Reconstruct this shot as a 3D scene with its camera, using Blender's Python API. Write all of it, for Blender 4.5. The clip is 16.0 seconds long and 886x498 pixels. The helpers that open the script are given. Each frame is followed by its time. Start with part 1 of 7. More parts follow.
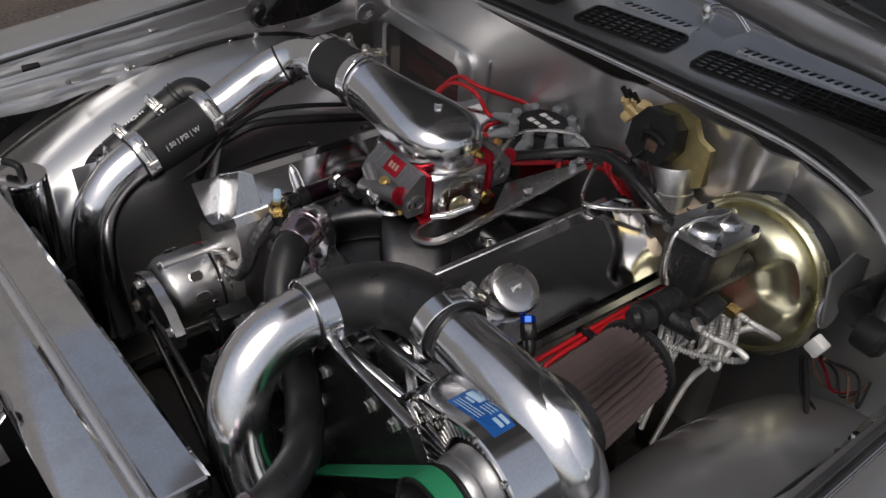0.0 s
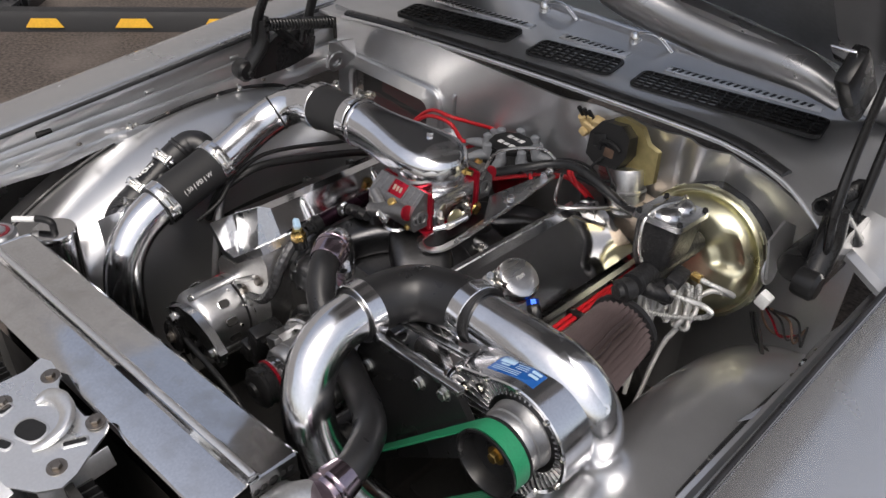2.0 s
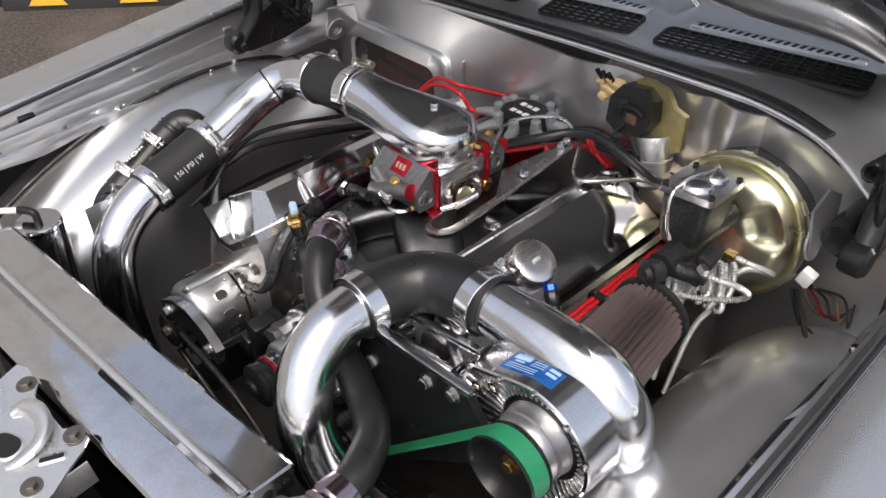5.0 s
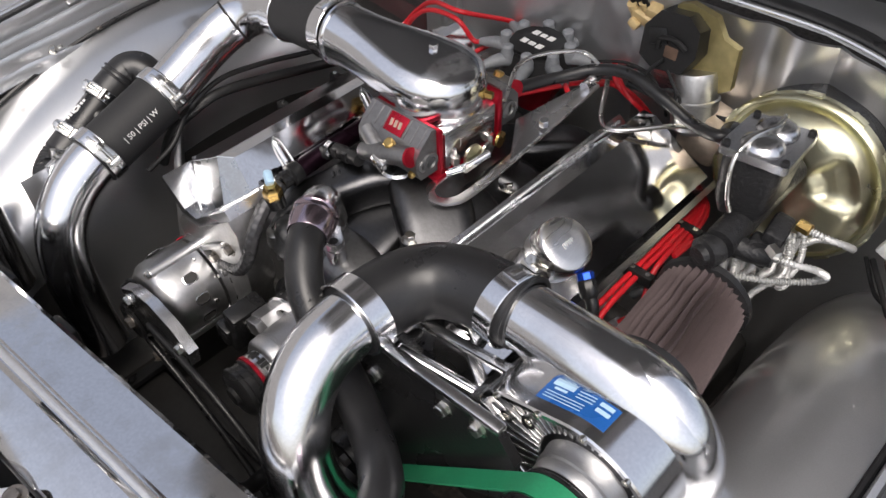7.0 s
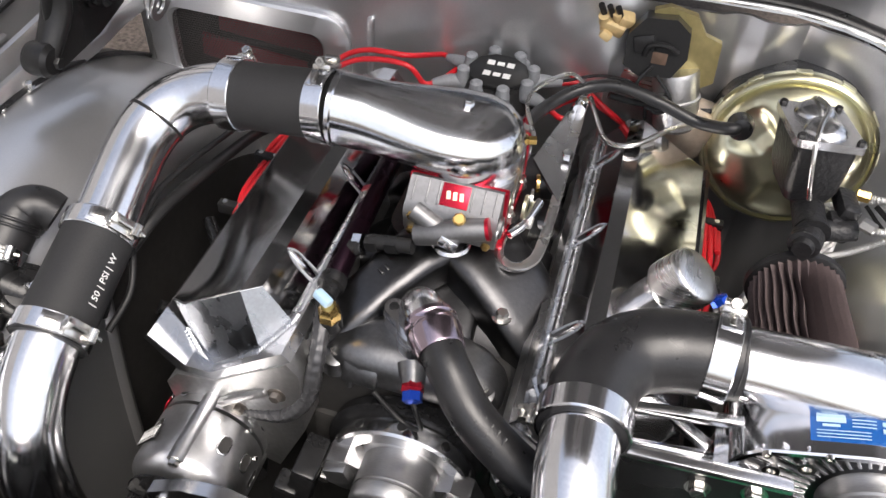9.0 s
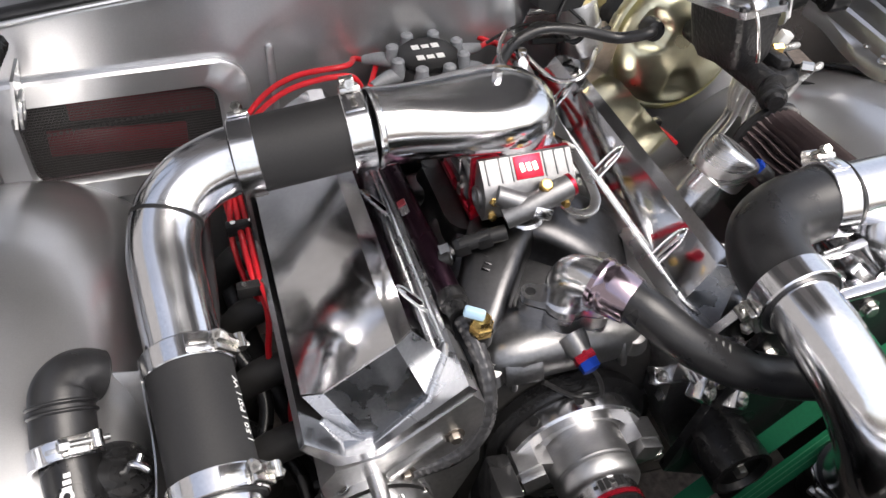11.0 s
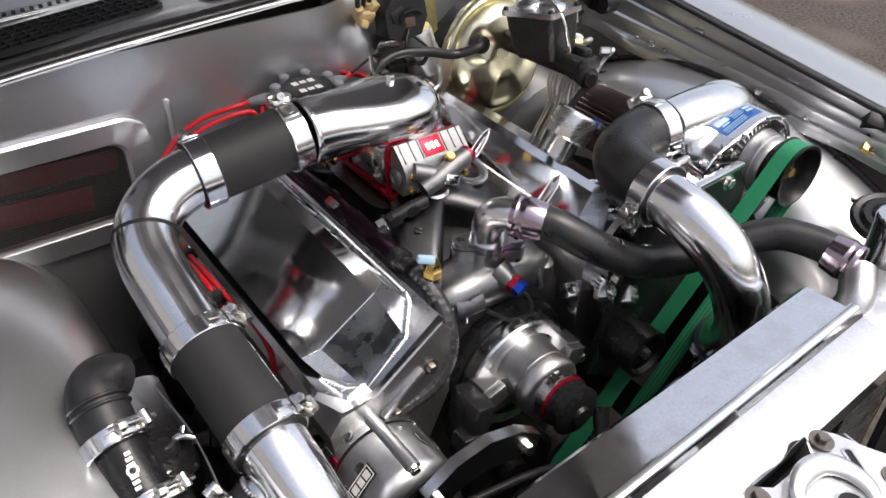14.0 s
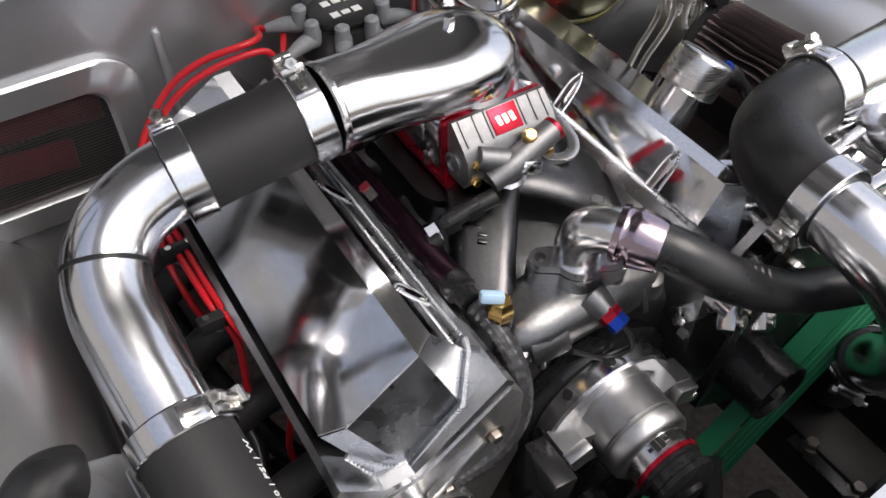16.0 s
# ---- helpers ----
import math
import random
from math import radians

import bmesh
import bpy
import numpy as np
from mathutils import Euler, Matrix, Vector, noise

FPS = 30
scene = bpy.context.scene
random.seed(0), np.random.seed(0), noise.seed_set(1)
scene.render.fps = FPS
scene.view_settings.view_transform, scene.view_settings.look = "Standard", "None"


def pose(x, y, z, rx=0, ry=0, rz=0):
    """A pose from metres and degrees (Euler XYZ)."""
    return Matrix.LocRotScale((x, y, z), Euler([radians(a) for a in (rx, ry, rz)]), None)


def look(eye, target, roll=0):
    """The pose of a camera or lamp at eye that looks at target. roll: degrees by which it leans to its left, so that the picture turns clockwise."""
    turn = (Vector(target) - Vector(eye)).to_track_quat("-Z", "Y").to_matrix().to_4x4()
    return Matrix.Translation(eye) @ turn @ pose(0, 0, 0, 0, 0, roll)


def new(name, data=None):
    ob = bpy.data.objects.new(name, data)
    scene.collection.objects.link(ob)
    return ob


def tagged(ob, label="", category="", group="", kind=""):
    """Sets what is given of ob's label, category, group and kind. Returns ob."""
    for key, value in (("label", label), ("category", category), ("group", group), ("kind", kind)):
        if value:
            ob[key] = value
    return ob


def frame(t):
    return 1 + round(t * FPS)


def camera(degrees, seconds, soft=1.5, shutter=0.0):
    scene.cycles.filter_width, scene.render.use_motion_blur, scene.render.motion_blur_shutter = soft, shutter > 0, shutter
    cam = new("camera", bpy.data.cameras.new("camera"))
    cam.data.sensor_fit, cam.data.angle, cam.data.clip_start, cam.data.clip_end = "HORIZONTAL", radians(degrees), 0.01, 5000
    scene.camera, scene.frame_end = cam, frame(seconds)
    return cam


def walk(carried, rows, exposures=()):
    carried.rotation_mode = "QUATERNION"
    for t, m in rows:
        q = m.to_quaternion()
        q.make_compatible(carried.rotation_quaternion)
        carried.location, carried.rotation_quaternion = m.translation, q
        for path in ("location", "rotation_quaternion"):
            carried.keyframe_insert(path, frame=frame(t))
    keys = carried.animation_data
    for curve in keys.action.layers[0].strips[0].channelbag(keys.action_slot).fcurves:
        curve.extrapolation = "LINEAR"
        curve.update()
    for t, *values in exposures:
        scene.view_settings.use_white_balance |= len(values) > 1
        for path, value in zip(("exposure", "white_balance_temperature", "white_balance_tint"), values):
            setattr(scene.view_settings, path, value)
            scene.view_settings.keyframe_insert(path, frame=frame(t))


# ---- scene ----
cam = camera(56.3, 16.0)
PATH = [
    (0, (0.892, -0.597, 1.607), (-0.337, 0.388, 0.375), 3.8),
    (0.5, (0.882, -0.685, 1.659), (-0.203, 0.346, 0.333), 4.8),
    (1, (0.928, -0.748, 1.679), (-0.147, 0.338, 0.389), 4.0),
    (1.5, (0.946, -0.808, 1.687), (-0.175, 0.337, 0.489), 3.0),
    (2, (0.954, -0.835, 1.689), (-0.193, 0.329, 0.537), 2.1),
    (2.5, (0.957, -0.837, 1.688), (-0.208, 0.339, 0.566), 1.5),
    (3, (0.955, -0.838, 1.685), (-0.21, 0.33, 0.554), 1.5),
    (3.5, (0.956, -0.838, 1.685), (-0.216, 0.314, 0.544), 0.9),
    (4, (0.953, -0.835, 1.68), (-0.225, 0.304, 0.533), 0.5),
    (6.5, (0.751, -0.582, 1.593), (-0.323, 0.398, 0.22), -3.2),
    (7, (0.698, -0.59, 1.593), (-0.315, 0.399, 0.18), -2.4),
    (7.5, (0.577, -0.666, 1.59), (-0.272, 0.438, 0.154), -0.2),
    (8, (0.449, -0.722, 1.606), (-0.178, 0.507, 0.158), 3.2),
    (8.5, (0.325, -0.723, 1.581), (-0.182, 0.595, 0.164), 4.8),
    (9, (0.171, -0.715, 1.572), (-0.161, 0.664, 0.162), 4.0),
    (11.5, (-0.441, -0.695, 1.509), (0.243, 0.608, 0.155), 2.1),
    (12, (-0.544, -0.763, 1.514), (0.347, 0.426, 0.175), 2.4),
    (12.5, (-0.609, -0.843, 1.524), (0.402, 0.311, 0.241), 3.3),
    (13, (-0.62, -0.876, 1.52), (0.386, 0.355, 0.307), 2.7),
    (13.5, (-0.618, -0.877, 1.522), (0.364, 0.404, 0.341), 1.7),
    (14, (-0.602, -0.839, 1.505), (0.367, 0.452, 0.324), 1.4),
    (14.5, (-0.539, -0.715, 1.483), (0.406, 0.565, 0.272), 0.6),
    (15, (-0.437, -0.591, 1.466), (0.421, 0.644, 0.147), 1.0),
    (15.5, (-0.404, -0.541, 1.461), (0.365, 0.636, 0.039), -0.1),
    (16, (-0.397, -0.538, 1.462), (0.302, 0.623, -0.009), -1.1),
]
LIGHT = [(0, -0.52), (1, -0.15), (1.5, -0.05), (2.5, 0.34), (3.5, 0.47), (6.5, 0.38), (7, 0.43), (9, 0.85), (11.5, 0.9), (12.5, 1.05), (14.5, 0.5), (16, 0.5)]
walk(cam, [(t, look(eye, target, roll)) for t, eye, target, roll in PATH], [(t, stops, 6650, 12) for t, stops in LIGHT])

# ---- world and light ----
world = bpy.data.worlds.new("world")
scene.world = world
world.use_nodes = True
wn = world.node_tree
sky = wn.nodes.new("ShaderNodeTexSky")
sky.sky_type, sky.sun_disc = "NISHITA", False
sky.sun_elevation, sky.sun_rotation = radians(60), radians(140)
sky.air_density, sky.dust_density, sky.ozone_density = 1.0, 4.0, 1.0
haze = wn.nodes.new("ShaderNodeHueSaturation")
haze.inputs["Saturation"].default_value = 0.55
wn.links.new(sky.outputs[0], haze.inputs["Color"])
wn.links.new(haze.outputs[0], wn.nodes["Background"].inputs[0])
wn.nodes["Background"].inputs[1].default_value = 0.15

sun = bpy.data.lights.new("sun", "SUN")
sun.energy, sun.angle, sun.color = 1.8, radians(38), (1.0, 0.96, 0.9)
new("sun", sun).matrix_world = look((2.2, -2.6, 6.7), (0, 0, 0.8))

# ---- materials ----


def material(name, color, metal=0.0, rough=0.5, vary=0.08, grain=60.0, bump=0.0, bump_scale=200.0, rough_vary=0.08, coat=0.0, spec=0.5, stain=None, stain_scale=9.0, stain_amount=0.5, stretch=None):
    """A principled surface with two scales of colour variation, uneven gloss and fine relief."""
    m = bpy.data.materials.new(name)
    m.use_nodes = True
    nt, bs = m.node_tree, m.node_tree.nodes["Principled BSDF"]
    link, node = nt.links.new, nt.nodes.new
    bs.inputs["Metallic"].default_value = metal
    bs.inputs["Coat Weight"].default_value = coat
    bs.inputs["Specular IOR Level"].default_value = spec
    bs.inputs["Coat Roughness"].default_value = 0.035
    where = node("ShaderNodeTexCoord")
    place = where.outputs["Object"]
    if stretch:
        mp = node("ShaderNodeMapping")
        mp.inputs["Scale"].default_value = stretch
        link(place, mp.inputs[0])
        place = mp.outputs[0]
    fine = node("ShaderNodeTexNoise")
    fine.inputs["Scale"].default_value, fine.inputs["Detail"].default_value = grain, 6
    link(place, fine.inputs["Vector"])
    broad = node("ShaderNodeTexNoise")
    broad.inputs["Scale"].default_value, broad.inputs["Detail"].default_value = stain_scale, 4
    link(place, broad.inputs["Vector"])
    ramp = node("ShaderNodeValToRGB")
    ramp.color_ramp.elements[0].position, ramp.color_ramp.elements[1].position = 0.3, 0.7
    ramp.color_ramp.elements[0].color = (*[c * (1 - vary) for c in color], 1)
    ramp.color_ramp.elements[1].color = (*[min(1, c * (1 + vary)) for c in color], 1)
    link(fine.outputs["Fac"], ramp.inputs[0])
    mix = node("ShaderNodeMix")
    mix.data_type = "RGBA"
    spread = node("ShaderNodeMapRange")
    spread.inputs["From Min"].default_value, spread.inputs["From Max"].default_value = 0.48, 0.72
    spread.inputs["To Max"].default_value = stain_amount
    link(broad.outputs["Fac"], spread.inputs["Value"])
    link(spread.outputs[0], mix.inputs["Factor"])
    link(ramp.outputs[0], mix.inputs["A"])
    mix.inputs["B"].default_value = (*(stain or [c * 0.86 for c in color]), 1)
    link(mix.outputs["Result"], bs.inputs["Base Color"])
    ro = node("ShaderNodeMapRange")
    ro.inputs["From Min"].default_value, ro.inputs["From Max"].default_value = 0.3, 0.7
    ro.inputs["To Min"].default_value, ro.inputs["To Max"].default_value = max(0.02, rough - rough_vary), rough + rough_vary
    link(broad.outputs["Fac"], ro.inputs["Value"])
    link(ro.outputs[0], bs.inputs["Roughness"])
    if bump:
        rel = node("ShaderNodeTexNoise")
        rel.inputs["Scale"].default_value, rel.inputs["Detail"].default_value = bump_scale, 5
        link(place, rel.inputs["Vector"])
        bp = node("ShaderNodeBump")
        bp.inputs["Strength"].default_value, bp.inputs["Distance"].default_value = bump, 0.002
        link(rel.outputs["Fac"], bp.inputs["Height"])
        link(bp.outputs[0], bs.inputs["Normal"])
    return m


CHROME = material("polished_aluminium", (0.80, 0.805, 0.825), 1, 0.16, 0.04, 300, 0.07, 16, 0.05, stain=(0.70, 0.70, 0.71), stain_scale=22, stain_amount=0.6)
POLISH = material("hand_polished_sheet", (0.68, 0.675, 0.68), 1, 0.10, 0.06, 260, 0.15, 12, 0.05, stain=(0.56, 0.55, 0.55), stain_scale=18, stain_amount=0.7)
SCUFFED = material("scuffed_aluminium_sheet", (0.36, 0.375, 0.40), 1, 0.30, 0.10, 260, 0.10, 60, 0.10, stain=(0.34, 0.35, 0.37), stain_scale=40, stain_amount=0.8)
SHEET = material("polished_radiator_sheet", (0.80, 0.80, 0.81), 1, 0.085, 0.06, 240, 0.035, 7, 0.045, stain=(0.66, 0.65, 0.63), stain_scale=26, stain_amount=0.7)
MACHINED = material("machined_aluminium", (0.70, 0.70, 0.71), 1, 0.24, 0.06, 200, 0.06, 120, 0.07)
CAST = material("cast_aluminium", (0.56, 0.56, 0.56), 1, 0.36, 0.1, 150, 0.2, 260, 0.08, stain=(0.36, 0.35, 0.33))
TURNED = material("turned_aluminium", (0.40, 0.40, 0.405), 1, 0.40, 0.10, 160, 0.08, 160, 0.08, stain=(0.42, 0.42, 0.42), stain_scale=30, stain_amount=0.6, stretch=(1, 8, 1))
SATIN = material("satin_machined_case", (0.58, 0.58, 0.585), 1, 0.36, 0.06, 160, 0.05, 160, 0.06, stain=(0.52, 0.52, 0.52), stain_scale=14, stain_amount=0.5)
CASTMID = material("grey_cast_aluminium", (0.42, 0.42, 0.42), 1, 0.33, 0.1, 150, 0.15, 200, 0.07, stain=(0.28, 0.28, 0.28))
BOWL = material("satin_die_cast", (0.22, 0.22, 0.225), 1, 0.50, 0.1, 160, 0.12, 300, 0.07, stain=(0.20, 0.20, 0.20))
CROSS = material("weathered_cast_aluminium", (0.20, 0.20, 0.203), 1, 0.41, 0.12, 150, 0.12, 220, 0.08, stain=(0.20, 0.20, 0.20))
CASTDARK = material("satin_cast_aluminium", (0.085, 0.085, 0.088), 1, 0.34, 0.1, 150, 0.10, 240, 0.07, stain=(0.065, 0.065, 0.068))
BRUSHED = material("brushed_aluminium", (0.74, 0.73, 0.72), 1, 0.28, 0.06, 90, 0.08, 90, 0.05, stretch=(1, 1, 14))
STEEL = material("zinc_plated_steel", (0.66, 0.65, 0.62), 1, 0.26, 0.08, 120, 0.08, 160, 0.08)
PAINT = material("silver_body_paint", (0.56, 0.565, 0.575), 0.85, 0.24, 0.05, 900, 0.03, 18, 0.05, coat=0.4)
BAYPAINT = material("satin_silver_bay_paint", (0.56, 0.565, 0.575), 0.9, 0.33, 0.05, 700, 0.035, 7, 0.05, coat=1.0)
RUBBER = material("black_rubber_hose", (0.014, 0.014, 0.015), 0, 0.36, 0.15, 300, 0.10, 420, 0.12, spec=0.45, stain=(0.026, 0.026, 0.027), stain_scale=30)
SILICONE = material("matt_black_silicone", (0.02, 0.02, 0.021), 0, 0.58, 0.12, 500, 0.1, 700, 0.06, spec=0.3, stain=(0.028, 0.028, 0.028))
BLACK = material("gloss_black_paint", (0.011, 0.011, 0.0115), 0, 0.28, 0.2, 200, 0.1, 160, 0.1, spec=0.35, stain=(0.01, 0.01, 0.01))
PLASTIC = material("black_plastic", (0.015, 0.015, 0.0155), 0, 0.40, 0.15, 300, 0.05, 400, 0.08, spec=0.25)
IRON = material("black_cast_iron", (0.014, 0.014, 0.015), 0.0, 0.36, 0.25, 200, 1.0, 170, 0.1, spec=0.4)
# Near-black for underbody parts and for sheets that stand in for shade.
DARKFILL = material("dark_underbody_and_shade", (0.020, 0.019, 0.018), 0, 0.6, 0.2, 80, 0.2, 60, 0.1, stain=(0.016, 0.014, 0.012))
RED = material("red_ignition_wire", (0.52, 0.012, 0.02), 0, 0.4, 0.08, 200, 0.05, 400, 0.06)
REDANO = material("red_anodised", (0.42, 0.012, 0.03), 0.75, 0.28, 0.08, 200, 0.04, 200, 0.06)
VIOLET = material("violet_anodised", (0.42, 0.34, 0.39), 1, 0.18, 0.06, 200, 0.03, 100, 0.05)
PURPLE = material("dark_purple_anodised", (0.028, 0.012, 0.021), 0.9, 0.26, 0.1, 200, 0.04, 100, 0.06)
GOLD = material("yellow_zinc_plate", (0.70, 0.67, 0.48), 1, 0.34, 0.08, 60, 0.08, 40, 0.08, stain=(0.60, 0.62, 0.48), stain_scale=14, stain_amount=0.8)
BRASS = material("brass", (0.62, 0.42, 0.15), 1, 0.28, 0.1, 160, 0.06, 160, 0.08)
TANCAST = material("tan_stained_cast", (0.50, 0.42, 0.33), 0.7, 0.42, 0.1, 120, 0.15, 120, 0.08, stain=(0.34, 0.26, 0.19))
OLIVE = material("olive_zinc_plate", (0.56, 0.47, 0.22), 0.9, 0.36, 0.12, 80, 0.1, 90, 0.08, stain=(0.40, 0.34, 0.17))
TANPLASTIC = material("tan_plastic", (0.56, 0.42, 0.21), 0, 0.45, 0.1, 120, 0.05, 200, 0.06)
PALEGREEN = material("pale_green_print", (0.10, 0.34, 0.20), 0, 0.5, 0.1, 300)
GREEN = material("green_drive_belt", (0.012, 0.20, 0.09), 0, 0.5, 0.1, 300, 0.06, 500, 0.08, stain=(0.01, 0.16, 0.075))
BLUE = material("blue_label", (0.012, 0.085, 0.30), 0, 0.32, 0.06, 200)
BLUEANO = material("blue_anodised", (0.01, 0.06, 0.45), 0.7, 0.28, 0.06, 200)
PALEBLUE = material("pale_blue_plastic", (0.36, 0.52, 0.66), 0, 0.4, 0.06, 200)
WHITE = material("white_print", (0.75, 0.75, 0.74), 0, 0.5, 0.06, 300)
GREYBOOT = material("grey_rubber_boot", (0.19, 0.20, 0.215), 0, 0.5, 0.1, 300, 0.1, 400)
BRAID = material("black_steel_braid", (0.06, 0.06, 0.063), 0.5, 0.30, 0.3, 900, 0.2, 900, 0.06)
PLEAT = material("brown_filter_gauze", (0.085, 0.062, 0.062), 0, 0.8, 0.25, 900, 0.3, 900, 0.06, stain=(0.05, 0.037, 0.037))
ASPHALT = material("brown_stained_asphalt", (0.070, 0.058, 0.050), 0, 0.85, 0.55, 60, 0.9, 110, 0.06, spec=0.2, stain=(0.12, 0.10, 0.087), stain_scale=2.2, stain_amount=0.8)
CONCRETE = material("pale_concrete", (0.40, 0.39, 0.38), 0, 0.85, 0.12, 50, 0.3, 90, 0.06, stain=(0.33, 0.32, 0.31), stain_scale=0.5)
DARKSTEEL = material("dark_plated_steel", (0.20, 0.18, 0.16), 0.9, 0.35, 0.15, 120, 0.1, 160, 0.08)
# Hood silver toned darker to carry the dim reflections under the hood.
UNDERHOOD = material("shade_darkened_underhood_paint", (0.36, 0.36, 0.365), 0.8, 0.30, 0.05, 700, 0.03, 9, 0.05)
HOODDARK = material("dark_hood_underside", (0.15, 0.15, 0.152), 0, 0.45, 0.1, 90, 0.1, 60, 0.08)
LATCH = material("pale_satin_plate", (0.74, 0.74, 0.74), 0.9, 0.32, 0.05, 200, 0.08, 60, 0.08)
WOUND = material("galvanised_wire", (0.52, 0.52, 0.51), 0.5, 0.42, 0.1, 300)
MESHGREY = material("grey_wire_mesh", (0.10, 0.095, 0.095), 0.6, 0.45, 0.1, 200)
YELLOW = material("yellow_reflector_paint", (0.75, 0.42, 0.03), 0, 0.5, 0.1, 90, 0.1, 100, stain=(0.6, 0.33, 0.03))
REDPANEL = material("red_panel", (0.15, 0.012, 0.02), 0, 0.4, 0.1, 60)
RUST = material("rusty_core", (0.10, 0.06, 0.04), 0.2, 0.7, 0.3, 60, 0.4, 90)

# ---- building helpers ----


def thing(name, at, label, category, group="", kind=""):
    e = new(name)
    e.empty_display_size = 0.02
    e.location = at
    return tagged(e, label, category, group, kind)


def finish(bm, name, mat, sharp=38):
    me = bpy.data.meshes.new(name)
    bmesh.ops.recalc_face_normals(bm, faces=bm.faces)
    bm.to_mesh(me)
    bm.free()
    for p in me.polygons:
        p.use_smooth = True
    me.set_sharp_from_angle(angle=radians(sharp))
    me.materials.append(mat)
    return me


def part(name, bm, mat, parent, label="", sharp=38):
    """Links a bmesh in world metres as one mesh under a thing or a part."""
    top = parent
    while top.parent:
        top = top.parent
    bmesh.ops.translate(bm, verts=bm.verts, vec=-Vector(top.location))
    ob = new(name, finish(bm, name, mat, sharp))
    ob.parent = parent
    return tagged(ob, label)


def solo(name, bm, mat, label, category, group="", kind="", sharp=38):
    return tagged(new(name, finish(bm, name, mat, sharp)), label, category, group, kind)


def B():
    return bmesh.new()


def spline(pts, n=8):
    """A smooth line through the points."""
    p = [Vector(q) for q in pts]
    if len(p) < 3 or n < 2:
        return p
    p = [2 * p[0] - p[1]] + p + [2 * p[-1] - p[-2]]
    out = []
    for i in range(1, len(p) - 2):
        for k in range(n):
            t = k / n
            a, b, c, d = p[i - 1 : i + 3]
            out.append(0.5 * (2 * b + (c - a) * t + (2 * a - 5 * b + 4 * c - d) * t * t + (3 * b - a - 3 * c + d) * t**3))
    return out + [p[-2]]


def loft(bm, rings, closed=False, caps=True):
    vs = [[bm.verts.new(c) for c in r] for r in rings]
    n = len(vs[0])
    for a, b in zip(vs, vs[1:] + ([vs[0]] if closed else [])):
        for k in range(n):
            bm.faces.new((a[k], a[(k + 1) % n], b[(k + 1) % n], b[k]))
    if caps and not closed:
        bm.faces.new(vs[0][::-1])
        bm.faces.new(vs[-1])
    return bm


def tube(bm, pts, r, seg=24, n=8, caps=True, squash=1.0):
    """A round tube along a smooth line; r is one radius or one for each point."""
    line = spline(pts, n)
    steps = len(line)
    rad = [r] * steps if isinstance(r, (int, float)) else [float(v) for v in np.interp(np.linspace(0, 1, steps), np.linspace(0, 1, len(r)), r)]
    rings, side = [], None
    for i, c in enumerate(line):
        way = (line[min(i + 1, steps - 1)] - line[max(i - 1, 0)]).normalized()
        if side is None:
            side = way.cross(Vector((0.2, 0.1, 1)) if abs(way.z) < 0.9 else Vector((1, 0, 0))).normalized()
        else:
            side = (side - way * side.dot(way)).normalized()
        up = way.cross(side)
        rings.append([c + rad[i] * (math.cos(a) * side + squash * math.sin(a) * up) for a in (2 * math.pi * k / seg for k in range(seg))])
    return loft(bm, rings, caps=caps)


def turn_to(axis):
    return Vector((0, 0, 1)).rotation_difference(Vector(axis).normalized()).to_matrix().to_4x4()


def lathe(bm, at, axis, profile, seg=48):
    """A turned shape: profile rows of radius and height along the axis from at."""
    m = Matrix.Translation(at) @ turn_to(axis)
    rings = [[m @ Vector((max(r, 1e-5) * math.cos(2 * math.pi * k / seg), max(r, 1e-5) * math.sin(2 * math.pi * k / seg), h)) for k in range(seg)] for r, h in profile]
    return loft(bm, rings)


def ring(bm, at, axis, r_in, r_out, h, seg=48, soft=0.0):
    """A flat ring or band with a hole, h long along the axis from at."""
    m = Matrix.Translation(at) @ turn_to(axis)
    s = min(soft, (r_out - r_in) * 0.45, h * 0.45)
    prof = [(r_in, 0), (r_out - s, 0), (r_out, s), (r_out, h - s), (r_out - s, h), (r_in, h)] if s else [(r_in, 0), (r_out, 0), (r_out, h), (r_in, h)]
    rows = [[m @ Vector((r * math.cos(2 * math.pi * k / seg), r * math.sin(2 * math.pi * k / seg), z)) for k in range(seg)] for r, z in prof]
    return loft(bm, rows, closed=True)


def bevel(bm, width, segments=2, faces=None):
    if width:
        edges = [e for e in bm.edges if len(e.link_faces) == 2 and e.calc_face_angle(0) > 0.5]
        bmesh.ops.bevel(bm, geom=edges, offset=width, segments=segments, affect="EDGES", profile=0.5, clamp_overlap=True)
    return bm


def box(bm, at, size, rot=(0, 0, 0), soft=0.0):
    one = bmesh.new()
    bmesh.ops.create_cube(one, size=1)
    bmesh.ops.scale(one, vec=size, verts=one.verts)
    bevel(one, soft)
    bmesh.ops.transform(one, matrix=pose(*at, *rot), verts=one.verts)
    return merge(bm, one)


def block(bm, m, size, soft=0.0):
    """A box set by the pose m."""
    one = bmesh.new()
    bmesh.ops.create_cube(one, size=1)
    bmesh.ops.scale(one, vec=size, verts=one.verts)
    bevel(one, soft)
    bmesh.ops.transform(one, matrix=m, verts=one.verts)
    return merge(bm, one)


def merge(bm, one):
    me = bpy.data.meshes.new("tmp")
    one.to_mesh(me)
    one.free()
    bm.from_mesh(me)
    bpy.data.meshes.remove(me)
    return bm


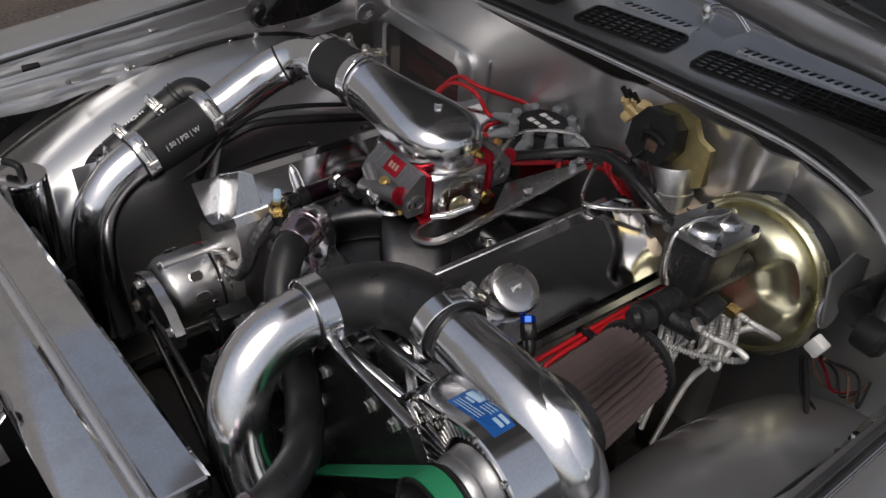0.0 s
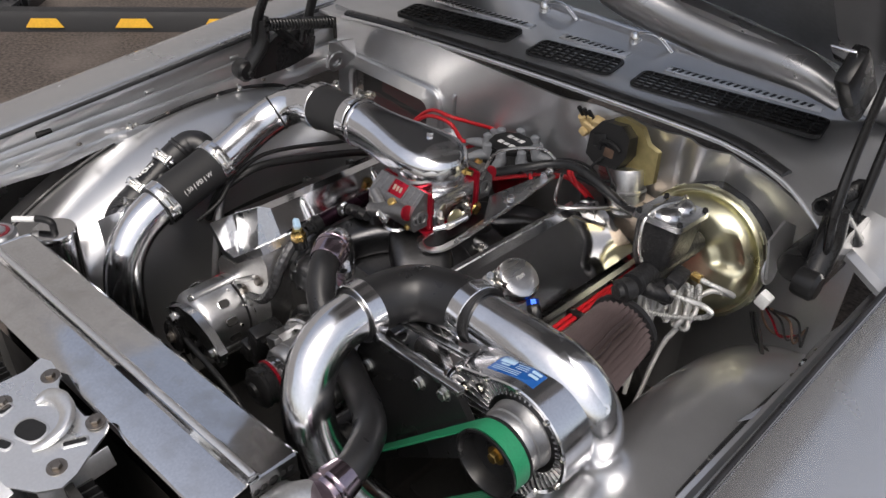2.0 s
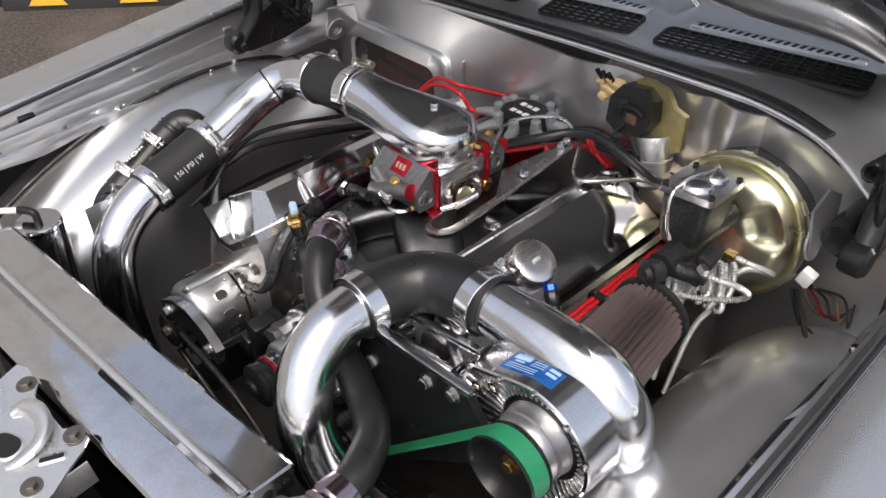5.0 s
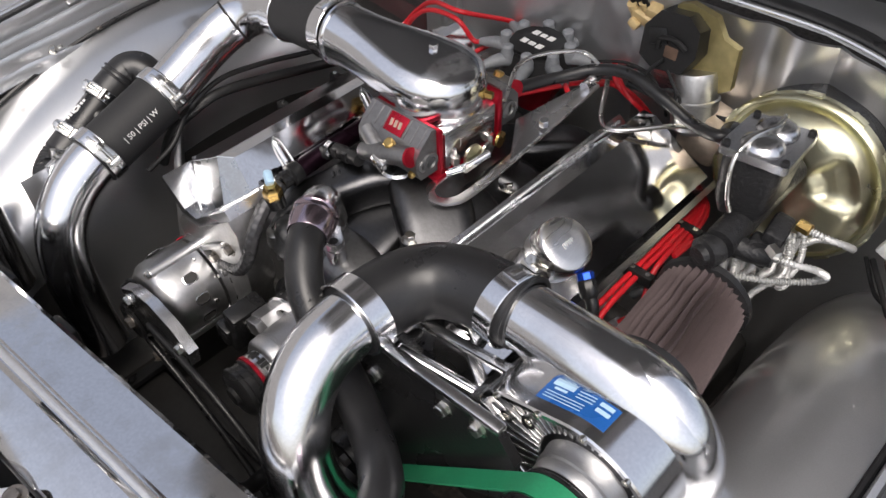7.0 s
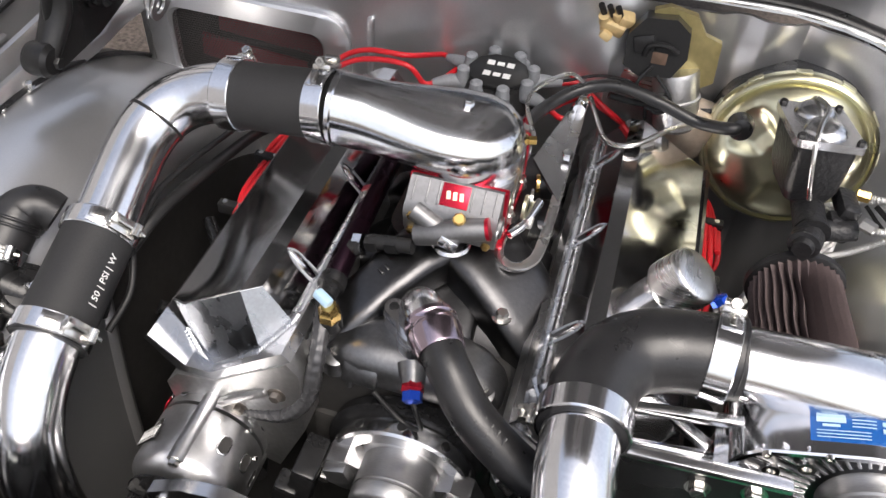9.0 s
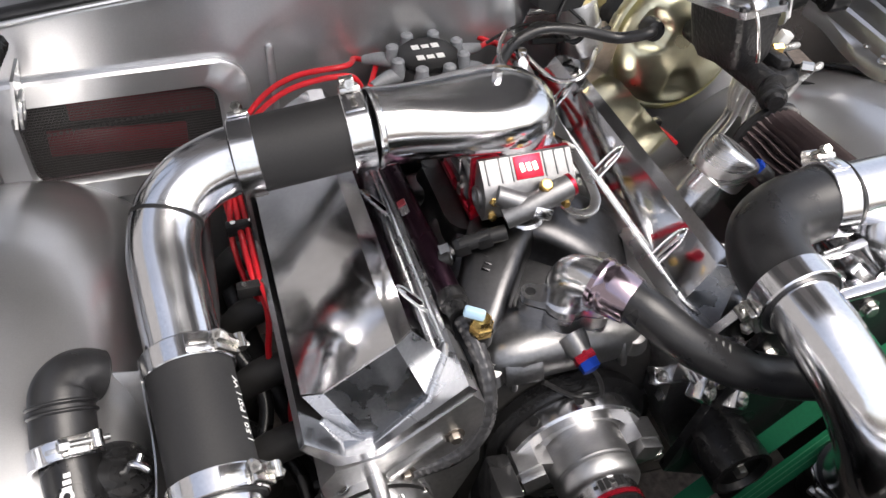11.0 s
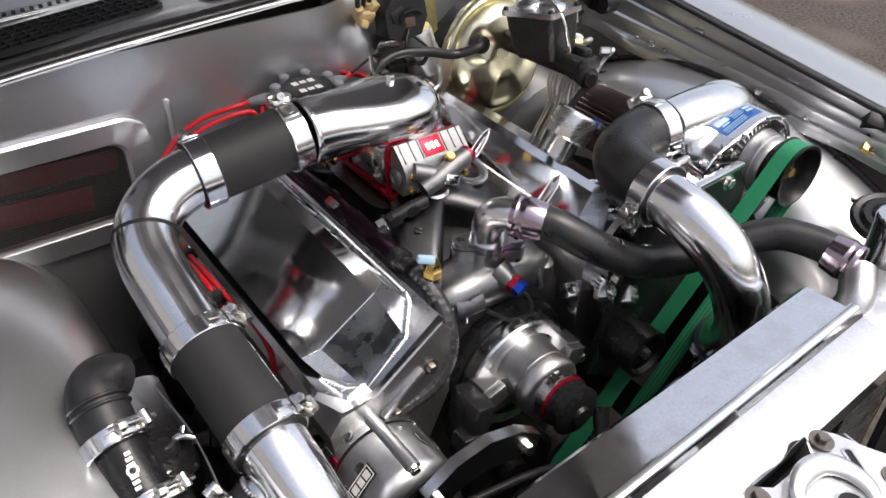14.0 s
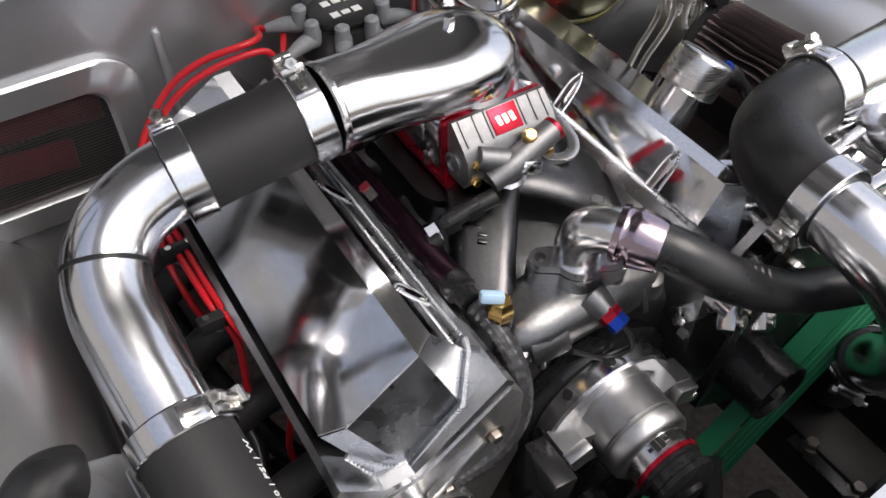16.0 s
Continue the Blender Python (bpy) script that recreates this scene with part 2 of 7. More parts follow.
def prism(bm, poly, depth, m, soft=0.0, segments=2):
    """A flat outline in x and y, depth thick along z, set by the pose m."""
    one = bmesh.new()
    a = [one.verts.new((x, y, 0)) for x, y in poly]
    b = [one.verts.new((x, y, depth)) for x, y in poly]
    one.faces.new(a[::-1])
    one.faces.new(b)
    for k in range(len(poly)):
        one.faces.new((a[k], a[(k + 1) % len(poly)], b[(k + 1) % len(poly)], b[k]))
    bevel(one, soft, segments)
    bmesh.ops.transform(one, matrix=m, verts=one.verts)
    return merge(bm, one)


def frame_of(at, z, x=(1, 0, 0)):
    """A pose at a place, its z along one way and its x near another."""
    z = Vector(z).normalized()
    x = Vector(x)
    x = (x - z * x.dot(z)).normalized()
    y = z.cross(x)
    m = Matrix((x, y, z)).transposed().to_4x4()
    m.translation = at
    return m


def rounded(w, h, r, n=6):
    """The outline of a rectangle with round corners, centred."""
    out = []
    for cx, cy, a0 in ((w / 2 - r, h / 2 - r, 0), (-w / 2 + r, h / 2 - r, 90), (-w / 2 + r, -h / 2 + r, 180), (w / 2 - r, -h / 2 + r, 270)):
        for k in range(n + 1):
            a = radians(a0 + 90 * k / n)
            out.append((cx + r * math.cos(a), cy + r * math.sin(a)))
    return out


def grid(bm, rows, thick=0.0):
    """A sheet through rows of points, with thickness along its normals."""
    vs = [[bm.verts.new(c) for c in r] for r in rows]
    for a, b in zip(vs, vs[1:]):
        for k in range(len(a) - 1):
            bm.faces.new((a[k], a[k + 1], b[k + 1], b[k]))
    if thick:
        bmesh.ops.recalc_face_normals(bm, faces=bm.faces)
        bmesh.ops.solidify(bm, geom=bm.faces[:], thickness=thick)
    return bm


def hexagon(bm, at, axis, r, h, washer=0.0):
    lathe(bm, at, axis, [(r, 0), (r, h * 0.85), (r * 0.86, h), (0, h)], 6)
    if washer:
        lathe(bm, Vector(at) - Vector(axis).normalized() * 0.0015, axis, [(washer, 0), (washer, 0.002), (0, 0.002)], 20)
    return bm


def bolt(at, axis, r, h, parent, mat=None, washer=0.0):
    return part("bolt", hexagon(B(), at, axis, r, h, washer), mat or STEEL, parent)


def clamp(at, axis, r, toward, width=0.024, label="polished stainless T-bolt clamp on a rubber coupler", mat=None):
    """A T-bolt hose clamp: band, bridge and bolt; toward: the side on which its bolt sits."""
    at, axis = Vector(at), Vector(axis).normalized()
    c = thing("hose_clamp", at, label, "hose clamp", "T-bolt hose clamps")
    part("band", ring(B(), at - axis * width / 2, axis, r - 0.001, r + 0.0022, width, 56, 0.001), mat or CHROME, c)
    out = Vector(toward)
    out = (out - axis * out.dot(axis)).normalized()
    tang = axis.cross(out)
    base = at + out * (r + 0.001)
    part("bridge", block(B(), frame_of(base + out * 0.003, out, axis), (width * 0.9, 0.034, 0.007), 0.0015), STEEL, c)
    b = B()
    tube(b, [base + out * 0.010 - tang * 0.026, base + out * 0.010 + tang * 0.022], 0.0032, 10, 1)
    part("screw", b, STEEL, c)
    spin = Matrix.Rotation(radians(38), 3, axis) @ out
    plate = part("band_plate", block(B(), frame_of(at + spin * (r + 0.0026), spin, axis), (width * 0.8, r * 0.55, 0.0016), 0.0006), mat or CHROME, c)
    part("embossing", block(B(), frame_of(at + spin * (r + 0.0037), spin, axis), (width * 0.22, r * 0.36, 0.0008), 0.0003), STEEL, plate)
    part("nut", hexagon(B(), base + out * 0.010 + tang * 0.013, tang, 0.0066, 0.009), STEEL, c)
    part("trunnion", lathe(B(), base + out * 0.010 - tang * 0.014 - axis * 0.008, axis, [(0.0062, 0), (0.0062, 0.016), (0, 0.016)], 14), STEEL, c)
    return c

# ---- the ground ----
bm = B()
grid(bm, [[(x, y, 0) for x in (-400, -40, -8, -4, -2, 0, 2, 4, 8, 40, 400)] for y in (-400, -40, -8, -4, -2, 0, 2, 4, 8, 40, 400)])
solo("ground", bm, ASPHALT, "brown stained asphalt of a car park", "ground", kind="structure")

solo("pavement", box(B(), (-5.9, 2.5, 0.03), (3.2, 30, 0.06), soft=0.01), CONCRETE, "pale concrete pavement strip beside the car park", "pavement", kind="structure")


def wheel_stop(x, y, yaw):
    w = thing("wheel_stop", (0, 0, 0), "black rubber wheel stop with yellow reflector panels on asphalt", "wheel stop")
    one = B()
    prof = [(-0.075, 0), (-0.06, 0.07), (-0.04, 0.1), (0.04, 0.1), (0.06, 0.07), (0.075, 0)]
    prism(one, prof, 1.8, pose(-0.9, 0, 0, 90, 0, 90), 0.008)
    part("body", one, SILICONE, w)
    for k in range(4):
        c = -0.66 + 0.47 * k
        m = frame_of((c, -0.0715, 0.047), (0, -0.98, 0.2), (1, 0, 0))
        part("reflector", prism(B(), [(-0.10, -0.022), (0.10, -0.022), (0.065, 0.026), (-0.065, 0.026)], 0.005, m), YELLOW, w, "yellow reflector panel")
    w.matrix_basis = pose(x, y, 0, 0, 0, yaw)
    return w


wheel_stop(-3.258, 1.244, 50)
kr = thing("kerb_ramp", (-4.03, 0.66, 0), "small ribbed black rubber kerb ramp on asphalt", "kerb ramp")
part("body", prism(B(), [(-0.10, 0), (0.10, 0), (0.07, 0.08), (-0.07, 0.08)], 0.22, pose(-4.03, 0.66, 0, 90, 0, 45), 0.01), RUBBER, kr)
for k in range(6):
    part("rib", box(B(), (-4.13 + 0.028 * k, 0.66 + 0.028 * k, 0.055), (0.012, 0.19, 0.07), (0, 0, 45), 0.003), RUBBER, kr)

# ---- the car body ----
FRONT, REAR = -0.86, 0.46


def fender(side, lip_x, lip_z, edge_x, edge_z, label):
    """A front fender with its inner hood channel; side -1 passenger, 1 driver."""
    f = thing("front_fender", (side * lip_x, 0, 0.6), label, "fender", "front fenders")
    prof = [(-0.04, -0.22), (-0.03, -0.05), (0.03, 0.03), (0.14, 0.06), (0.15, 0.30), (0.20, 0.36), (0.34, 0.36), (0.38, 0.30), (0.42, 0.16), (0.54, 0.14), (0.55, 0.50), (0.60, 0.58), (0.72, 0.59), (0.77, 0.53), (0.80, 0.40), (0.90, 0.40), (0.91, 0.80), (0.95, 0.93), (1.0, 0.97)]
    wide, high = edge_x - lip_x, edge_z - lip_z
    one = B()
    rows = []
    for y in np.linspace(FRONT + 0.14, 0.40, 60):
        wave = 0.006 * math.sin(y * 15 + side) + 0.002 * math.sin(y * 41)
        rows.append([(side * (lip_x + wide * u + (wave if k < 3 else 0)), y, lip_z + high * w + (0.03 + 0.08 * u) * y + (0.004 * math.sin(y * 23) if k < 3 else 0)) for k, (u, w) in enumerate(prof)])
    grid(one, rows, 0.0016)
    part("hood_channel", one, BAYPAINT, f, "ribbed silver hood channel")
    skin = [(0.002, -0.03), (0.001, -0.004), (0.006, 0.003), (0.025, 0.006), (0.07, 0.005), (0.13, -0.004), (0.18, -0.024), (0.215, -0.056), (0.235, -0.106), (0.245, -0.176), (0.248, -0.276), (0.245, -0.40)]
    one = B()
    grid(one, [[(side * (edge_x + x), y, edge_z + z + 0.11 * y - 0.06 * max(0, y - 0.3)) for x, z in skin] for y in np.linspace(FRONT - 0.1, 1.5, 40)], 0.0018)
    part("outer_skin", one, PAINT, f, "smooth silver outer skin")
    for k in range(9):
        y = -0.62 + 0.11 * k
        part("flange_screw", lathe(B(), (side * (lip_x + wide * 0.10), y + 0.02 * math.sin(k * 2.1), lip_z + high * 0.10 + 0.034 * y), (0, 0, 1), [(0.0055, 0), (0.0055, 0.002), (0.004, 0.004), (0, 0.004)], 10), DARKSTEEL if k % 2 else STEEL, f)
    # Dark tube draws the shade in the gap between channel and skin.
    one = B()
    tube(one, [(side * (edge_x - 0.004), y, edge_z - 0.004 + 0.11 * y - 0.06 * max(0, y - 0.3)) for y in np.linspace(FRONT - 0.05, 0.42, 12)], 0.0045, 8, 4)
    part("gap_shade_strip", one, RUBBER, f, "dark strip standing in for the shaded gap beside the channel")
    for y in ((-0.176, 0.10) if side < 0 else (-0.058, 0.2)):
        part("bolt", hexagon(B(), (side * (lip_x + wide * 0.12), y, lip_z + high * 0.1 + 0.035 * y), (-side * 0.3, 0, 1), 0.006, 0.009, 0.009), STEEL, f)
    for y in (-0.34, -0.1, 0.12):
        part("clip", box(B(), (side * (lip_x + wide * 0.93), y, lip_z + high * 0.62 + 0.10 * y), (0.014, 0.022 if y > -0.3 else 0.032, 0.010 if y > -0.3 else 0.018), (0, side * -20, 0), 0.002), BAYPAINT if y > -0.3 else PLASTIC, f)
    return f


fender(-1, 0.652, 0.850, 0.705, 0.945, "silver front fender with ribbed inner hood channel, passenger side")
fender(1, 0.692, 0.840, 0.738, 0.920, "silver front fender with ribbed inner hood channel, driver side")


def wheelhouse(side, lip_x, top_z, wide, label):
    """The domed inner fender over a front wheel."""
    w = thing("inner_fender", (side * lip_x, 0, 0.3), label, "inner fender", "inner fenders")
    one = B()
    rows = []
    for y in np.linspace(-0.52, 0.46, 44):
        big = 0.585 if y > 0.04 else 0.95
        top = top_z - big + math.sqrt(max(0.02, big**2 - (y - 0.04) ** 2))
        row = [(side * (lip_x + 0.04), y, top + 0.006), (side * (lip_x - 0.01), y, top + 0.004)]
        for k in range(13):
            a = radians(90 * k / 12)
            row.append((side * (lip_x - 0.03 - wide * math.sin(a)), y, top - 0.13 + 0.13 * math.cos(a)))
        row += [(side * (lip_x - 0.034 - wide), y, top - 0.16)]
        rows.append(row)
    grid(one, rows, 0.002)
    part("dome", one, BAYPAINT, w)
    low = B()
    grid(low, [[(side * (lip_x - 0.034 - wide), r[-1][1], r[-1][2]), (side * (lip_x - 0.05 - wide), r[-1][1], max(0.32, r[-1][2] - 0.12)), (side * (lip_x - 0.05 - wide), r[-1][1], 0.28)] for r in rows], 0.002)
    part("lower_apron", low, DARKFILL, w, "black lower apron")
    edge = B()
    tube(edge, [(r[1][0] + side * 0.004, r[1][1], r[1][2] + 0.004) for r in rows[::4]], 0.005, 8, 4)
    part("seam_strip", edge, RUBBER, w, "black seam sealing strip")
    return w


wheelhouse(-1, 0.665, 0.856, 0.170, "domed silver inner fender, passenger side")
wheelhouse(1, 0.700, 0.842, 0.158, "domed silver inner fender, driver side")

# firewall with the cowl above it
fw = thing("firewall", (0, 0.42, 0.6), "smooth satin silver firewall with welded plates", "firewall", kind="structure")
one = B()
rows = []
for z in [0.30 + 0.035 * k for k in range(21)]:
    row = []
    for x in np.linspace(-0.66, 0.66, 67):
        d = 0.0
        d += 0.05 * math.exp(-(((x - 0.135) / 0.035) ** 2)) * (1 if z < 0.97 else max(0, (1.0 - z) / 0.03)) * (1 / (1 + math.exp((z - 0.93) * 60)) * 0.6 + 0.25)
        d += 0.03 / (1 + math.exp((x - 0.09) * 90)) * 1 / (1 + math.exp((z - 1.02) * 200))
        d -= 0.016 * math.exp(-(((x - 0.31) / 0.02) ** 2)) + 0.016 * math.exp(-(((x - 0.40) / 0.02) ** 2))
        row.append((x, 0.425 - d, min(z, 1.0 - 0.9 * max(0, x - 0.44) ** 1.5)))
    rows.append(row)
grid(one, rows)
gone = [f for f in one.faces if abs(f.calc_center_median().x + 0.458) < 0.150 and abs(f.calc_center_median().z - 0.792) < 0.075]
bmesh.ops.delete(one, geom=gone, context="FACES")
bmesh.ops.recalc_face_normals(one, faces=one.faces)
bmesh.ops.solidify(one, geom=one.faces[:], thickness=-0.006)
part("panel", one, BAYPAINT, fw)
one = B()
outer, inner = rounded(0.37, 0.215, 0.05), rounded(0.275, 0.13, 0.024)
m = pose(-0.458, 0.392, 0.792, 90, 0, 0)
va = [[one.verts.new(m @ Vector((x, y, d))) for x, y in o] for o, d in ((outer, -0.004), (outer, 0.006), ([(x * 0.975, y * 0.96) for x, y in outer], 0.010), ([(x * 1.04, y * 1.07) for x, y in inner], 0.010), (inner, 0.004), (inner, -0.01))]
for a, b in zip(va, va[1:]):
    for k in range(len(a)):
        one.faces.new((a[k], a[(k + 1) % len(a)], b[(k + 1) % len(a)], b[k]))
part("vent_frame", one, BAYPAINT, fw, "raised rounded silver frame")
for at, size, tilt in (((-0.475, 0.437, 0.756), (0.20, 0.006, 0.045), 5), ((-0.43, 0.436, 0.812), (0.21, 0.006, 0.038), 4), ((-0.52, 0.44, 0.845), (0.07, 0.006, 0.02), 0)):
    part("red_panel", box(B(), at, size, (0, tilt, 0), 0.002), REDPANEL, fw, "dull red panel behind the mesh")
one = B()
for k in range(26):
    box(one, (-0.57 + 0.0088 * k, 0.433, 0.782 + 0.0006 * k), (0.004, 0.003, 0.004), (0, 45, 0))
part("perforated_strip", one, MESHGREY, fw, "grey perforated strip behind the mesh")
# Dark sheet puts the shade of the vent cavity into colour.
part("vent_backing", box(B(), (-0.458, 0.452, 0.792), (0.34, 0.004, 0.20)), DARKFILL, fw, "dark sheet standing in for the shade behind the mesh")
one = B()
# staggered wire mesh of narrow hexagons
step, high = 0.0052, 0.0045
for j in range(29):
    z = 0.729 + high * j
    for k in range(53):
        x = -0.594 + step * (k + 0.5 * (j % 2))
        box(one, (x, 0.390, z), (0.0008, 0.0008, high * 0.6))
        box(one, (x + step / 4, 0.390, z + high / 2), (step * 0.58, 0.0008, 0.0008), (0, 26, 0))
        box(one, (x - step / 4, 0.390, z + high / 2), (step * 0.58, 0.0008, 0.0008), (0, -26, 0))
part("vent_mesh", one, MESHGREY, fw, "fine grey wire mesh")
one = B()
tube(one, [(-0.238, 0.398, 0.90), (-0.238, 0.392, 0.895), (-0.238, 0.390, 0.80), (-0.238, 0.398, 0.76)], 0.006, 12, 6)
part("rib", one, BAYPAINT, fw)
one = B()
tube(one, [(-0.60, 0.368, 0.99), (-0.45, 0.374, 1.004), (-0.29, 0.381, 1.014), (0.0, 0.413, 1.017), (0.267, 0.437, 1.016), (0.38, 0.443, 1.014), (0.47, 0.436, 1.004), (0.53, 0.423, 0.988), (0.60, 0.399, 0.955)], 0.0036, 8, 8)
part("seam_lip", one, LATCH, fw, "bright bare seam edge")

cowl = thing("cowl_panel", (0, 0.6, 0.9), "silver cowl panel with three black louvred grilles", "cowl", kind="structure")
SEAM = ((-0.75, 0.366, 0.975), (-0.60, 0.368, 0.99), (-0.45, 0.374, 1.004), (-0.29, 0.382, 1.014), (0.0, 0.414, 1.017), (0.267, 0.438, 1.016), (0.38, 0.444, 1.014), (0.47, 0.437, 1.004), (0.53, 0.424, 0.988), (0.60, 0.40, 0.955), (0.75, 0.36, 0.90))


def seam(x):
    return [float(np.interp(x, [p[0] for p in SEAM], [p[k] for p in SEAM])) for k in (1, 2)]


one = B()
rows = []
for u, drop in ((0.004, 0.008), (0.006, 0.001), (0.03, 0.0), (0.08, -0.001), (0.15, -0.001)):
    rows.append([(x, seam(x)[0] + u, max(seam(x)[1], 0.985 if u > 0.05 else 0) - drop) for x in np.linspace(-0.75, 0.75, 41)])
for y, z in ((0.62, 1.014), (0.71, 1.016), (0.735, 1.018), (0.745, 1.006), (0.78, 1.0), (0.80, 1.0)):
    rows.append([(x, y, z - 0.05 * max(0, abs(x) - 0.5) ** 1.2) for x in np.linspace(-0.75, 0.75, 41)])
grid(one, rows, -0.002)
part("panel", one, BAYPAINT, cowl)
one = B()
tube(one, [(x, seam(x)[0] + 0.020, seam(x)[1] + 0.004) for x in np.linspace(-0.60, 0.50, 15)], 0.015, 14, 4, squash=0.5)
part("weatherstrip", one, RUBBER, cowl, "black rubber weatherstrip")


def grille(x, y, long, wide, yaw):
    """A black mesh grille let into the cowl: dark plate for the well's shade, rounded frame, thin bars."""
    m = pose(x, y, 1.0155, 0, 0, yaw)
    g = part("grille", prism(B(), rounded(long, wide, 0.014, 5), 0.003, m), DARKFILL, cowl, "black mesh grille with a rounded frame")
    one = B()
    oo, ii = rounded(long + 0.012, wide + 0.012, 0.018, 5), rounded(long, wide, 0.013, 5)
    loft(one, [[m @ Vector((px, py, pz)) for px, py in o] for o, pz in ((ii, 0.0), (oo, 0.0), (oo, 0.008), (ii, 0.009))], closed=True)
    part("frame", one, PLASTIC, g)
    one = B()
    nx, ny = round(long / 0.019), 5
    for k in range(1, nx):
        block(one, m @ pose(-long / 2 + long * k / nx, 0, 0.0065, 0, 0, 3 * math.sin(k * 1.7)), (0.0026, wide, 0.005))
    for k in range(1, ny):
        block(one, m @ pose(0, -wide / 2 + wide * k / ny, 0.0075), (long, 0.0026, 0.004))
    part("bars", one, PLASTIC, g)


grille(-0.335, 0.497, 0.285, 0.080, 13)
grille(-0.030, 0.538, 0.185, 0.085, 12)
grille(0.300, 0.587, 0.360, 0.078, 11)
for (x0, y0), (x1, y1) in (((-0.485, 0.575), (-0.22, 0.612)), ((-0.12, 0.622), (0.025, 0.640)), ((0.14, 0.645), (0.43, 0.702))):
    yaw = math.degrees(math.atan2(y1 - y0, x1 - x0))
    long = math.hypot(x1 - x0, y1 - y0)
    m = pose((x0 + x1) / 2, (y0 + y1) / 2, 1.0155, 0, 0, yaw)
    strip = part("louvre_strip", block(B(), m @ pose(0, 0, 0.002), (long + 0.02, 0.030, 0.006), 0.002), LATCH, cowl, "bright strip of small louvres")
    for k in range(round(long / 0.0145)):
        part("louvre", block(B(), m @ pose(-long / 2 + 0.0145 * (k + 0.5), 0, 0.0052, 0, 0, -18), (0.0065, 0.018, 0.0012), 0.0004), PLASTIC, strip)

glass = bpy.data.materials.new("windscreen_glass")
glass.use_nodes = True
gb = glass.node_tree.nodes["Principled BSDF"]
gb.inputs["Base Color"].default_value = (0.75, 0.8, 0.8, 1)
gb.inputs["Transmission Weight"].default_value, gb.inputs["Roughness"].default_value = 1.0, 0.02
ws = thing("windscreen", (0, 0.8, 1.0), "slanted glass windscreen with a bright lower trim", "windscreen")
pane = part("pane", block(B(), frame_of((0, 1.08, 1.2), (0, -0.6, 0.8), (1, 0, 0)), (1.35, 0.7, 0.005)), glass, ws)
pane.visible_shadow = False
part("trim", box(B(), (0, 0.80, 1.008), (1.36, 0.022, 0.012), (0, 0, 0), 0.003), CHROME, ws, "bright lower trim")
dash = solo("dashboard", box(B(), (0, 1.1, 0.93), (1.3, 0.5, 0.14), soft=0.03), DARKFILL, "dark dashboard top behind the windscreen", "dashboard")
# Unseen cabin, added to block the sky and darken the cowl's reflections.
cabin = thing("car_cabin", (0, 1.9, 0.9), "unseen closed silver car cabin with a dark interior, added to block the sky", "cabin")
part("roof", box(B(), (0, 2.05, 1.42), (1.3, 1.45, 0.05), soft=0.02), PAINT, cabin)
part("interior", box(B(), (0, 2.0, 0.95), (1.28, 1.0, 0.86)), DARKFILL, cabin, "dark interior")
for s in (-1, 1):
    part("side", box(B(), (s * 0.70, 1.85, 0.75), (0.06, 1.9, 0.75), soft=0.02), PAINT, cabin)
    part("pillar", tube(B(), [(s * 0.69, 0.82, 1.0), (s * 0.66, 1.1, 1.22), (s * 0.63, 1.36, 1.40)], 0.03, 14, 6), PAINT, cabin)
for x in (-0.26, 0.0):
    w = thing("wiper_spindle", (x, 0.715, 1.0), "bright wiper spindle standing on the cowl", "wiper", "wiper spindles")
    part("arm", tube(B(), [(x, 0.715, 1.02), (x + 0.01, 0.715, 1.04), (x + 0.05, 0.72, 1.045), (x + 0.09, 0.725, 1.018)], 0.006, 10, 6), CHROME, w)
    part("spindle", lathe(B(), (x, 0.715, 1.008), (0, 0, 1), [(0.014, 0), (0.014, 0.02), (0.010, 0.032), (0, 0.034)], 18), CHROME, w)

# the raised hood, hinged at the rear
hood = thing("hood", (0, 0.62, 1.05), "raised silver hood with a braced underside", "hood")
hm = pose(0, 0.655, 1.112, 48, 0, 180)


def rear_edge(x):
    return -0.12 * (x / 0.5) ** 2 + 0.01


def hood_sheet(outline_rows, mat, name, label="", thick=0.002):
    one = B()
    grid(one, [[hm @ Vector(p) for p in r] for r in outline_rows], thick)
    return part(name, one, mat, hood, label)


hood_sheet([[(x, rear_edge(x) * (1 - y / 1.3) + y, 0.05 + 0.02 * (1 - (x / 0.68) ** 2)) for x in np.linspace(-0.68, 0.68, 21)] for y in np.linspace(0, 1.3, 12)], PAINT, "outer_skin")
# Extra sheet, added so that the cut-outs read dark.
hood_sheet([[(x, rear_edge(x) * (1 - y / 1.3) + y, 0.042 + 0.02 * (1 - (x / 0.68) ** 2)) for x in np.linspace(-0.66, 0.66, 21)] for y in np.linspace(0.01, 1.27, 12)], HOODDARK, "skin_underside", "dark sheet under the outer skin")
rows = []
for y in np.linspace(0.0, 1.28, 60):
    row = []
    for x in np.linspace(-0.66, 0.66, 67):
        edge = min(1, min(0.66 - abs(x), y + 0.02, 1.28 - y) / 0.05)
        bead = 0.03 * math.exp(-(((y - 0.09) / 0.035) ** 2)) * (1 if abs(x) < 0.56 else 0)
        row.append((x, y + rear_edge(x) * (1 - y / 1.28), -0.012 * edge - bead))
    rows.append(row)
one = B()
grid(one, [[hm @ Vector(p) for p in r] for r in rows])
back = hm.inverted()
gone = []
for f in one.faces:
    c = back @ f.calc_center_median()
    if 0.14 < c.y - rear_edge(c.x) * (1 - c.y / 1.28) < 1.12 and 0.19 < abs(c.x) < 0.47:
        gone.append(f)
bmesh.ops.delete(one, geom=gone, context="FACES")
bmesh.ops.solidify(one, geom=one.faces[:], thickness=0.002)
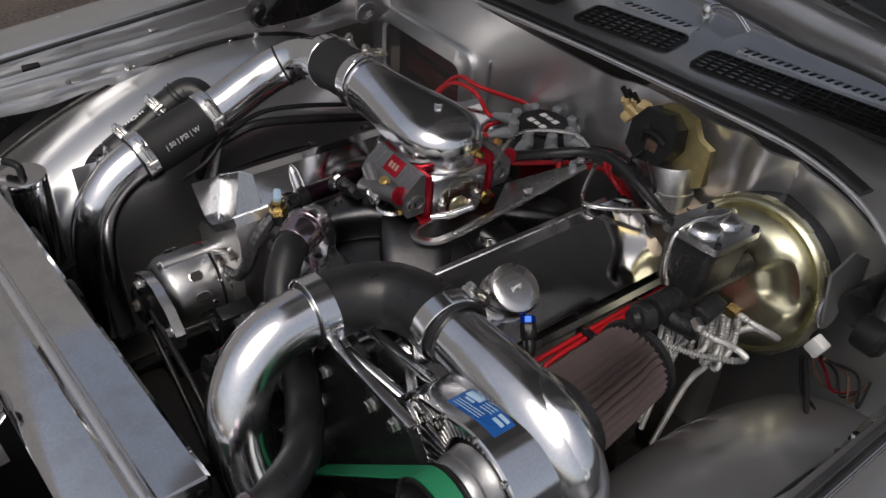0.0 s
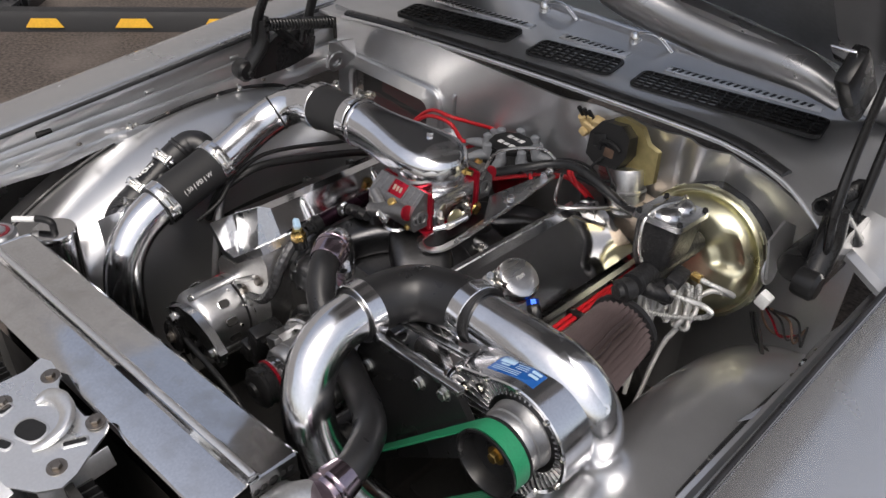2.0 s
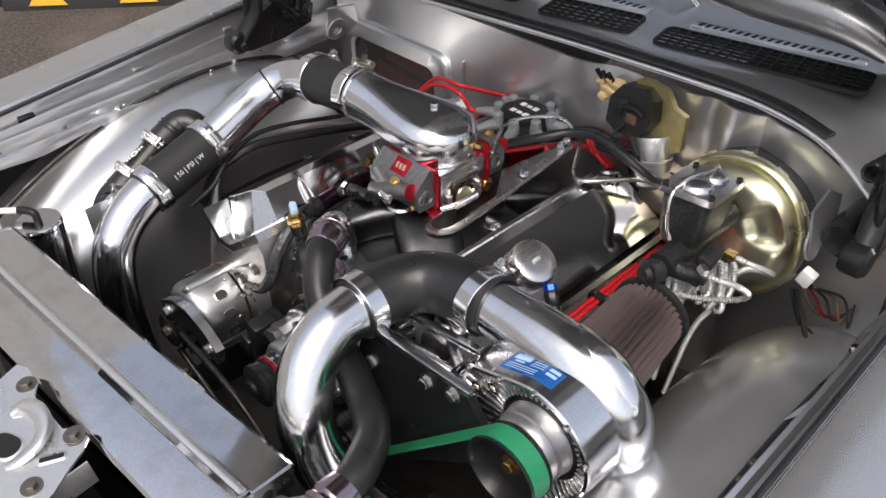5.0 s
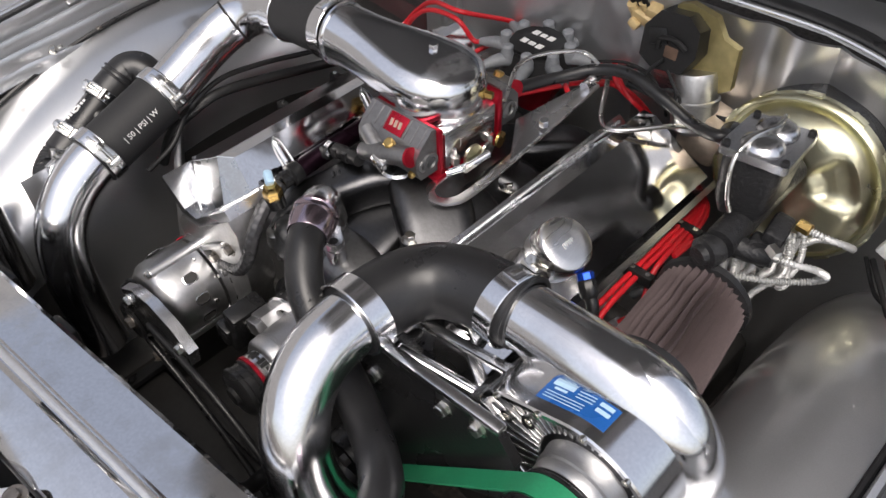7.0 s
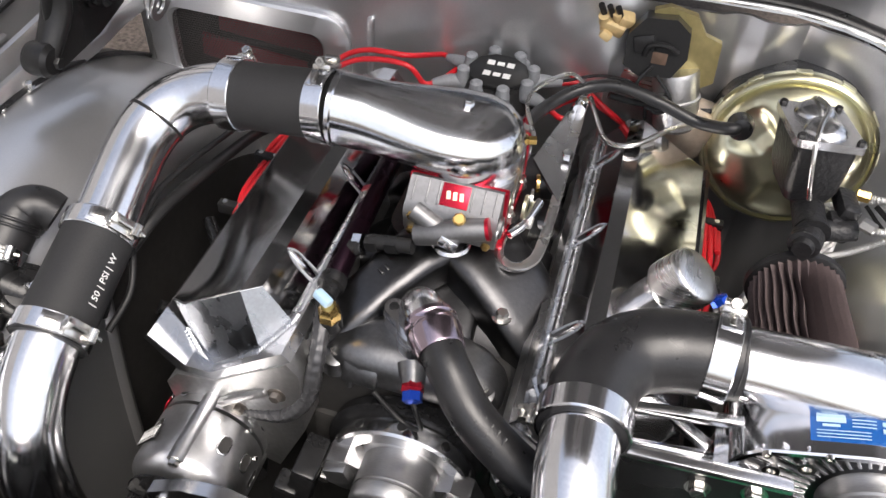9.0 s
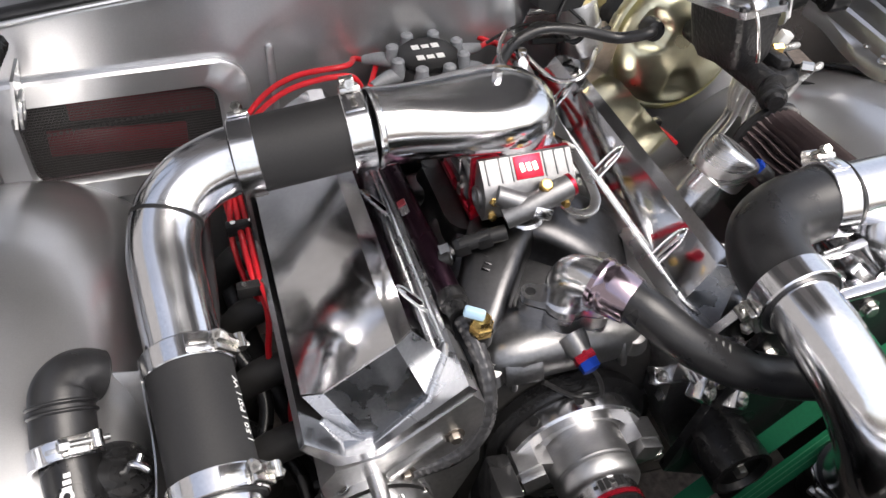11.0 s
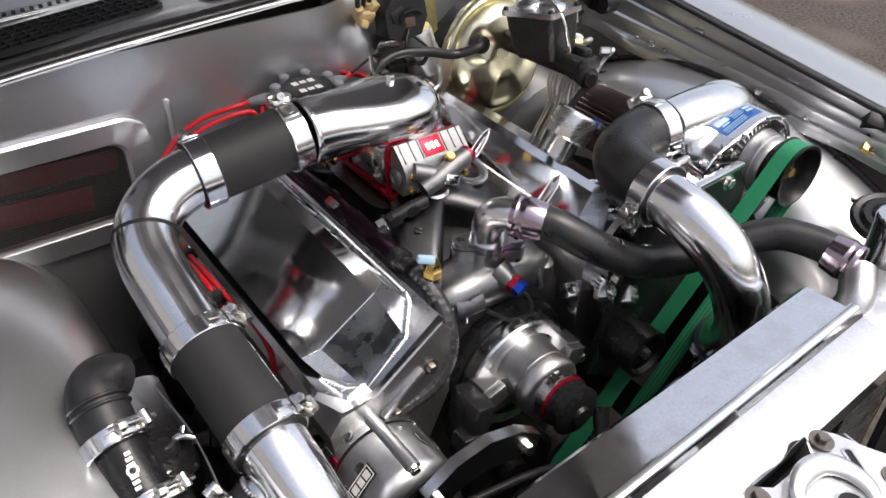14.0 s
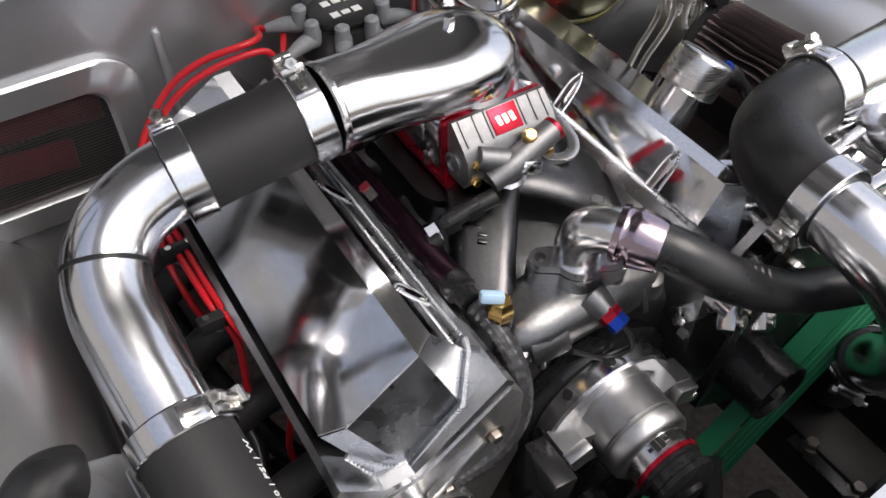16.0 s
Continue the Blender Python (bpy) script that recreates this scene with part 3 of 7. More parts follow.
part("inner_panel", one, UNDERHOOD, hood, "pressed silver inner panel with cut-outs")
for side in (-1, 1):
    one = B()
    tube(one, [(side * x, y, z) for x, y, z in ((0.50, 0.615, 1.085), (0.41, 0.605, 1.118), (0.27, 0.595, 1.132), (0.13, 0.572, 1.160), (0.05, 0.53, 1.20), (0.03, 0.44, 1.285), (0.03, 0.2, 1.50))], [0.022, 0.036, 0.044, 0.046, 0.046, 0.042, 0.04], 24, 8)
    part("brace", one, UNDERHOOD, hood, "rounded pressed brace")
    part("bumper", box(B(), (side * 0.545, 0.50, 1.165), (0.030, 0.15, 0.07), (-43, 0, 0), 0.010), BLACK, hood, "black bump stop with a bright edge")
    part("bright_edge", box(B(), (side * 0.53, 0.455, 1.22), (0.040, 0.05, 0.006), (-43, 0, 0), 0.002), CHROME, hood, "bright metal edge")


def hinge(side):
    x = side * (0.60 if side < 0 else 0.64)
    shift = 0.0 if side < 0 else 0.20
    one = B()
    prism(one, [(-0.075, -0.028), (-0.03, -0.040), (0.06, -0.036), (0.13, -0.02), (0.14, 0.02), (0.09, 0.050), (0.03, 0.045), (-0.03, 0.012), (-0.07, 0.0)], 0.018, frame_of((x - 0.01, 0.14 + shift, 0.945), (1, 0, 0), (0, 1, 0)), 0.007)
    lathe(one, (x - 0.02, 0.085 + shift, 0.930), (1, 0, 0), [(0.022, 0), (0.024, 0.006), (0.024, 0.03), (0.018, 0.036), (0, 0.036)], 20)
    tube(one, [(x, 0.09 + shift, 0.93), (x - side * 0.006, 0.13 + shift, 0.985), (x - side * 0.01, 0.135 + shift, 1.04)], [0.018, 0.022, 0.018], 14, 6, squash=0.7)
    tube(one, [(x, 0.23 + shift, 0.95), (x - side * 0.006, 0.20 + shift, 0.985), (x - side * 0.01, 0.145 + shift, 1.035)], [0.02, 0.016, 0.014], 14, 6, squash=0.7)
    h = part("hinge", one, BLACK, hood, "black painted hood hinge with a coil spring")
    one = B()
    tube(one, [(x, 0.12 + shift, 0.97), (x - side * 0.01, 0.125 + shift, 1.04), (x - side * 0.02, 0.16 + shift, 1.13), (x - side * 0.02, 0.20 + shift, 1.30)], [0.012, 0.013, 0.011, 0.010], 12, 6, squash=0.6)
    part("front_arm", one, BLACK, h)
    one = B()
    tube(one, [(x - side * 0.01, 0.24 + shift, 0.96), (x - side * 0.015, 0.27 + shift, 1.05), (x - side * 0.02, 0.30 + shift, 1.15), (x - side * 0.02, 0.32 + shift, 1.30)], [0.013, 0.013, 0.011, 0.010], 12, 6, squash=0.6)
    part("rear_arm", one, BLACK, h)
    one = B()
    p0, p1 = Vector((x - side * 0.035, 0.13 + shift, 1.035)), Vector((x - side * 0.035, 0.31 + shift, 1.0))
    d = p1 - p0
    e1 = d.normalized().cross(Vector((1, 0, 0)))
    pts = [p0 + d * k / 180 + 0.012 * (math.cos(k * 0.75) * Vector((1, 0, 0)) + math.sin(k * 0.75) * e1) for k in range(181)]
    tube(one, pts, 0.0028, 6, 1)
    part("spring", one, BLACK, h, "black coil spring")
    for q in ((x - side * 0.012, 0.09 + shift, 0.925), (x - side * 0.012, 0.2 + shift, 0.965), (x - side * 0.012, 0.26 + shift, 0.98)):
        part("bolt", hexagon(B(), q, (-side, 0, 0), 0.009, 0.01, 0.014), BLACK, h)
    return h


hinge(-1)
hinge(1)
for side in (-1, 1):
    one = B()
    prism(one, [(-0.03, -0.03), (0.045, -0.02), (0.06, 0.03), (0.02, 0.055), (-0.03, 0.04)], 0.004, frame_of((side * 0.565, 0.325, 0.925), (side, 0, 0.2), (0, 1, 0)), 0.001)
    ring(one, (side * 0.563, 0.318, 0.90), (side, 0, 0.2), 0.014, 0.026, 0.005, 24, 0.001)
    solo("hinge_bracket", one, BAYPAINT, "small silver bracket with a round hole at the firewall corner", "bracket", "hinge brackets")

# radiator, its polished cover and the latch panel
RY = 3.8
rm = pose(0.0, -0.520, 0.825, 0, 0, RY)


def rad_bm(fn):
    one = B()
    fn(one)
    bmesh.ops.transform(one, matrix=rm, verts=one.verts)
    return one


rad = thing("radiator_cover", (0, -0.5, 0.78), "folded polished aluminium sheet covering the radiator support", "radiator cover")
prof = [(0.061, -0.035), (0.063, -0.004), (0.059, 0.0), (0.004, 0.002), (0.0, 0.010), (-0.011, 0.011), (-0.016, 0.001), (-0.072, -0.008), (-0.076, -0.012), (-0.076, -0.04)]
one = B()
grid(one, [[(x, y, z) for y, z in prof] for x in np.linspace(-0.43, 0.305, 24)], -0.003)
bmesh.ops.transform(one, matrix=rm, verts=one.verts)
part("sheet", one, SHEET, rad)
part("rolled_seam", rad_bm(lambda b: tube(b, [(-0.43, -0.006, 0.009), (0.0, -0.006, 0.009), (0.303, -0.006, 0.009)], 0.0072, 14, 4)), LATCH, rad, "rolled seam along the middle")
part("end_plate", rad_bm(lambda b: prism(b, [(0.062, -0.035), (0.062, -0.001), (-0.014, 0.004), (-0.014, -0.035)], 0.003, frame_of((0.305, 0, 0), (1, 0, 0), (0, 1, 0)))), MACHINED, rad)
part("end_fold", rad_bm(lambda b: tube(b, [(-0.43, 0.06, -0.004), (-0.438, 0.03, -0.006), (-0.442, 0.0, -0.008), (-0.438, -0.04, -0.012), (-0.43, -0.074, -0.016)], 0.009, 12, 6)), SHEET, rad, "rolled end of the sheet")
for k, (y, r) in enumerate(((0.05, 0.005), (0.037, 0.0055), (0.022, 0.008), (0.006, 0.0055), (-0.006, 0.005))):
    part("hole", rad_bm(lambda b: lathe(b, (0.3082, y, -0.017), (1, 0, 0), [(r, 0), (r * 0.7, 0.001), (0, 0.001)], 18)), PLASTIC, rad, "dark lightening hole")
rd = thing("radiator", (0, -0.5, 0.4), "aluminium radiator with a dark finned core under the cover", "radiator")
part("core", rad_bm(lambda b: box(b, (-0.08, -0.01, -0.26), (0.70, 0.06, 0.40))), DARKFILL, rd, "dark finned core")
part("end_tank", rad_bm(lambda b: box(b, (0.385, -0.003, -0.226), (0.15, 0.088, 0.42), soft=0.014)), BRUSHED, rd, "pale aluminium end tank")
part("end_tank", rad_bm(lambda b: box(b, (-0.47, 0.0, -0.24), (0.07, 0.075, 0.40), soft=0.012)), CAST, rd, "aluminium end tank")
part("outlet_neck", tube(B(), [(0.335, -0.487, 0.79), (0.355, -0.482, 0.815), (0.385, -0.460, 0.832)], 0.024, 24, 5), CAST, rd, "cast hose neck")

lp = thing("latch_panel", (0.02, -0.66, 0.8), "pale aluminium hood latch plate bolted to the radiator support", "latch panel")
LM = frame_of((0.028, -0.655, 0.829), (0.075, -0.085, 1), (1, 0.04, 0))
one = B()
plate = [(-0.112, 0.048), (-0.095, 0.056), (-0.062, 0.052), (-0.045, 0.040), (0.03, 0.040), (0.042, 0.054), (0.066, 0.056), (0.078, 0.042), (0.092, 0.012), (0.106, -0.012), (0.112, -0.036), (0.095, -0.062), (0.06, -0.085), (-0.06, -0.09), (-0.10, -0.07), (-0.122, -0.045), (-0.108, -0.012), (-0.104, 0.02)]
prism(one, plate[::-1], 0.004, LM @ pose(0, 0, -0.004), 0.0018)
part("plate", one, LATCH, lp)
one = B()
tube(one, [LM @ Vector(p) for p in ((-0.040, 0.006, 0.0), (-0.034, 0.022, 0.006), (-0.012, 0.030, 0.010), (0.016, 0.026, 0.010), (0.034, 0.008, 0.008), (0.038, -0.016, 0.005), (0.030, -0.034, 0.0))], [0.007, 0.010, 0.012, 0.012, 0.011, 0.009, 0.006], 14, 8, squash=0.6)
part("curved_lip", one, LATCH, lp, "raised curved lip round the opening")
for bx, by, w, h, r, a in ((0.0, -0.022, 0.044, 0.032, 0.0155, 20), (-0.004, -0.058, 0.022, 0.012, 0.005, 25), (0.060, 0.010, 0.008, 0.030, 0.003, -28), (-0.058, -0.03, 0.010, 0.018, 0.004, 10)):
    part("opening", prism(B(), rounded(w, h, r, 6), 0.0012, LM @ pose(bx, by, -0.0005, 0, 0, a)), PLASTIC, lp, "dark opening")
    ob_ = B()
    oo, ii = rounded(w + 0.006, h + 0.006, r + 0.002, 6), rounded(w, h, r, 6)
    mm = LM @ pose(bx, by, 0, 0, 0, a)
    loft(ob_, [[mm @ Vector((x, y, z)) for x, y in o] for o, z in ((ii, -0.003), (oo, -0.003), (oo, 0.0008), (ii, 0.0016))], closed=True)
    part("rolled_edge", ob_, LATCH, lp)
for bx, by, bz in ((-0.043, -0.617, 0.838), (0.078, -0.608, 0.833), (-0.042, -0.686, 0.832), (0.108, -0.677, 0.822)):
    bolt((bx, by, bz), (0.07, -0.08, 1), 0.0075, 0.007, lp, DARKSTEEL, 0.0135)
part("front_web", block(B(), LM @ pose(-0.01, -0.135, -0.016, 14, 0, 0), (0.17, 0.11, 0.003), 0.001), LATCH, lp)
for s in (-1, 1):
    part("side_flange", block(B(), LM @ pose(s * 0.102 - 0.006, -0.012, -0.022, 0, s * 78, 0), (0.036, 0.10, 0.003), 0.001), LATCH, lp)
one = B()
tube(one, [LM @ Vector(p) for p in ((0.03, -0.08, -0.012), (0.03, -0.085, -0.05), (0.03, -0.085, -0.12))], 0.02, 16, 4)
part("release_pin", one, LATCH, lp)
fan = thing("fan_shroud", (0, -0.44, 0.4), "black plastic fan shroud behind the radiator", "fan shroud")
part("shroud", rad_bm(lambda b: box(b, (-0.10, 0.052, -0.24), (0.56, 0.03, 0.36), soft=0.012)), PLASTIC, fan)
for fx in (-0.24, 0.05):
    part("ring", rad_bm(lambda b: ring(b, (fx, 0.066, -0.23), (0, 1, 0), 0.115, 0.130, 0.022, 40, 0.004)), PLASTIC, fan, "raised fan ring")
    part("motor", rad_bm(lambda b: lathe(b, (fx, 0.068, -0.23), (0, 1, 0), [(0.05, 0), (0.05, 0.02), (0.042, 0.028), (0, 0.03)], 28)), BLACK, fan, "black fan motor")
part("mounting_foot", rad_bm(lambda b: box(b, (-0.30, 0.07, -0.055), (0.06, 0.03, 0.03), soft=0.006)), BLACK, fan)
part("mounting_foot", rad_bm(lambda b: box(b, (-0.15, 0.07, -0.06), (0.05, 0.03, 0.03), soft=0.006)), BLACK, fan)
cond = thing("condenser", (0, -0.68, 0.3), "dark finned condenser ahead of the radiator", "condenser")
one = B()
for k in range(46):
    box(one, (-0.32 + 0.014 * k, -0.66, 0.60), (0.003, 0.03, 0.38))
tagged(part("finned_core", one, PLASTIC, cond), "", "", "", "stuff")
part("frame", box(B(), (0, -0.675, 0.6), (0.66, 0.012, 0.40)), DARKFILL, cond)
fs = thing("radiator_support", (0, -0.6, 0.3), "black radiator support with a pale upper shelf", "radiator support")
part("upper_shelf", box(B(), (0.545, -0.575, 0.800), (0.24, 0.11, 0.004), (0, 4, 4), 0.001), BAYPAINT, fs, "pale upper shelf")
part("upper_shelf", box(B(), (-0.59, -0.60, 0.775), (0.16, 0.11, 0.004), (0, -4, 4), 0.001), DARKFILL, fs)
# Side panels and floor pan are added black filler that hides the ground.
for s in (-1, 1):
    part("side_panel", box(B(), (s * 0.585, -0.545, 0.53), (0.23, 0.012, 0.46)), DARKFILL, fs, "black side panel added to hide the bright ground")
part("floor_pan", box(B(), (0, -0.76, 0.44), (1.36, 0.40, 0.012)), DARKFILL, fs, "black lower pan added to hide the bright ground")
part("duct", tube(B(), [(0.40, -0.70, 0.46), (0.47, -0.72, 0.60), (0.55, -0.74, 0.70), (0.62, -0.78, 0.74)], [0.05, 0.045, 0.04, 0.03], 20, 6), BAYPAINT, fs, "silver duct elbow")
solo("front_valance", box(B(), (0, -0.98, 0.55), (1.7, 0.1, 0.45), soft=0.04), PAINT, "silver nose panel ahead of the radiator", "nose panel")
# Crossmember, oil pan and sway bar are dark fill, added to cover the ground.
cross = thing("crossmember", (0, -0.36, 0.29), "black front crossmember added as dark fill under the engine", "crossmember")
part("beam", box(B(), (-0.05, -0.365, 0.34), (0.64, 0.12, 0.09), soft=0.02), DARKFILL, cross)
for s in (-1, 1):
    part("mounting_plate", box(B(), (s * 0.345, -0.345, 0.40), (0.05, 0.13, 0.014), soft=0.003), BLACK, cross)
    for y in (-0.385, -0.305):
        part("plate_bolt", hexagon(B(), (s * 0.345, y, 0.407), (0, 0, 1), 0.010, 0.009, 0.014), DARKSTEEL, cross)
pan = thing("oil_pan", (0, 0.05, 0.25), "black oil pan and timing cover added as dark fill under the engine front", "oil pan")
part("sump", box(B(), (0, 0.10, 0.30), (0.26, 0.50, 0.16), soft=0.02), DARKFILL, pan)
part("timing_cover", box(B(), (0.01, -0.155, 0.55), (0.26, 0.03, 0.24), soft=0.014), DARKFILL, pan)
damper = thing("crank_damper", (0.01, -0.2, 0.43), "black crank damper with belt grooves", "pulley")
part("wheel", lathe(B(), (0.01, -0.17, 0.43), (0, -1, 0), [(0.03, 0), (0.085, 0), (0.087, 0.004), (0.087, 0.05), (0.075, 0.052), (0.07, 0.046), (0.03, 0.046), (0.028, 0.06), (0, 0.06)], 48), BLACK, damper)
bar = thing("sway_bar", (0, -0.42, 0.42), "black sway bar added as dark fill across the front of the bay", "sway bar")
part("rod", tube(B(), [(-0.52, -0.30, 0.40), (-0.46, -0.40, 0.41), (-0.30, -0.425, 0.42), (0.30, -0.425, 0.42), (0.46, -0.40, 0.41), (0.52, -0.30, 0.40)], 0.015, 14, 6), BLACK, bar)
# Made-up sheets that keep the open floor of the bay dark.
shield = thing("undertray", (-0.1, -0.3, 0.3), "black sheets added round the crossmember to darken the open bay floor", "undertray")
part("sheet", box(B(), (-0.21, -0.10, 0.33), (0.30, 0.42, 0.006), (0, -6, 0)), DARKFILL, shield)
part("sheet", box(B(), (0.02, -0.215, 0.32), (0.34, 0.17, 0.006)), DARKFILL, shield)
part("sheet", box(B(), (0.26, 0.03, 0.33), (0.20, 0.26, 0.006), (0, 6, 0)), DARKFILL, shield)
for side in (-1, 1):
    rail = thing("frame_rail", (side * 0.38, -0.2, 0.30), "black chassis rail under the engine bay", "frame rail", "frame rails")
    part("rail", box(B(), (side * 0.38, -0.2, 0.36), (0.08, 1.5, 0.11), soft=0.01), DARKFILL, rail)
    part("engine_mount", box(B(), (side * 0.30, 0.02, 0.405), (0.12, 0.10, 0.05), (0, side * -18, 0), 0.008), DARKFILL, rail, "black engine mount bracket")
# Unseen wall added to block sky and darken reflections on the passenger side.
solo("unseen_wall", box(B(), (-10, 0, 4.6), (0.3, 60, 9.2)), CONCRETE, "plain concrete wall out of view, added to block the passenger-side sky", "wall", kind="structure")

# ---- engine ----
CX = 0.007
eng = thing("engine_block", (CX, 0.08, 0.35), "V8 engine block with cast aluminium heads", "engine")
part("block", box(B(), (CX, 0.09, 0.55), (0.30, 0.50, 0.40), soft=0.02), DARKFILL, eng, "dark engine block")
for s in (-1, 1):
    one = B()
    side = [(0.118, 0.790), (0.132, 0.808), (0.232, 0.735), (0.284, 0.728), (0.302, 0.704), (0.296, 0.665), (0.268, 0.615), (0.16, 0.58), (0.118, 0.68)]
    prism(one, [(s * x, z) for x, z in (side if s > 0 else side[::-1])], 0.566, frame_of((CX, 0.36, 0), (0, -1, 0), (1, 0, 0)), 0.010, 3)
    part("cylinder_head", one, CAST, eng, "cast aluminium cylinder head")
    for x, z in ((0.150, 0.742), (0.205, 0.69), (0.272, 0.672)):
        bolt((CX + s * x, -0.206, z), (0, -1, 0), 0.0075, 0.008, eng, DARKSTEEL, 0.012)
    part("head_web", block(B(), frame_of((CX + s * 0.195, -0.209, 0.722), (0, -1, 0.1), (s * 1, 0, -0.70)), (0.08, 0.010, 0.010), 0.003), CAST, eng)
    for y, z in ((-0.206, 0.665),):
        part("head_plug", lathe(B(), (CX + s * 0.195, y, z), (0, -1, 0), [(0.012, 0), (0.012, 0.006), (0.008, 0.008), (0, 0.008)], 20), CAST, eng)
    hd = thing("exhaust_header", (CX + s * 0.36, 0.08, 0.44), "dark tubular exhaust header beside the block", "exhaust header", "exhaust headers")
    for k in range(4):
        y = -0.10 + 0.115 * k
        part("header_tube", tube(B(), [(CX + s * 0.29, y, 0.66), (CX + s * 0.35, y, 0.64), (CX + s * 0.38, y + 0.03, 0.56), (CX + s * 0.36, y + 0.08, 0.44)], 0.022, 14, 6), DARKFILL, hd)


def valve_cover(s, label):
    """A tall fabricated valve cover on its tilted flange; s: side of the engine."""
    v = thing("valve_cover", (CX + s * 0.22, 0.08, 0.74), label, "valve cover", "valve covers")
    # section from the inner foot over the ridge to the outer foot: x, z, and y of the front end
    sec = [(0.147, 0.815, -0.150), (0.183, 0.860, -0.145), (0.204, 0.860, -0.160), (0.283, 0.811, -0.162), (0.305, 0.799, -0.150), (0.273, 0.747, -0.169), (0.240, 0.742, -0.188), (0.176, 0.794, -0.184)]
    y1 = 0.335
    one = B()
    a = [one.verts.new((CX + s * x, y, z)) for x, z, y in sec]
    b = [one.verts.new((CX + s * x, y1, z)) for x, z, y in sec]
    n = len(sec)
    for k in range(n):
        one.faces.new((a[k], a[(k + 1) % n], b[(k + 1) % n], b[k]))
    one.faces.new(b)
    bevel(one, 0.0022, 3)
    part("shell", one, POLISH, v, "mirror-polished folded shell", 25)
    one = B()
    lip = [one.verts.new((CX + s * x, y, z)) for x, z, y in sec]
    for f in ((0, 1, 2, 7), (2, 3, 6, 7), (3, 4, 5, 6)):
        one.faces.new([lip[k] for k in f])
    bmesh.ops.recalc_face_normals(one, faces=one.faces)
    bmesh.ops.solidify(one, geom=one.faces[:], thickness=0.002)
    part("front_cap", one, SCUFFED, v, "scuffed welded front cap of two facets", 15)
    one = B()
    fl = [(0.127, 0.812), (0.137, 0.824), (0.238, 0.747), (0.270, 0.748), (0.312, 0.790), (0.318, 0.782), (0.282, 0.734), (0.230, 0.734)]
    prism(one, [(s * x, z) for x, z in (fl if s > 0 else fl[::-1])], y1 + 0.012 + 0.204, frame_of((CX, y1 + 0.012, 0), (0, -1, 0), (1, 0, 0)), 0.003)
    part("flange", one, MACHINED, v)
    one = B()
    path = [(CX + s * 0.144, y, 0.819) for y in np.linspace(y1, -0.142, 130)]
    corner = ((0, 0.144, -0.142, 0.819), (0.1, 0.147, -0.153, 0.815), (0.35, 0.176, -0.188, 0.793), (0.75, 0.239, -0.193, 0.741), (0.88, 0.262, -0.180, 0.745), (1, 0.286, -0.164, 0.763))
    u = [c[0] for c in corner]
    path += [tuple(float(np.interp(t, u, [c[k] for c in corner])) * (s if k == 1 else 1) + (CX if k == 1 else 0) for k in (1, 2, 3)) for t in np.linspace(0, 1, 60)]
    for k, c in enumerate(path):
        bmesh.ops.create_icosphere(one, subdivisions=1, radius=0.0036 if k < 130 else 0.0054, matrix=Matrix.Translation(c))
    part("weld_bead", one, SCUFFED, v, "beaded weld seam")
    # thin beads along the folds of the front end
    one = B()
    for k0, k1 in ((1, 2), (2, 3), (3, 4)):
        p0, p1 = (Vector((CX + s * sec[k][0], sec[k][2], sec[k][1])) for k in (k0, k1))
        tube(one, [p0, (p0 + p1) / 2, p1], 0.0013, 6, 3)
    part("fold_seam", one, MACHINED, v, "thin bright welded fold")
    for y in (-0.077, 0.096, 0.262):
        one = B()
        tube(one, [(CX + s * 0.1505, y, 0.812), (CX + s * 0.1655, y, 0.831), (CX + s * 0.177, y, 0.8455), (CX + s * 0.183, y, 0.852)], [0.008, 0.008, 0.0075, 0.0055], 14, 5)
        part("bolt_tube", one, POLISH, v, "welded bolt tube across the inner face")
        one = B()
        for sx in (-1, 1):
            for k in range(18):
                t = k / 17
                bmesh.ops.create_icosphere(one, subdivisions=1, radius=0.0022, matrix=Matrix.Translation((CX + s * (0.147 + 0.034 * t), y + sx * 0.0088 * (1 - t**6), 0.815 + 0.0425 * t)))
        part("tube_weld", one, SCUFFED, v)
    return v


valve_cover(-1, "mirror-polished fabricated valve cover, passenger side")
valve_cover(1, "mirror-polished fabricated valve cover with breather, driver side")

br = thing("breather_cap", (0.275, 0.012, 0.815), "brushed aluminium breather cap on the valve cover", "breather")
ba_ = Vector((0.56, 0, 0.83)).normalized()
BA = Vector((0.263, 0.006, 0.838))
part("cap", lathe(B(), BA + ba_ * 0.022, ba_, [(0.034, 0), (0.036, 0.002), (0.0365, 0.006), (0.0365, 0.040), (0.0350, 0.0445), (0.0325, 0.0465), (0.020, 0.0475), (0, 0.0478)], 56), BRUSHED, br)
part("neck", lathe(B(), BA - ba_ * 0.02, ba_, [(0.027, 0), (0.027, 0.044), (0, 0.044)], 28), MACHINED, br)
one = B()
for k in range(6):
    block(one, frame_of(BA + ba_ * 0.0698 + Vector((0, 0.003 * (k - 2.5), 0)) + ba_.cross(Vector((0, 1, 0))) * (0.0012 * (k % 2)), ba_, (0, 1, 0)), (0.0022, 0.005 if k % 2 else 0.007, 0.0006))
part("engraved_bars", one, MACHINED, br, "small engraved bars")

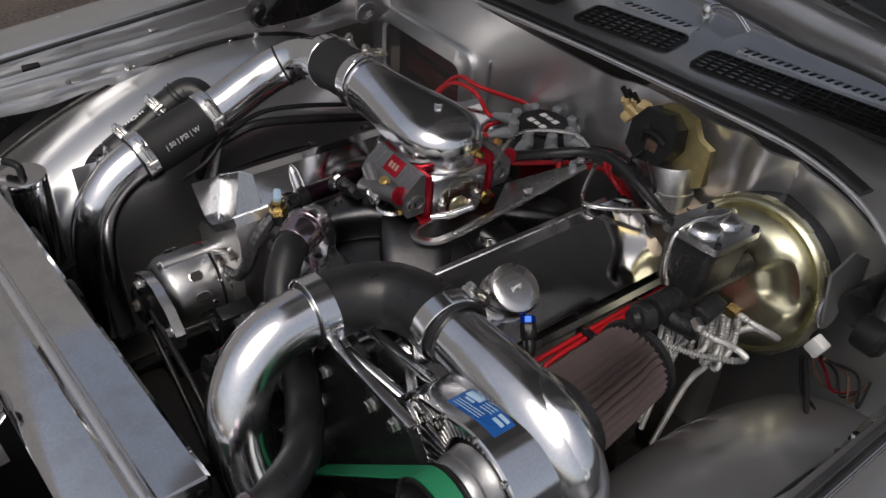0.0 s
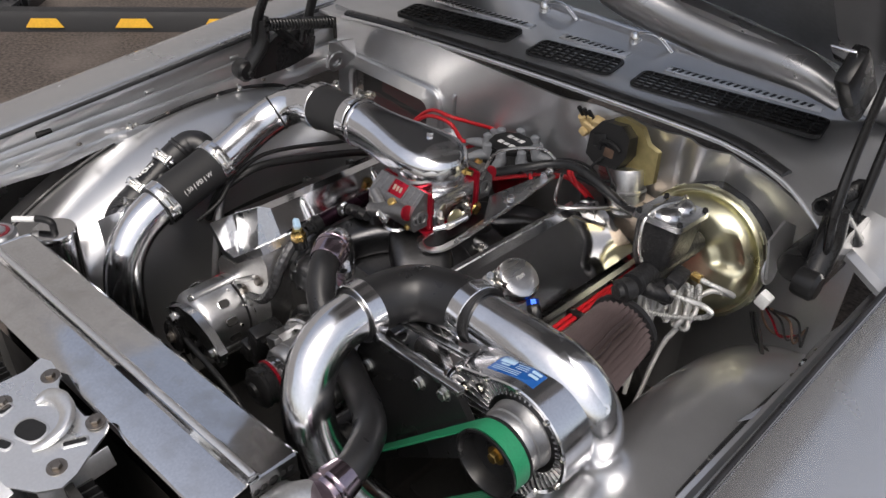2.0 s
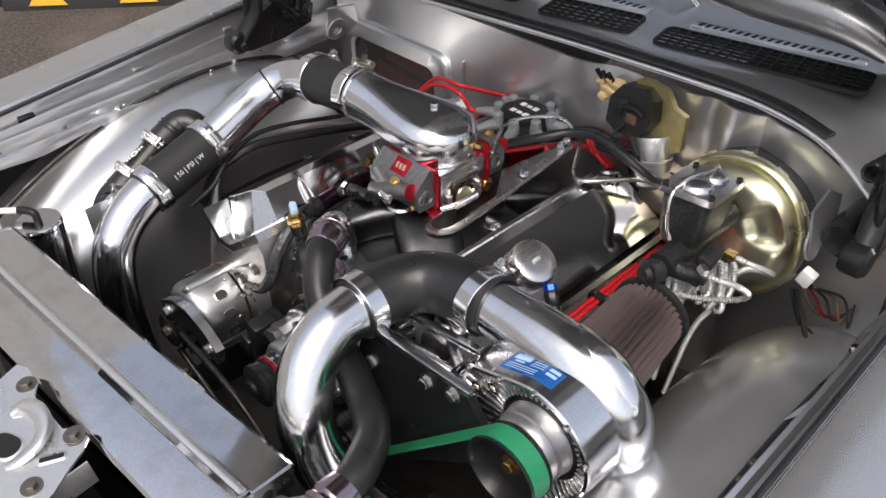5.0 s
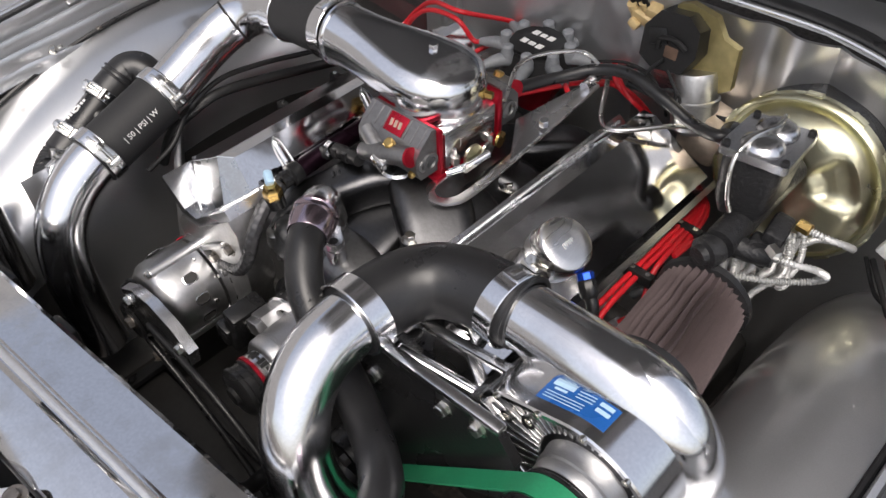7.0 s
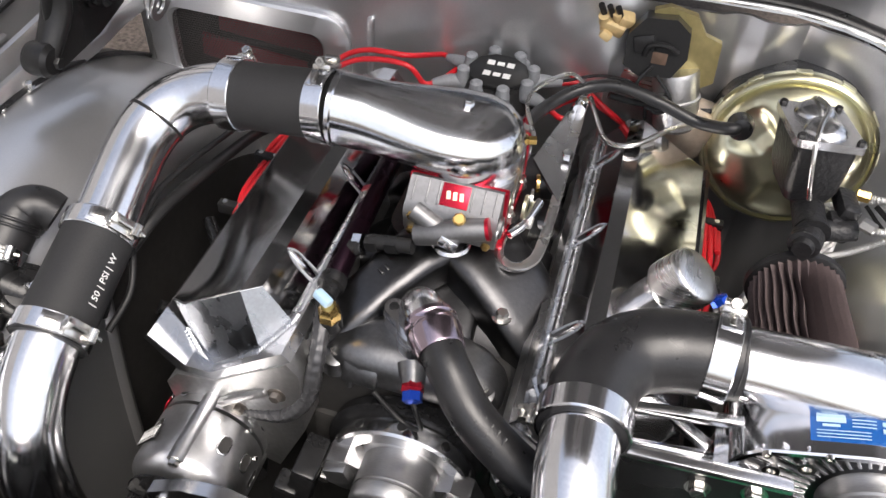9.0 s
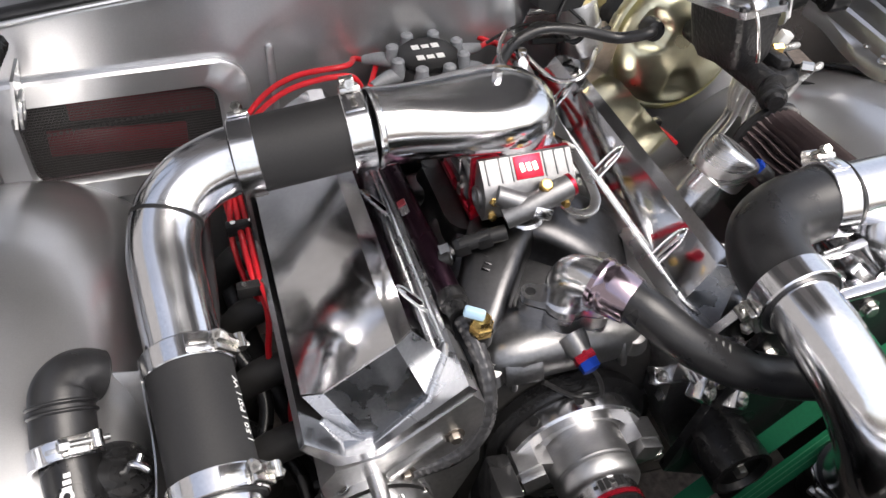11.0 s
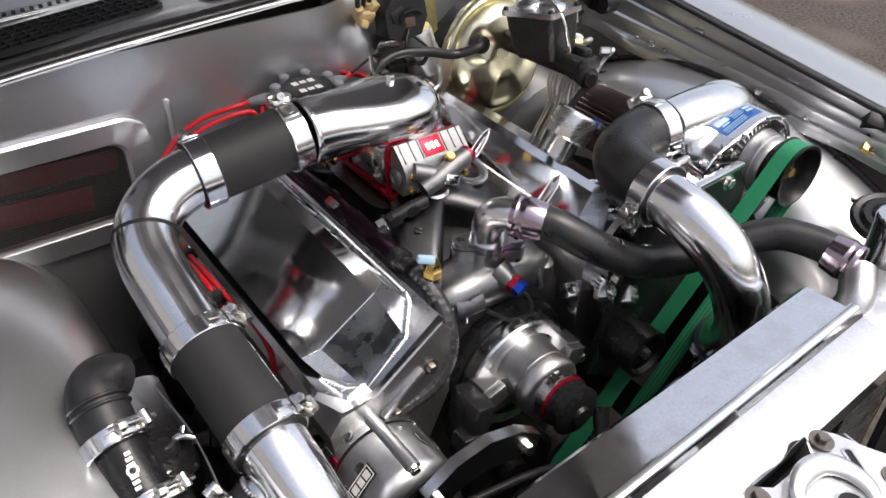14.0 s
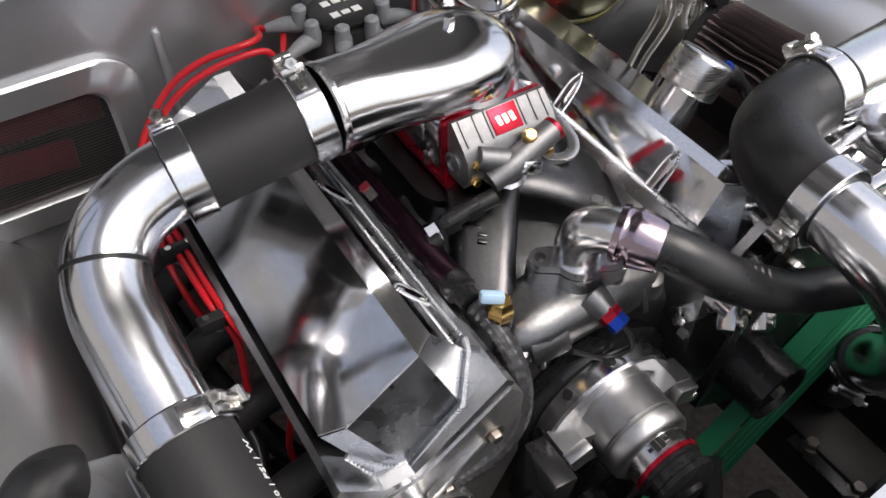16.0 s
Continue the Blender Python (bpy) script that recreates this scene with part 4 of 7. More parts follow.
# intake manifold
man = thing("intake_manifold", (CX, 0.08, 0.75), "satin grey cast single-plane intake manifold", "intake manifold")
one = B()
rings = []
for z, w, l in ((0.742, 0.12, 0.17), (0.77, 0.11, 0.15), (0.80, 0.08, 0.10), (0.83, 0.066, 0.084), (0.842, 0.068, 0.086)):
    rings.append([(CX + (w + 0.02) * x * 2 * 0.5 / 0.5 * 0.5, 0.09 + l * y, z) for x, y in [(px / 0.5, py / 0.5) for px, py in rounded(1, 1, 0.2, 4)]])
loft(one, rings)
part("plenum", one, CASTDARK, man, "smooth plenum")
def runner(pts, label="curved intake runner"):
    """A cast runner with a squarish section; rows of centre, width and height."""
    one = B()
    line = spline([p[:3] for p in pts], 7)
    u = np.linspace(0, 1, len(line))
    w, h = (np.interp(u, np.linspace(0, 1, len(pts)), [p[k] for p in pts]) for k in (3, 4))
    rings = []
    for i, c in enumerate(line):
        way = (line[min(i + 1, len(line) - 1)] - line[max(i - 1, 0)]).normalized()
        m = frame_of(c, way, Vector((0, 0, 1)).cross(way))
        rings.append([m @ Vector((x * float(w[i]), y * float(h[i]), 0)) for x, y in rounded(1, 1, 0.26, 5)])
    loft(one, rings)
    return part("runner", one, CASTDARK, man, label)


runner([(CX - 0.004, 0.035, 0.824, 0.09, 0.062), (-0.030, -0.012, 0.822, 0.078, 0.062), (-0.058, -0.058, 0.808, 0.068, 0.060), (-0.092, -0.100, 0.782, 0.070, 0.056), (-0.130, -0.122, 0.735, 0.074, 0.05)])
runner([(CX + 0.005, 0.045, 0.822, 0.11, 0.062), (0.045, 0.022, 0.820, 0.110, 0.066), (0.085, -0.004, 0.802, 0.110, 0.068), (0.125, -0.030, 0.772, 0.10, 0.062), (0.155, -0.048, 0.728, 0.09, 0.055)])
for s in (-1, 1):
    for y, yo in ((0.06, 0.03 if s < 0 else 0.055), (0.12, 0.15), (0.18, 0.28)):
        runner([(CX + s * 0.02, y, 0.795, 0.07, 0.06), (CX + s * 0.06, (y * 2 + yo) / 3, 0.795, 0.07, 0.06), (CX + s * 0.10, yo * 0.95 + y * 0.05, 0.780, 0.07, 0.056), (CX + s * 0.135, yo, 0.752, 0.07, 0.05), (CX + s * 0.165, yo, 0.72, 0.07, 0.05)])
runner([(CX + 0.0, 0.06, 0.780, 0.10, 0.05), (CX + 0.004, -0.02, 0.775, 0.10, 0.05), (CX + 0.006, -0.085, 0.760, 0.10, 0.045), (CX + 0.006, -0.125, 0.735, 0.10, 0.04)], "low cast web between the runners")
for k in range(9):
    t = k / 8
    part("raised_bar", box(B(), (-0.022 - 0.040 * t, -0.002 - 0.058 * t, 0.8475 - 0.0085 * t), (0.0045, 0.010 if k % 3 else 0.017, 0.006), (10, -8, 52), 0.0012), CASTDARK, man, "raised cast mark")
one = B()
rings = []
for z, w, l, cx, cy in ((0.811, 0.086, 0.046, 0.004, -0.124), (0.806, 0.140, 0.062, 0.004, -0.127), (0.797, 0.185, 0.074, 0.004, -0.130), (0.780, 0.214, 0.080, 0.006, -0.132), (0.762, 0.222, 0.078, 0.008, -0.132), (0.750, 0.212, 0.066, 0.01, -0.130)):
    rings.append([(cx + x * w, cy + y * l, z) for x, y in rounded(1, 1, 0.3, 6)])
loft(one, rings)
part("water_crossover", one, CROSS, man, "cast water crossover")
for x, y, z, r in ((-0.086, -0.152, 0.784, 0.015), (0.094, -0.150, 0.784, 0.016)):
    part("boss", lathe(B(), (x, y, z - 0.02), (0, -0.25, 1), [(r * 1.35, 0), (r * 1.05, 0.016), (r * 0.95, 0.020), (r * 0.8, 0.021), (0, 0.021)], 28), CROSS, man, "cast boss")
    bolt((x, y - 0.001, z), (0, -0.25, 1), 0.0075, 0.007, man, STEEL)
part("cast_pad", block(B(), frame_of((-0.050, -0.1695, 0.776), (-0.1, -1, 0.45), (1, 0, 0)), (0.046, 0.028, 0.008), 0.004), CROSS, man)
for x in (-0.062, 0.075):
    part("casting_rib", block(B(), frame_of((x, -0.168, 0.768), (0, -1, 0.3), (1, 0, 0)), (0.009, 0.034, 0.012), 0.004), CROSS, man)
for x, y, z in ((-0.075, -0.065, 0.815), (0.085, -0.06, 0.812), (0.10, 0.02, 0.80), (-0.09, 0.03, 0.80), (0.105, 0.12, 0.80)):
    bolt((CX + x, y, z), (0, 0, 1), 0.008, 0.01, man, STEEL, 0.012)

# carburettor
cb = thing("carburettor", (CX, 0.09, 0.845), "polished four-barrel carburettor with red metering blocks", "carburettor")
part("base_plate", box(B(), (CX, 0.09, 0.850), (0.126, 0.145, 0.011), soft=0.003), REDANO, cb, "red base plate")
part("main_body", box(B(), (CX, 0.09, 0.888), (0.122, 0.105, 0.062), soft=0.006), MACHINED, cb)
part("air_horn", lathe(B(), (CX, 0.092, 0.914), (0, 0, 1), [(0.060, 0), (0.064, 0.004), (0.064, 0.010), (0, 0.010)], 48), MACHINED, cb)
for s in (-1, 1):
    part("rating_plate", box(B(), (CX + s * 0.0615, 0.09, 0.893), (0.002, 0.045, 0.024), (0, 0, 0), 0.0005), BRUSHED, cb, "small pale plate")
    for y in (0.055, 0.125):
        part("body_stud", lathe(B(), (CX + s * 0.062, y, 0.862), (0, 0, 1), [(0.007, 0), (0.007, 0.012), (0.003, 0.013), (0.003, 0.024), (0, 0.024)], 6), STEEL, cb)
for y, s in ((0.030, -1), (0.150, 1)):
    part("metering_block", box(B(), (CX, y, 0.894), (0.1235, 0.010, 0.074), soft=0.003), REDANO, cb, "red anodised metering block")
    def at(x, f, z):
        return Vector((CX + x, y + s * (0.0045 + f), z))

    one = B()
    side = [(0.0, 0.866), (0.0, 0.933), (0.008, 0.936), (0.030, 0.916), (0.039, 0.905), (0.040, 0.882), (0.032, 0.866)]
    prism(one, [(f, z) for f, z in side], 0.114, frame_of((CX - 0.057 if s > 0 else CX + 0.057, y + s * 0.0045, 0), (s, 0, 0), (0, s, 0)), 0.004, 3)
    bowl = part("fuel_bowl", one, BOWL, cb, "satin cast fuel bowl")
    slope = Vector((0, s * 0.67, 0.74))
    for x in (-0.050, -0.033, -0.019, 0.022, 0.036, 0.050):
        part("cast_rib", block(B(), frame_of(at(x, 0.0192, 0.9263), slope, (1, 0, 0)), (0.0022, 0.030, 0.003), 0.0008), BOWL, bowl)
    part("badge", block(B(), frame_of(at(0.001, 0.0195, 0.9264), slope, (1, 0, 0)), (0.034, 0.028, 0.002), 0.0006), REDANO, bowl, "red square badge")
    for k in range(3):
        part("badge_bar", block(B(), frame_of(at(-0.007 + 0.008 * k, 0.0206, 0.9270), slope, (1, 0.25, 0)), (0.005, 0.010, 0.001)), GOLD, bowl)
    for x in (-0.057, 0.057):
        part("end_boss", lathe(B(), at(x - math.copysign(0.004, x), 0.016, 0.890), (x, 0, 0), [(0.014, 0), (0.014, 0.008), (0.009, 0.009), (0.008, 0.006), (0, 0.006)], 22), BOWL, bowl)
    for x in (-0.047, 0.047):
        for z in (0.876, 0.899):
            part("screw", lathe(B(), at(x, 0.038, z), (0, s, 0.1), [(0.0058, 0), (0.0058, 0.0035), (0.0042, 0.006), (0, 0.0065)], 6), BRASS, bowl)
    part("sight_plug", lathe(B(), at(0.052, 0.026, 0.888), (1, 0, 0), [(0.009, 0), (0.009, 0.007), (0.006, 0.007), (0.006, 0.004), (0, 0.004)], 20), CAST, bowl)
    one = B()
    tube(one, [at(0.046, 0.042, 0.906), at(0.02, 0.046, 0.900), at(-0.012, 0.050, 0.889), at(-0.036, 0.050, 0.880)], [0.0135, 0.0145, 0.0145, 0.0135], 22, 6)
    tube(one, [at(-0.044, 0.036, 0.906), at(-0.012, 0.044, 0.893)], [0.012, 0.013], 18, 3)
    part("inlet_boss", one, BOWL, bowl, "cast diagonal inlet boss")
    part("hex_plug", block(B(), frame_of(at(0.006, 0.060, 0.888), (0, s, 0.3), (1, 0, -0.4)), (0.024, 0.015, 0.012), 0.002), CHROME, bowl)
    part("needle_screw", lathe(B(), at(0.014, 0.044, 0.912), (0, s * 0.5, 0.86), [(0.008, 0), (0.008, 0.007), (0.006, 0.009), (0, 0.009)], 8), BRASS, bowl, "brass needle cap")
    part("red_cap", lathe(B(), at(0.0455, 0.042, 0.906), (0.9, -s * 0.15, 0.25), [(0.0125, 0), (0.0140, 0.001), (0.0140, 0.005), (0.009, 0.006), (0, 0.006)], 20), REDANO, bowl, "red anodised cap")
part("pump_diaphragm", lathe(B(), (CX - 0.0, 0.004, 0.856), (0, 0, -1), [(0.024, 0), (0.027, 0.004), (0.022, 0.009), (0, 0.010)], 24), MACHINED, cb)
part("vacuum_arm", tube(B(), [(CX - 0.062, 0.11, 0.892), (CX - 0.085, 0.115, 0.888), (CX - 0.10, 0.118, 0.885)], 0.009, 14, 4), REDANO, cb, "red anodised arm")
part("gold_knob", lathe(B(), (CX - 0.098, 0.118, 0.885), (-1, 0.1, 0), [(0.012, 0), (0.012, 0.004), (0.007, 0.006), (0.007, 0.012), (0.012, 0.014), (0.012, 0.018), (0, 0.018)], 20), BRASS, cb, "gold knob")
# inlet hose with black fittings
fh = thing("fuel_hose", (-0.10, -0.02, 0.845), "black fuel hose with black and silver fittings", "fuel hose")
part("hose", tube(B(), [(-0.03, -0.035, 0.868), (-0.06, -0.032, 0.862), (-0.085, -0.03, 0.855)], 0.0095, 16, 5), PLASTIC, fh)
for t, r in ((0.2, 0.0125), (0.6, 0.0125)):
    c = Vector((-0.035, -0.034, 0.867)).lerp(Vector((-0.1, -0.028, 0.848)), t)
    part("fitting", lathe(B(), c, (-0.065, 0.006, -0.019), [(r, 0), (r, 0.014), (r * 0.8, 0.018), (0, 0.018)], 6), BLACK, fh)
part("end_nut", lathe(B(), (-0.096, -0.028, 0.849), (-0.065, 0.006, -0.019), [(0.0115, 0), (0.0115, 0.012), (0.006, 0.014), (0, 0.014)], 6), CHROME, fh, "bright end nut")

# throttle bracket
tb = thing("throttle_bracket", (0.09, 0.12, 0.845), "machined aluminium throttle cable bracket beside the carburettor", "bracket")
one = B()
line = spline([(0.118, 0.31, 0.885), (0.118, 0.15, 0.862), (0.116, 0.04, 0.848), (0.107, 0.006, 0.845), (0.087, -0.006, 0.845), (0.068, 0.008, 0.846), (0.066, 0.05, 0.848)], 8)
rings = []
for i, c in enumerate(line):
    way = (line[min(i + 1, len(line) - 1)] - line[max(i - 1, 0)]).normalized()
    m = frame_of(c, way, Vector((0, 0, 1)).cross(way))
    rings.append([m @ Vector((x, z, 0)) for x, z in rounded(0.0135, 0.0065, 0.0014, 2)])
loft(one, rings)
part("loop", one, BRUSHED, tb)
one = B()
prism(one, [(-0.035, -0.06), (0.014, -0.13), (0.016, 0.06), (-0.005, 0.06)], 0.006, frame_of((0.108, 0.24, 0.872), (0, -0.12, 1), (1, 0, 0)), 0.0015)
part("plate", one, MACHINED, tb)
part("cable_stop", lathe(B(), (0.115, 0.33, 0.895), (0, -1, -0.1), [(0.006, 0), (0.006, 0.03), (0.009, 0.032), (0.009, 0.045), (0, 0.045)], 12), CHROME, tb)
for y in (0.30, 0.19):
    bolt((0.117, y, 0.893 - (0.31 - y) * 0.14), (0, -0.1, 1), 0.008, 0.01, tb, CHROME)
one = B()
tube(one, [(0.075, 0.03, 0.862), (0.088, 0.05, 0.866), (0.10, 0.09, 0.875)], 0.006, 12, 4)
part("throttle_rod", one, CHROME, tb)
lk = thing("throttle_linkage", (0.09, 0.09, 0.86), "gold and steel throttle levers and springs", "linkage")
for k, (x, y, z, r) in enumerate(((0.082, 0.075, 0.872, 0.017), (0.086, 0.10, 0.868, 0.013), (0.088, 0.125, 0.874, 0.012))):
    part("lever", lathe(B(), (x, y, z), (1, 0.1 * k, 0), [(r, 0), (r, 0.004), (0, 0.004)], 18), (GOLD, STEEL, BRASS)[k], lk)
one = B()
pts = [Vector((0.094 + 0.0045 * math.cos(k * 0.8), 0.045 + 0.0005 * k, 0.868 + 0.0045 * math.sin(k * 0.8))) for k in range(90)]
tube(one, pts, 0.0011, 6, 1)
part("spring", one, STEEL, lk)

# the carburettor hat: a smooth teardrop from the round inlet to the round base
hat = thing("carburettor_hat", (CX, 0.09, 0.93), "polished cast aluminium carburettor hat", "carburettor hat")
one = B()
rings = []
seg = 40
stations = [(-0.160, 0.0445, 0.0445, 0.970, 0.067), (-0.145, 0.0445, 0.0445, 0.969, 0.068), (-0.120, 0.0455, 0.0435, 0.967, 0.071), (-0.090, 0.052, 0.041, 0.965, 0.076), (-0.055, 0.061, 0.038, 0.963, 0.083), (-0.020, 0.067, 0.036, 0.961, 0.089), (0.015, 0.066, 0.0345, 0.960, 0.092), (0.04, 0.056, 0.031, 0.958, 0.093), (0.058, 0.038, 0.023, 0.956, 0.093), (0.067, 0.018, 0.011, 0.955, 0.093), (0.069, 0.001, 0.001, 0.955, 0.093)]
for x, ry, rz, z, y in stations:
    full = 0.85 - 0.40 * min(1, max(0, (x + 0.10) / 0.06))
    row = []
    for k in range(seg):
        c, v = math.cos(2 * math.pi * k / seg), math.sin(2 * math.pi * k / seg)
        row.append((x, y + ry * (c if v > 0 else math.copysign(abs(c) ** (0.3 + full * 0.8), c)), z + rz * math.copysign(abs(v) ** (0.85 if v > 0 else full), v)))
    rings.append(row)
loft(one, rings)
part("body", one, CHROME, hat)
part("collar", lathe(B(), (CX - 0.004, 0.092, 0.921), (0, 0, 1), [(0.0660, 0), (0.0675, 0.004), (0.0690, 0.022), (0.0675, 0.036), (0.060, 0.052), (0.04, 0.060), (0, 0.062)], 56), CHROME, hat)
part("bead", ring(B(), (-0.166, 0.066, 0.970), (1, 0.06, 0), 0.043, 0.0475, 0.008, 48, 0.003), CHROME, hat)
part("stud_nut", hexagon(B(), (-0.004, 0.094, 0.992), (0, 0, 1), 0.0065, 0.012), CHROME, hat)
part("brass_fitting", lathe(B(), (0.055, 0.112, 0.945), (0.9, 0.3, 0), [(0.009, 0), (0.009, 0.014), (0.006, 0.016), (0.006, 0.026), (0, 0.026)], 6), BRASS, hat, "brass vacuum fitting")

# ---- charge pipes ----


def pipe(name, pts, r, mat, label, category, seg=40, n=10):
    return solo(name, tube(B(), pts, r, seg, n), mat, label, category)


PR = 0.0385


def coupler(a, b, lab):
    """A reinforced sleeve between two pipes."""
    a, b = Vector(a), Vector(b)
    c = thing("coupler", (a + b) / 2, lab, "hose coupler", "hose couplers")
    part("sleeve", tube(B(), [a, a.lerp(b, 0.5), b], PR + 0.0045, 44, 4), SILICONE, c)
    for e, w in ((a, b - a), (b, a - b)):
        part("cut_edge", ring(B(), e, w, PR, PR + 0.0052, 0.003, 44, 0.001), RUBBER, c)
    return c


hatA, hatB = Vector((-0.160, 0.067, 0.971)), Vector((-0.318, 0.073, 0.951))
coupler(hatA + Vector((-0.008, 0, 0)), hatB, "matt black silicone coupler between carburettor hat and pipe")
clamp((-0.179, 0.068, 0.968), (1, -0.04, 0.12), PR + 0.006, (-0.1, 0.5, 1), 0.026)
clamp((-0.304, 0.0735, 0.952), (1, -0.04, 0.12), PR + 0.006, (-0.1, 1, 0.4), 0.026)
upper = [(-0.30, 0.0725, 0.954), (-0.335, 0.072, 0.947), (-0.371, 0.062, 0.935), (-0.398, 0.038, 0.919), (-0.409, 0.0, 0.901), (-0.408, -0.045, 0.883), (-0.405, -0.09, 0.864), (-0.402, -0.135, 0.847)]
up = pipe("charge_pipe", upper, PR, CHROME, "polished aluminium charge pipe bending to the carburettor hat", "charge pipe")
pp = thing("pipe_seam_tape", (-0.403, 0.035, 0.91), "thin black band round the charge pipe joint", "band")
part("band", ring(B(), (-0.4005, 0.033, 0.9165), (-0.28, -0.80, -0.40), PR - 0.001, PR + 0.0012, 0.004, 48), PLASTIC, pp)
c0, c1 = Vector((-0.4035, -0.108, 0.857)), Vector((-0.391, -0.265, 0.811))
pr = coupler(c0, c1, "matt black silicone coupler with white printed markings")
cd = (c1 - c0).normalized()
clamp(c0 + cd * 0.014, cd, PR + 0.006, (0.9, -0.2, 0.55))
clamp(c1 - cd * 0.014, cd, PR + 0.006, (0.9, -0.2, 0.45))
lower = [(-0.393, -0.24, 0.818), (-0.390, -0.275, 0.807), (-0.385, -0.316, 0.783), (-0.377, -0.350, 0.745), (-0.369, -0.368, 0.695), (-0.363, -0.374, 0.62), (-0.360, -0.37, 0.5)]
pipe("charge_pipe", lower, PR, CHROME, "polished aluminium charge pipe rising from beside the radiator", "charge pipe")
out = Vector((0.92, 0.1, 0.42))
out = (out - cd * out.dot(cd)).normalized()


def letters(name, text, at, size, z, x, mat, parent, label="", depth=0.0006):
    cu = bpy.data.curves.new(name, "FONT")
    cu.body, cu.size, cu.extrude, cu.align_x, cu.align_y, cu.resolution_u = text, size, depth / 2, "CENTER", "CENTER", 2
    tmp = bpy.data.objects.new(name, cu)
    scene.collection.objects.link(tmp)
    me = bpy.data.meshes.new_from_object(tmp.evaluated_get(bpy.context.evaluated_depsgraph_get()))
    bpy.data.objects.remove(tmp)
    one = bmesh.new()
    one.from_mesh(me)
    bpy.data.meshes.remove(me)
    bmesh.ops.transform(one, matrix=frame_of(at, z, x), verts=one.verts)
    return part(name, one, mat, parent, label)


letters("lettering", "| 50 | PSI | W", (c0 + c1) / 2 + out * (PR + 0.0050), 0.0125, out, cd * -1, WHITE, pr, "white printed writing")

# pipe from the supercharger
s0, s1 = Vector((0.322, -0.129, 0.914)), Vector((0.208, -0.240, 0.905))
elbow = [(0.345, -0.126, 0.915), (0.318, -0.129, 0.914), (0.275, -0.134, 0.911), (0.238, -0.150, 0.908), (0.216, -0.182, 0.906), (0.208, -0.222, 0.905), (0.207, -0.255, 0.904)]
eh = thing("elbow_hose", (0.23, -0.16, 0.9), "black rubber elbow hose between supercharger and pipe", "hose")
part("sleeve", tube(B(), elbow, PR + 0.005, 44, 8), RUBBER, eh)
for e, w in ((elbow[0], (-1, 0, 0)), (elbow[-1], (0, 1, 0))):
    part("cut_edge", ring(B(), e, w, PR, PR + 0.0058, 0.003, 44, 0.001), RUBBER, eh)
clamp((0.327, -0.1285, 0.914), (1, -0.08, 0.03), PR + 0.0065, (0.1, 0.9, 0.8), 0.026)
clamp((0.207, -0.243, 0.905), (0, -1, -0.03), PR + 0.0065, (-1, 0, -0.5), 0.026)
down = [(0.208, -0.225, 0.905), (0.207, -0.262, 0.903), (0.210, -0.305, 0.896), (0.220, -0.345, 0.872), (0.236, -0.370, 0.832), (0.256, -0.380, 0.785), (0.281, -0.375, 0.735), (0.312, -0.355, 0.68), (0.345, -0.325, 0.63), (0.39, -0.285, 0.565)]
pipe("charge_pipe", down, PR, CHROME, "polished aluminium charge pipe bending down from the supercharger", "charge pipe")
clamp((0.375, -0.298, 0.585), (0.6, 0.5, -0.8), PR + 0.004, (-0.8, -0.5, 0.2), 0.022)
solo("lower_hose", tube(B(), [(0.36, -0.31, 0.607), (0.40, -0.275, 0.55), (0.42, -0.26, 0.45)], PR + 0.003, 32, 6), RUBBER, "black rubber hose under the charge pipe", "hose")

# ---- supercharger ----
sc = thing("supercharger", (0.47, -0.15, 0.75), "polished centrifugal supercharger with a blue label", "supercharger")
ax = Vector((0.0, -1, 0))
SX, SZ = 0.488, 0.838
one = B()
rings = []
for k in range(45):
    a = radians(-100 + 325 * k / 44)
    t = k / 44
    big = 0.072 + 0.018 * t
    tubeR = 0.022 + 0.020 * t
    c = Vector((SX - 0.004 + big * math.cos(a), -0.118, SZ - 0.004 + big * math.sin(a)))
    rad_dir = Vector((math.cos(a), 0, math.sin(a)))
    rings.append([c + tubeR * (math.cos(q) * rad_dir + math.sin(q) * Vector((0, 1, 0))) for q in (2 * math.pi * j / 24 for j in range(24))])
loft(one, rings[::-1])
part("scroll", one, CHROME, sc, "polished volute")
one = B()
tube(one, [(0.545, -0.118, 0.775), (0.556, -0.119, 0.815), (0.548, -0.120, 0.855), (0.522, -0.122, 0.887), (0.482, -0.125, 0.905), (0.43, -0.127, 0.912), (0.37, -0.128, 0.914), (0.315, -0.129, 0.914)], [0.036, 0.039, 0.042, 0.044, 0.044, 0.042, 0.039, 0.038], 36, 8)
part("outlet", one, CHROME, sc, "polished outlet horn")


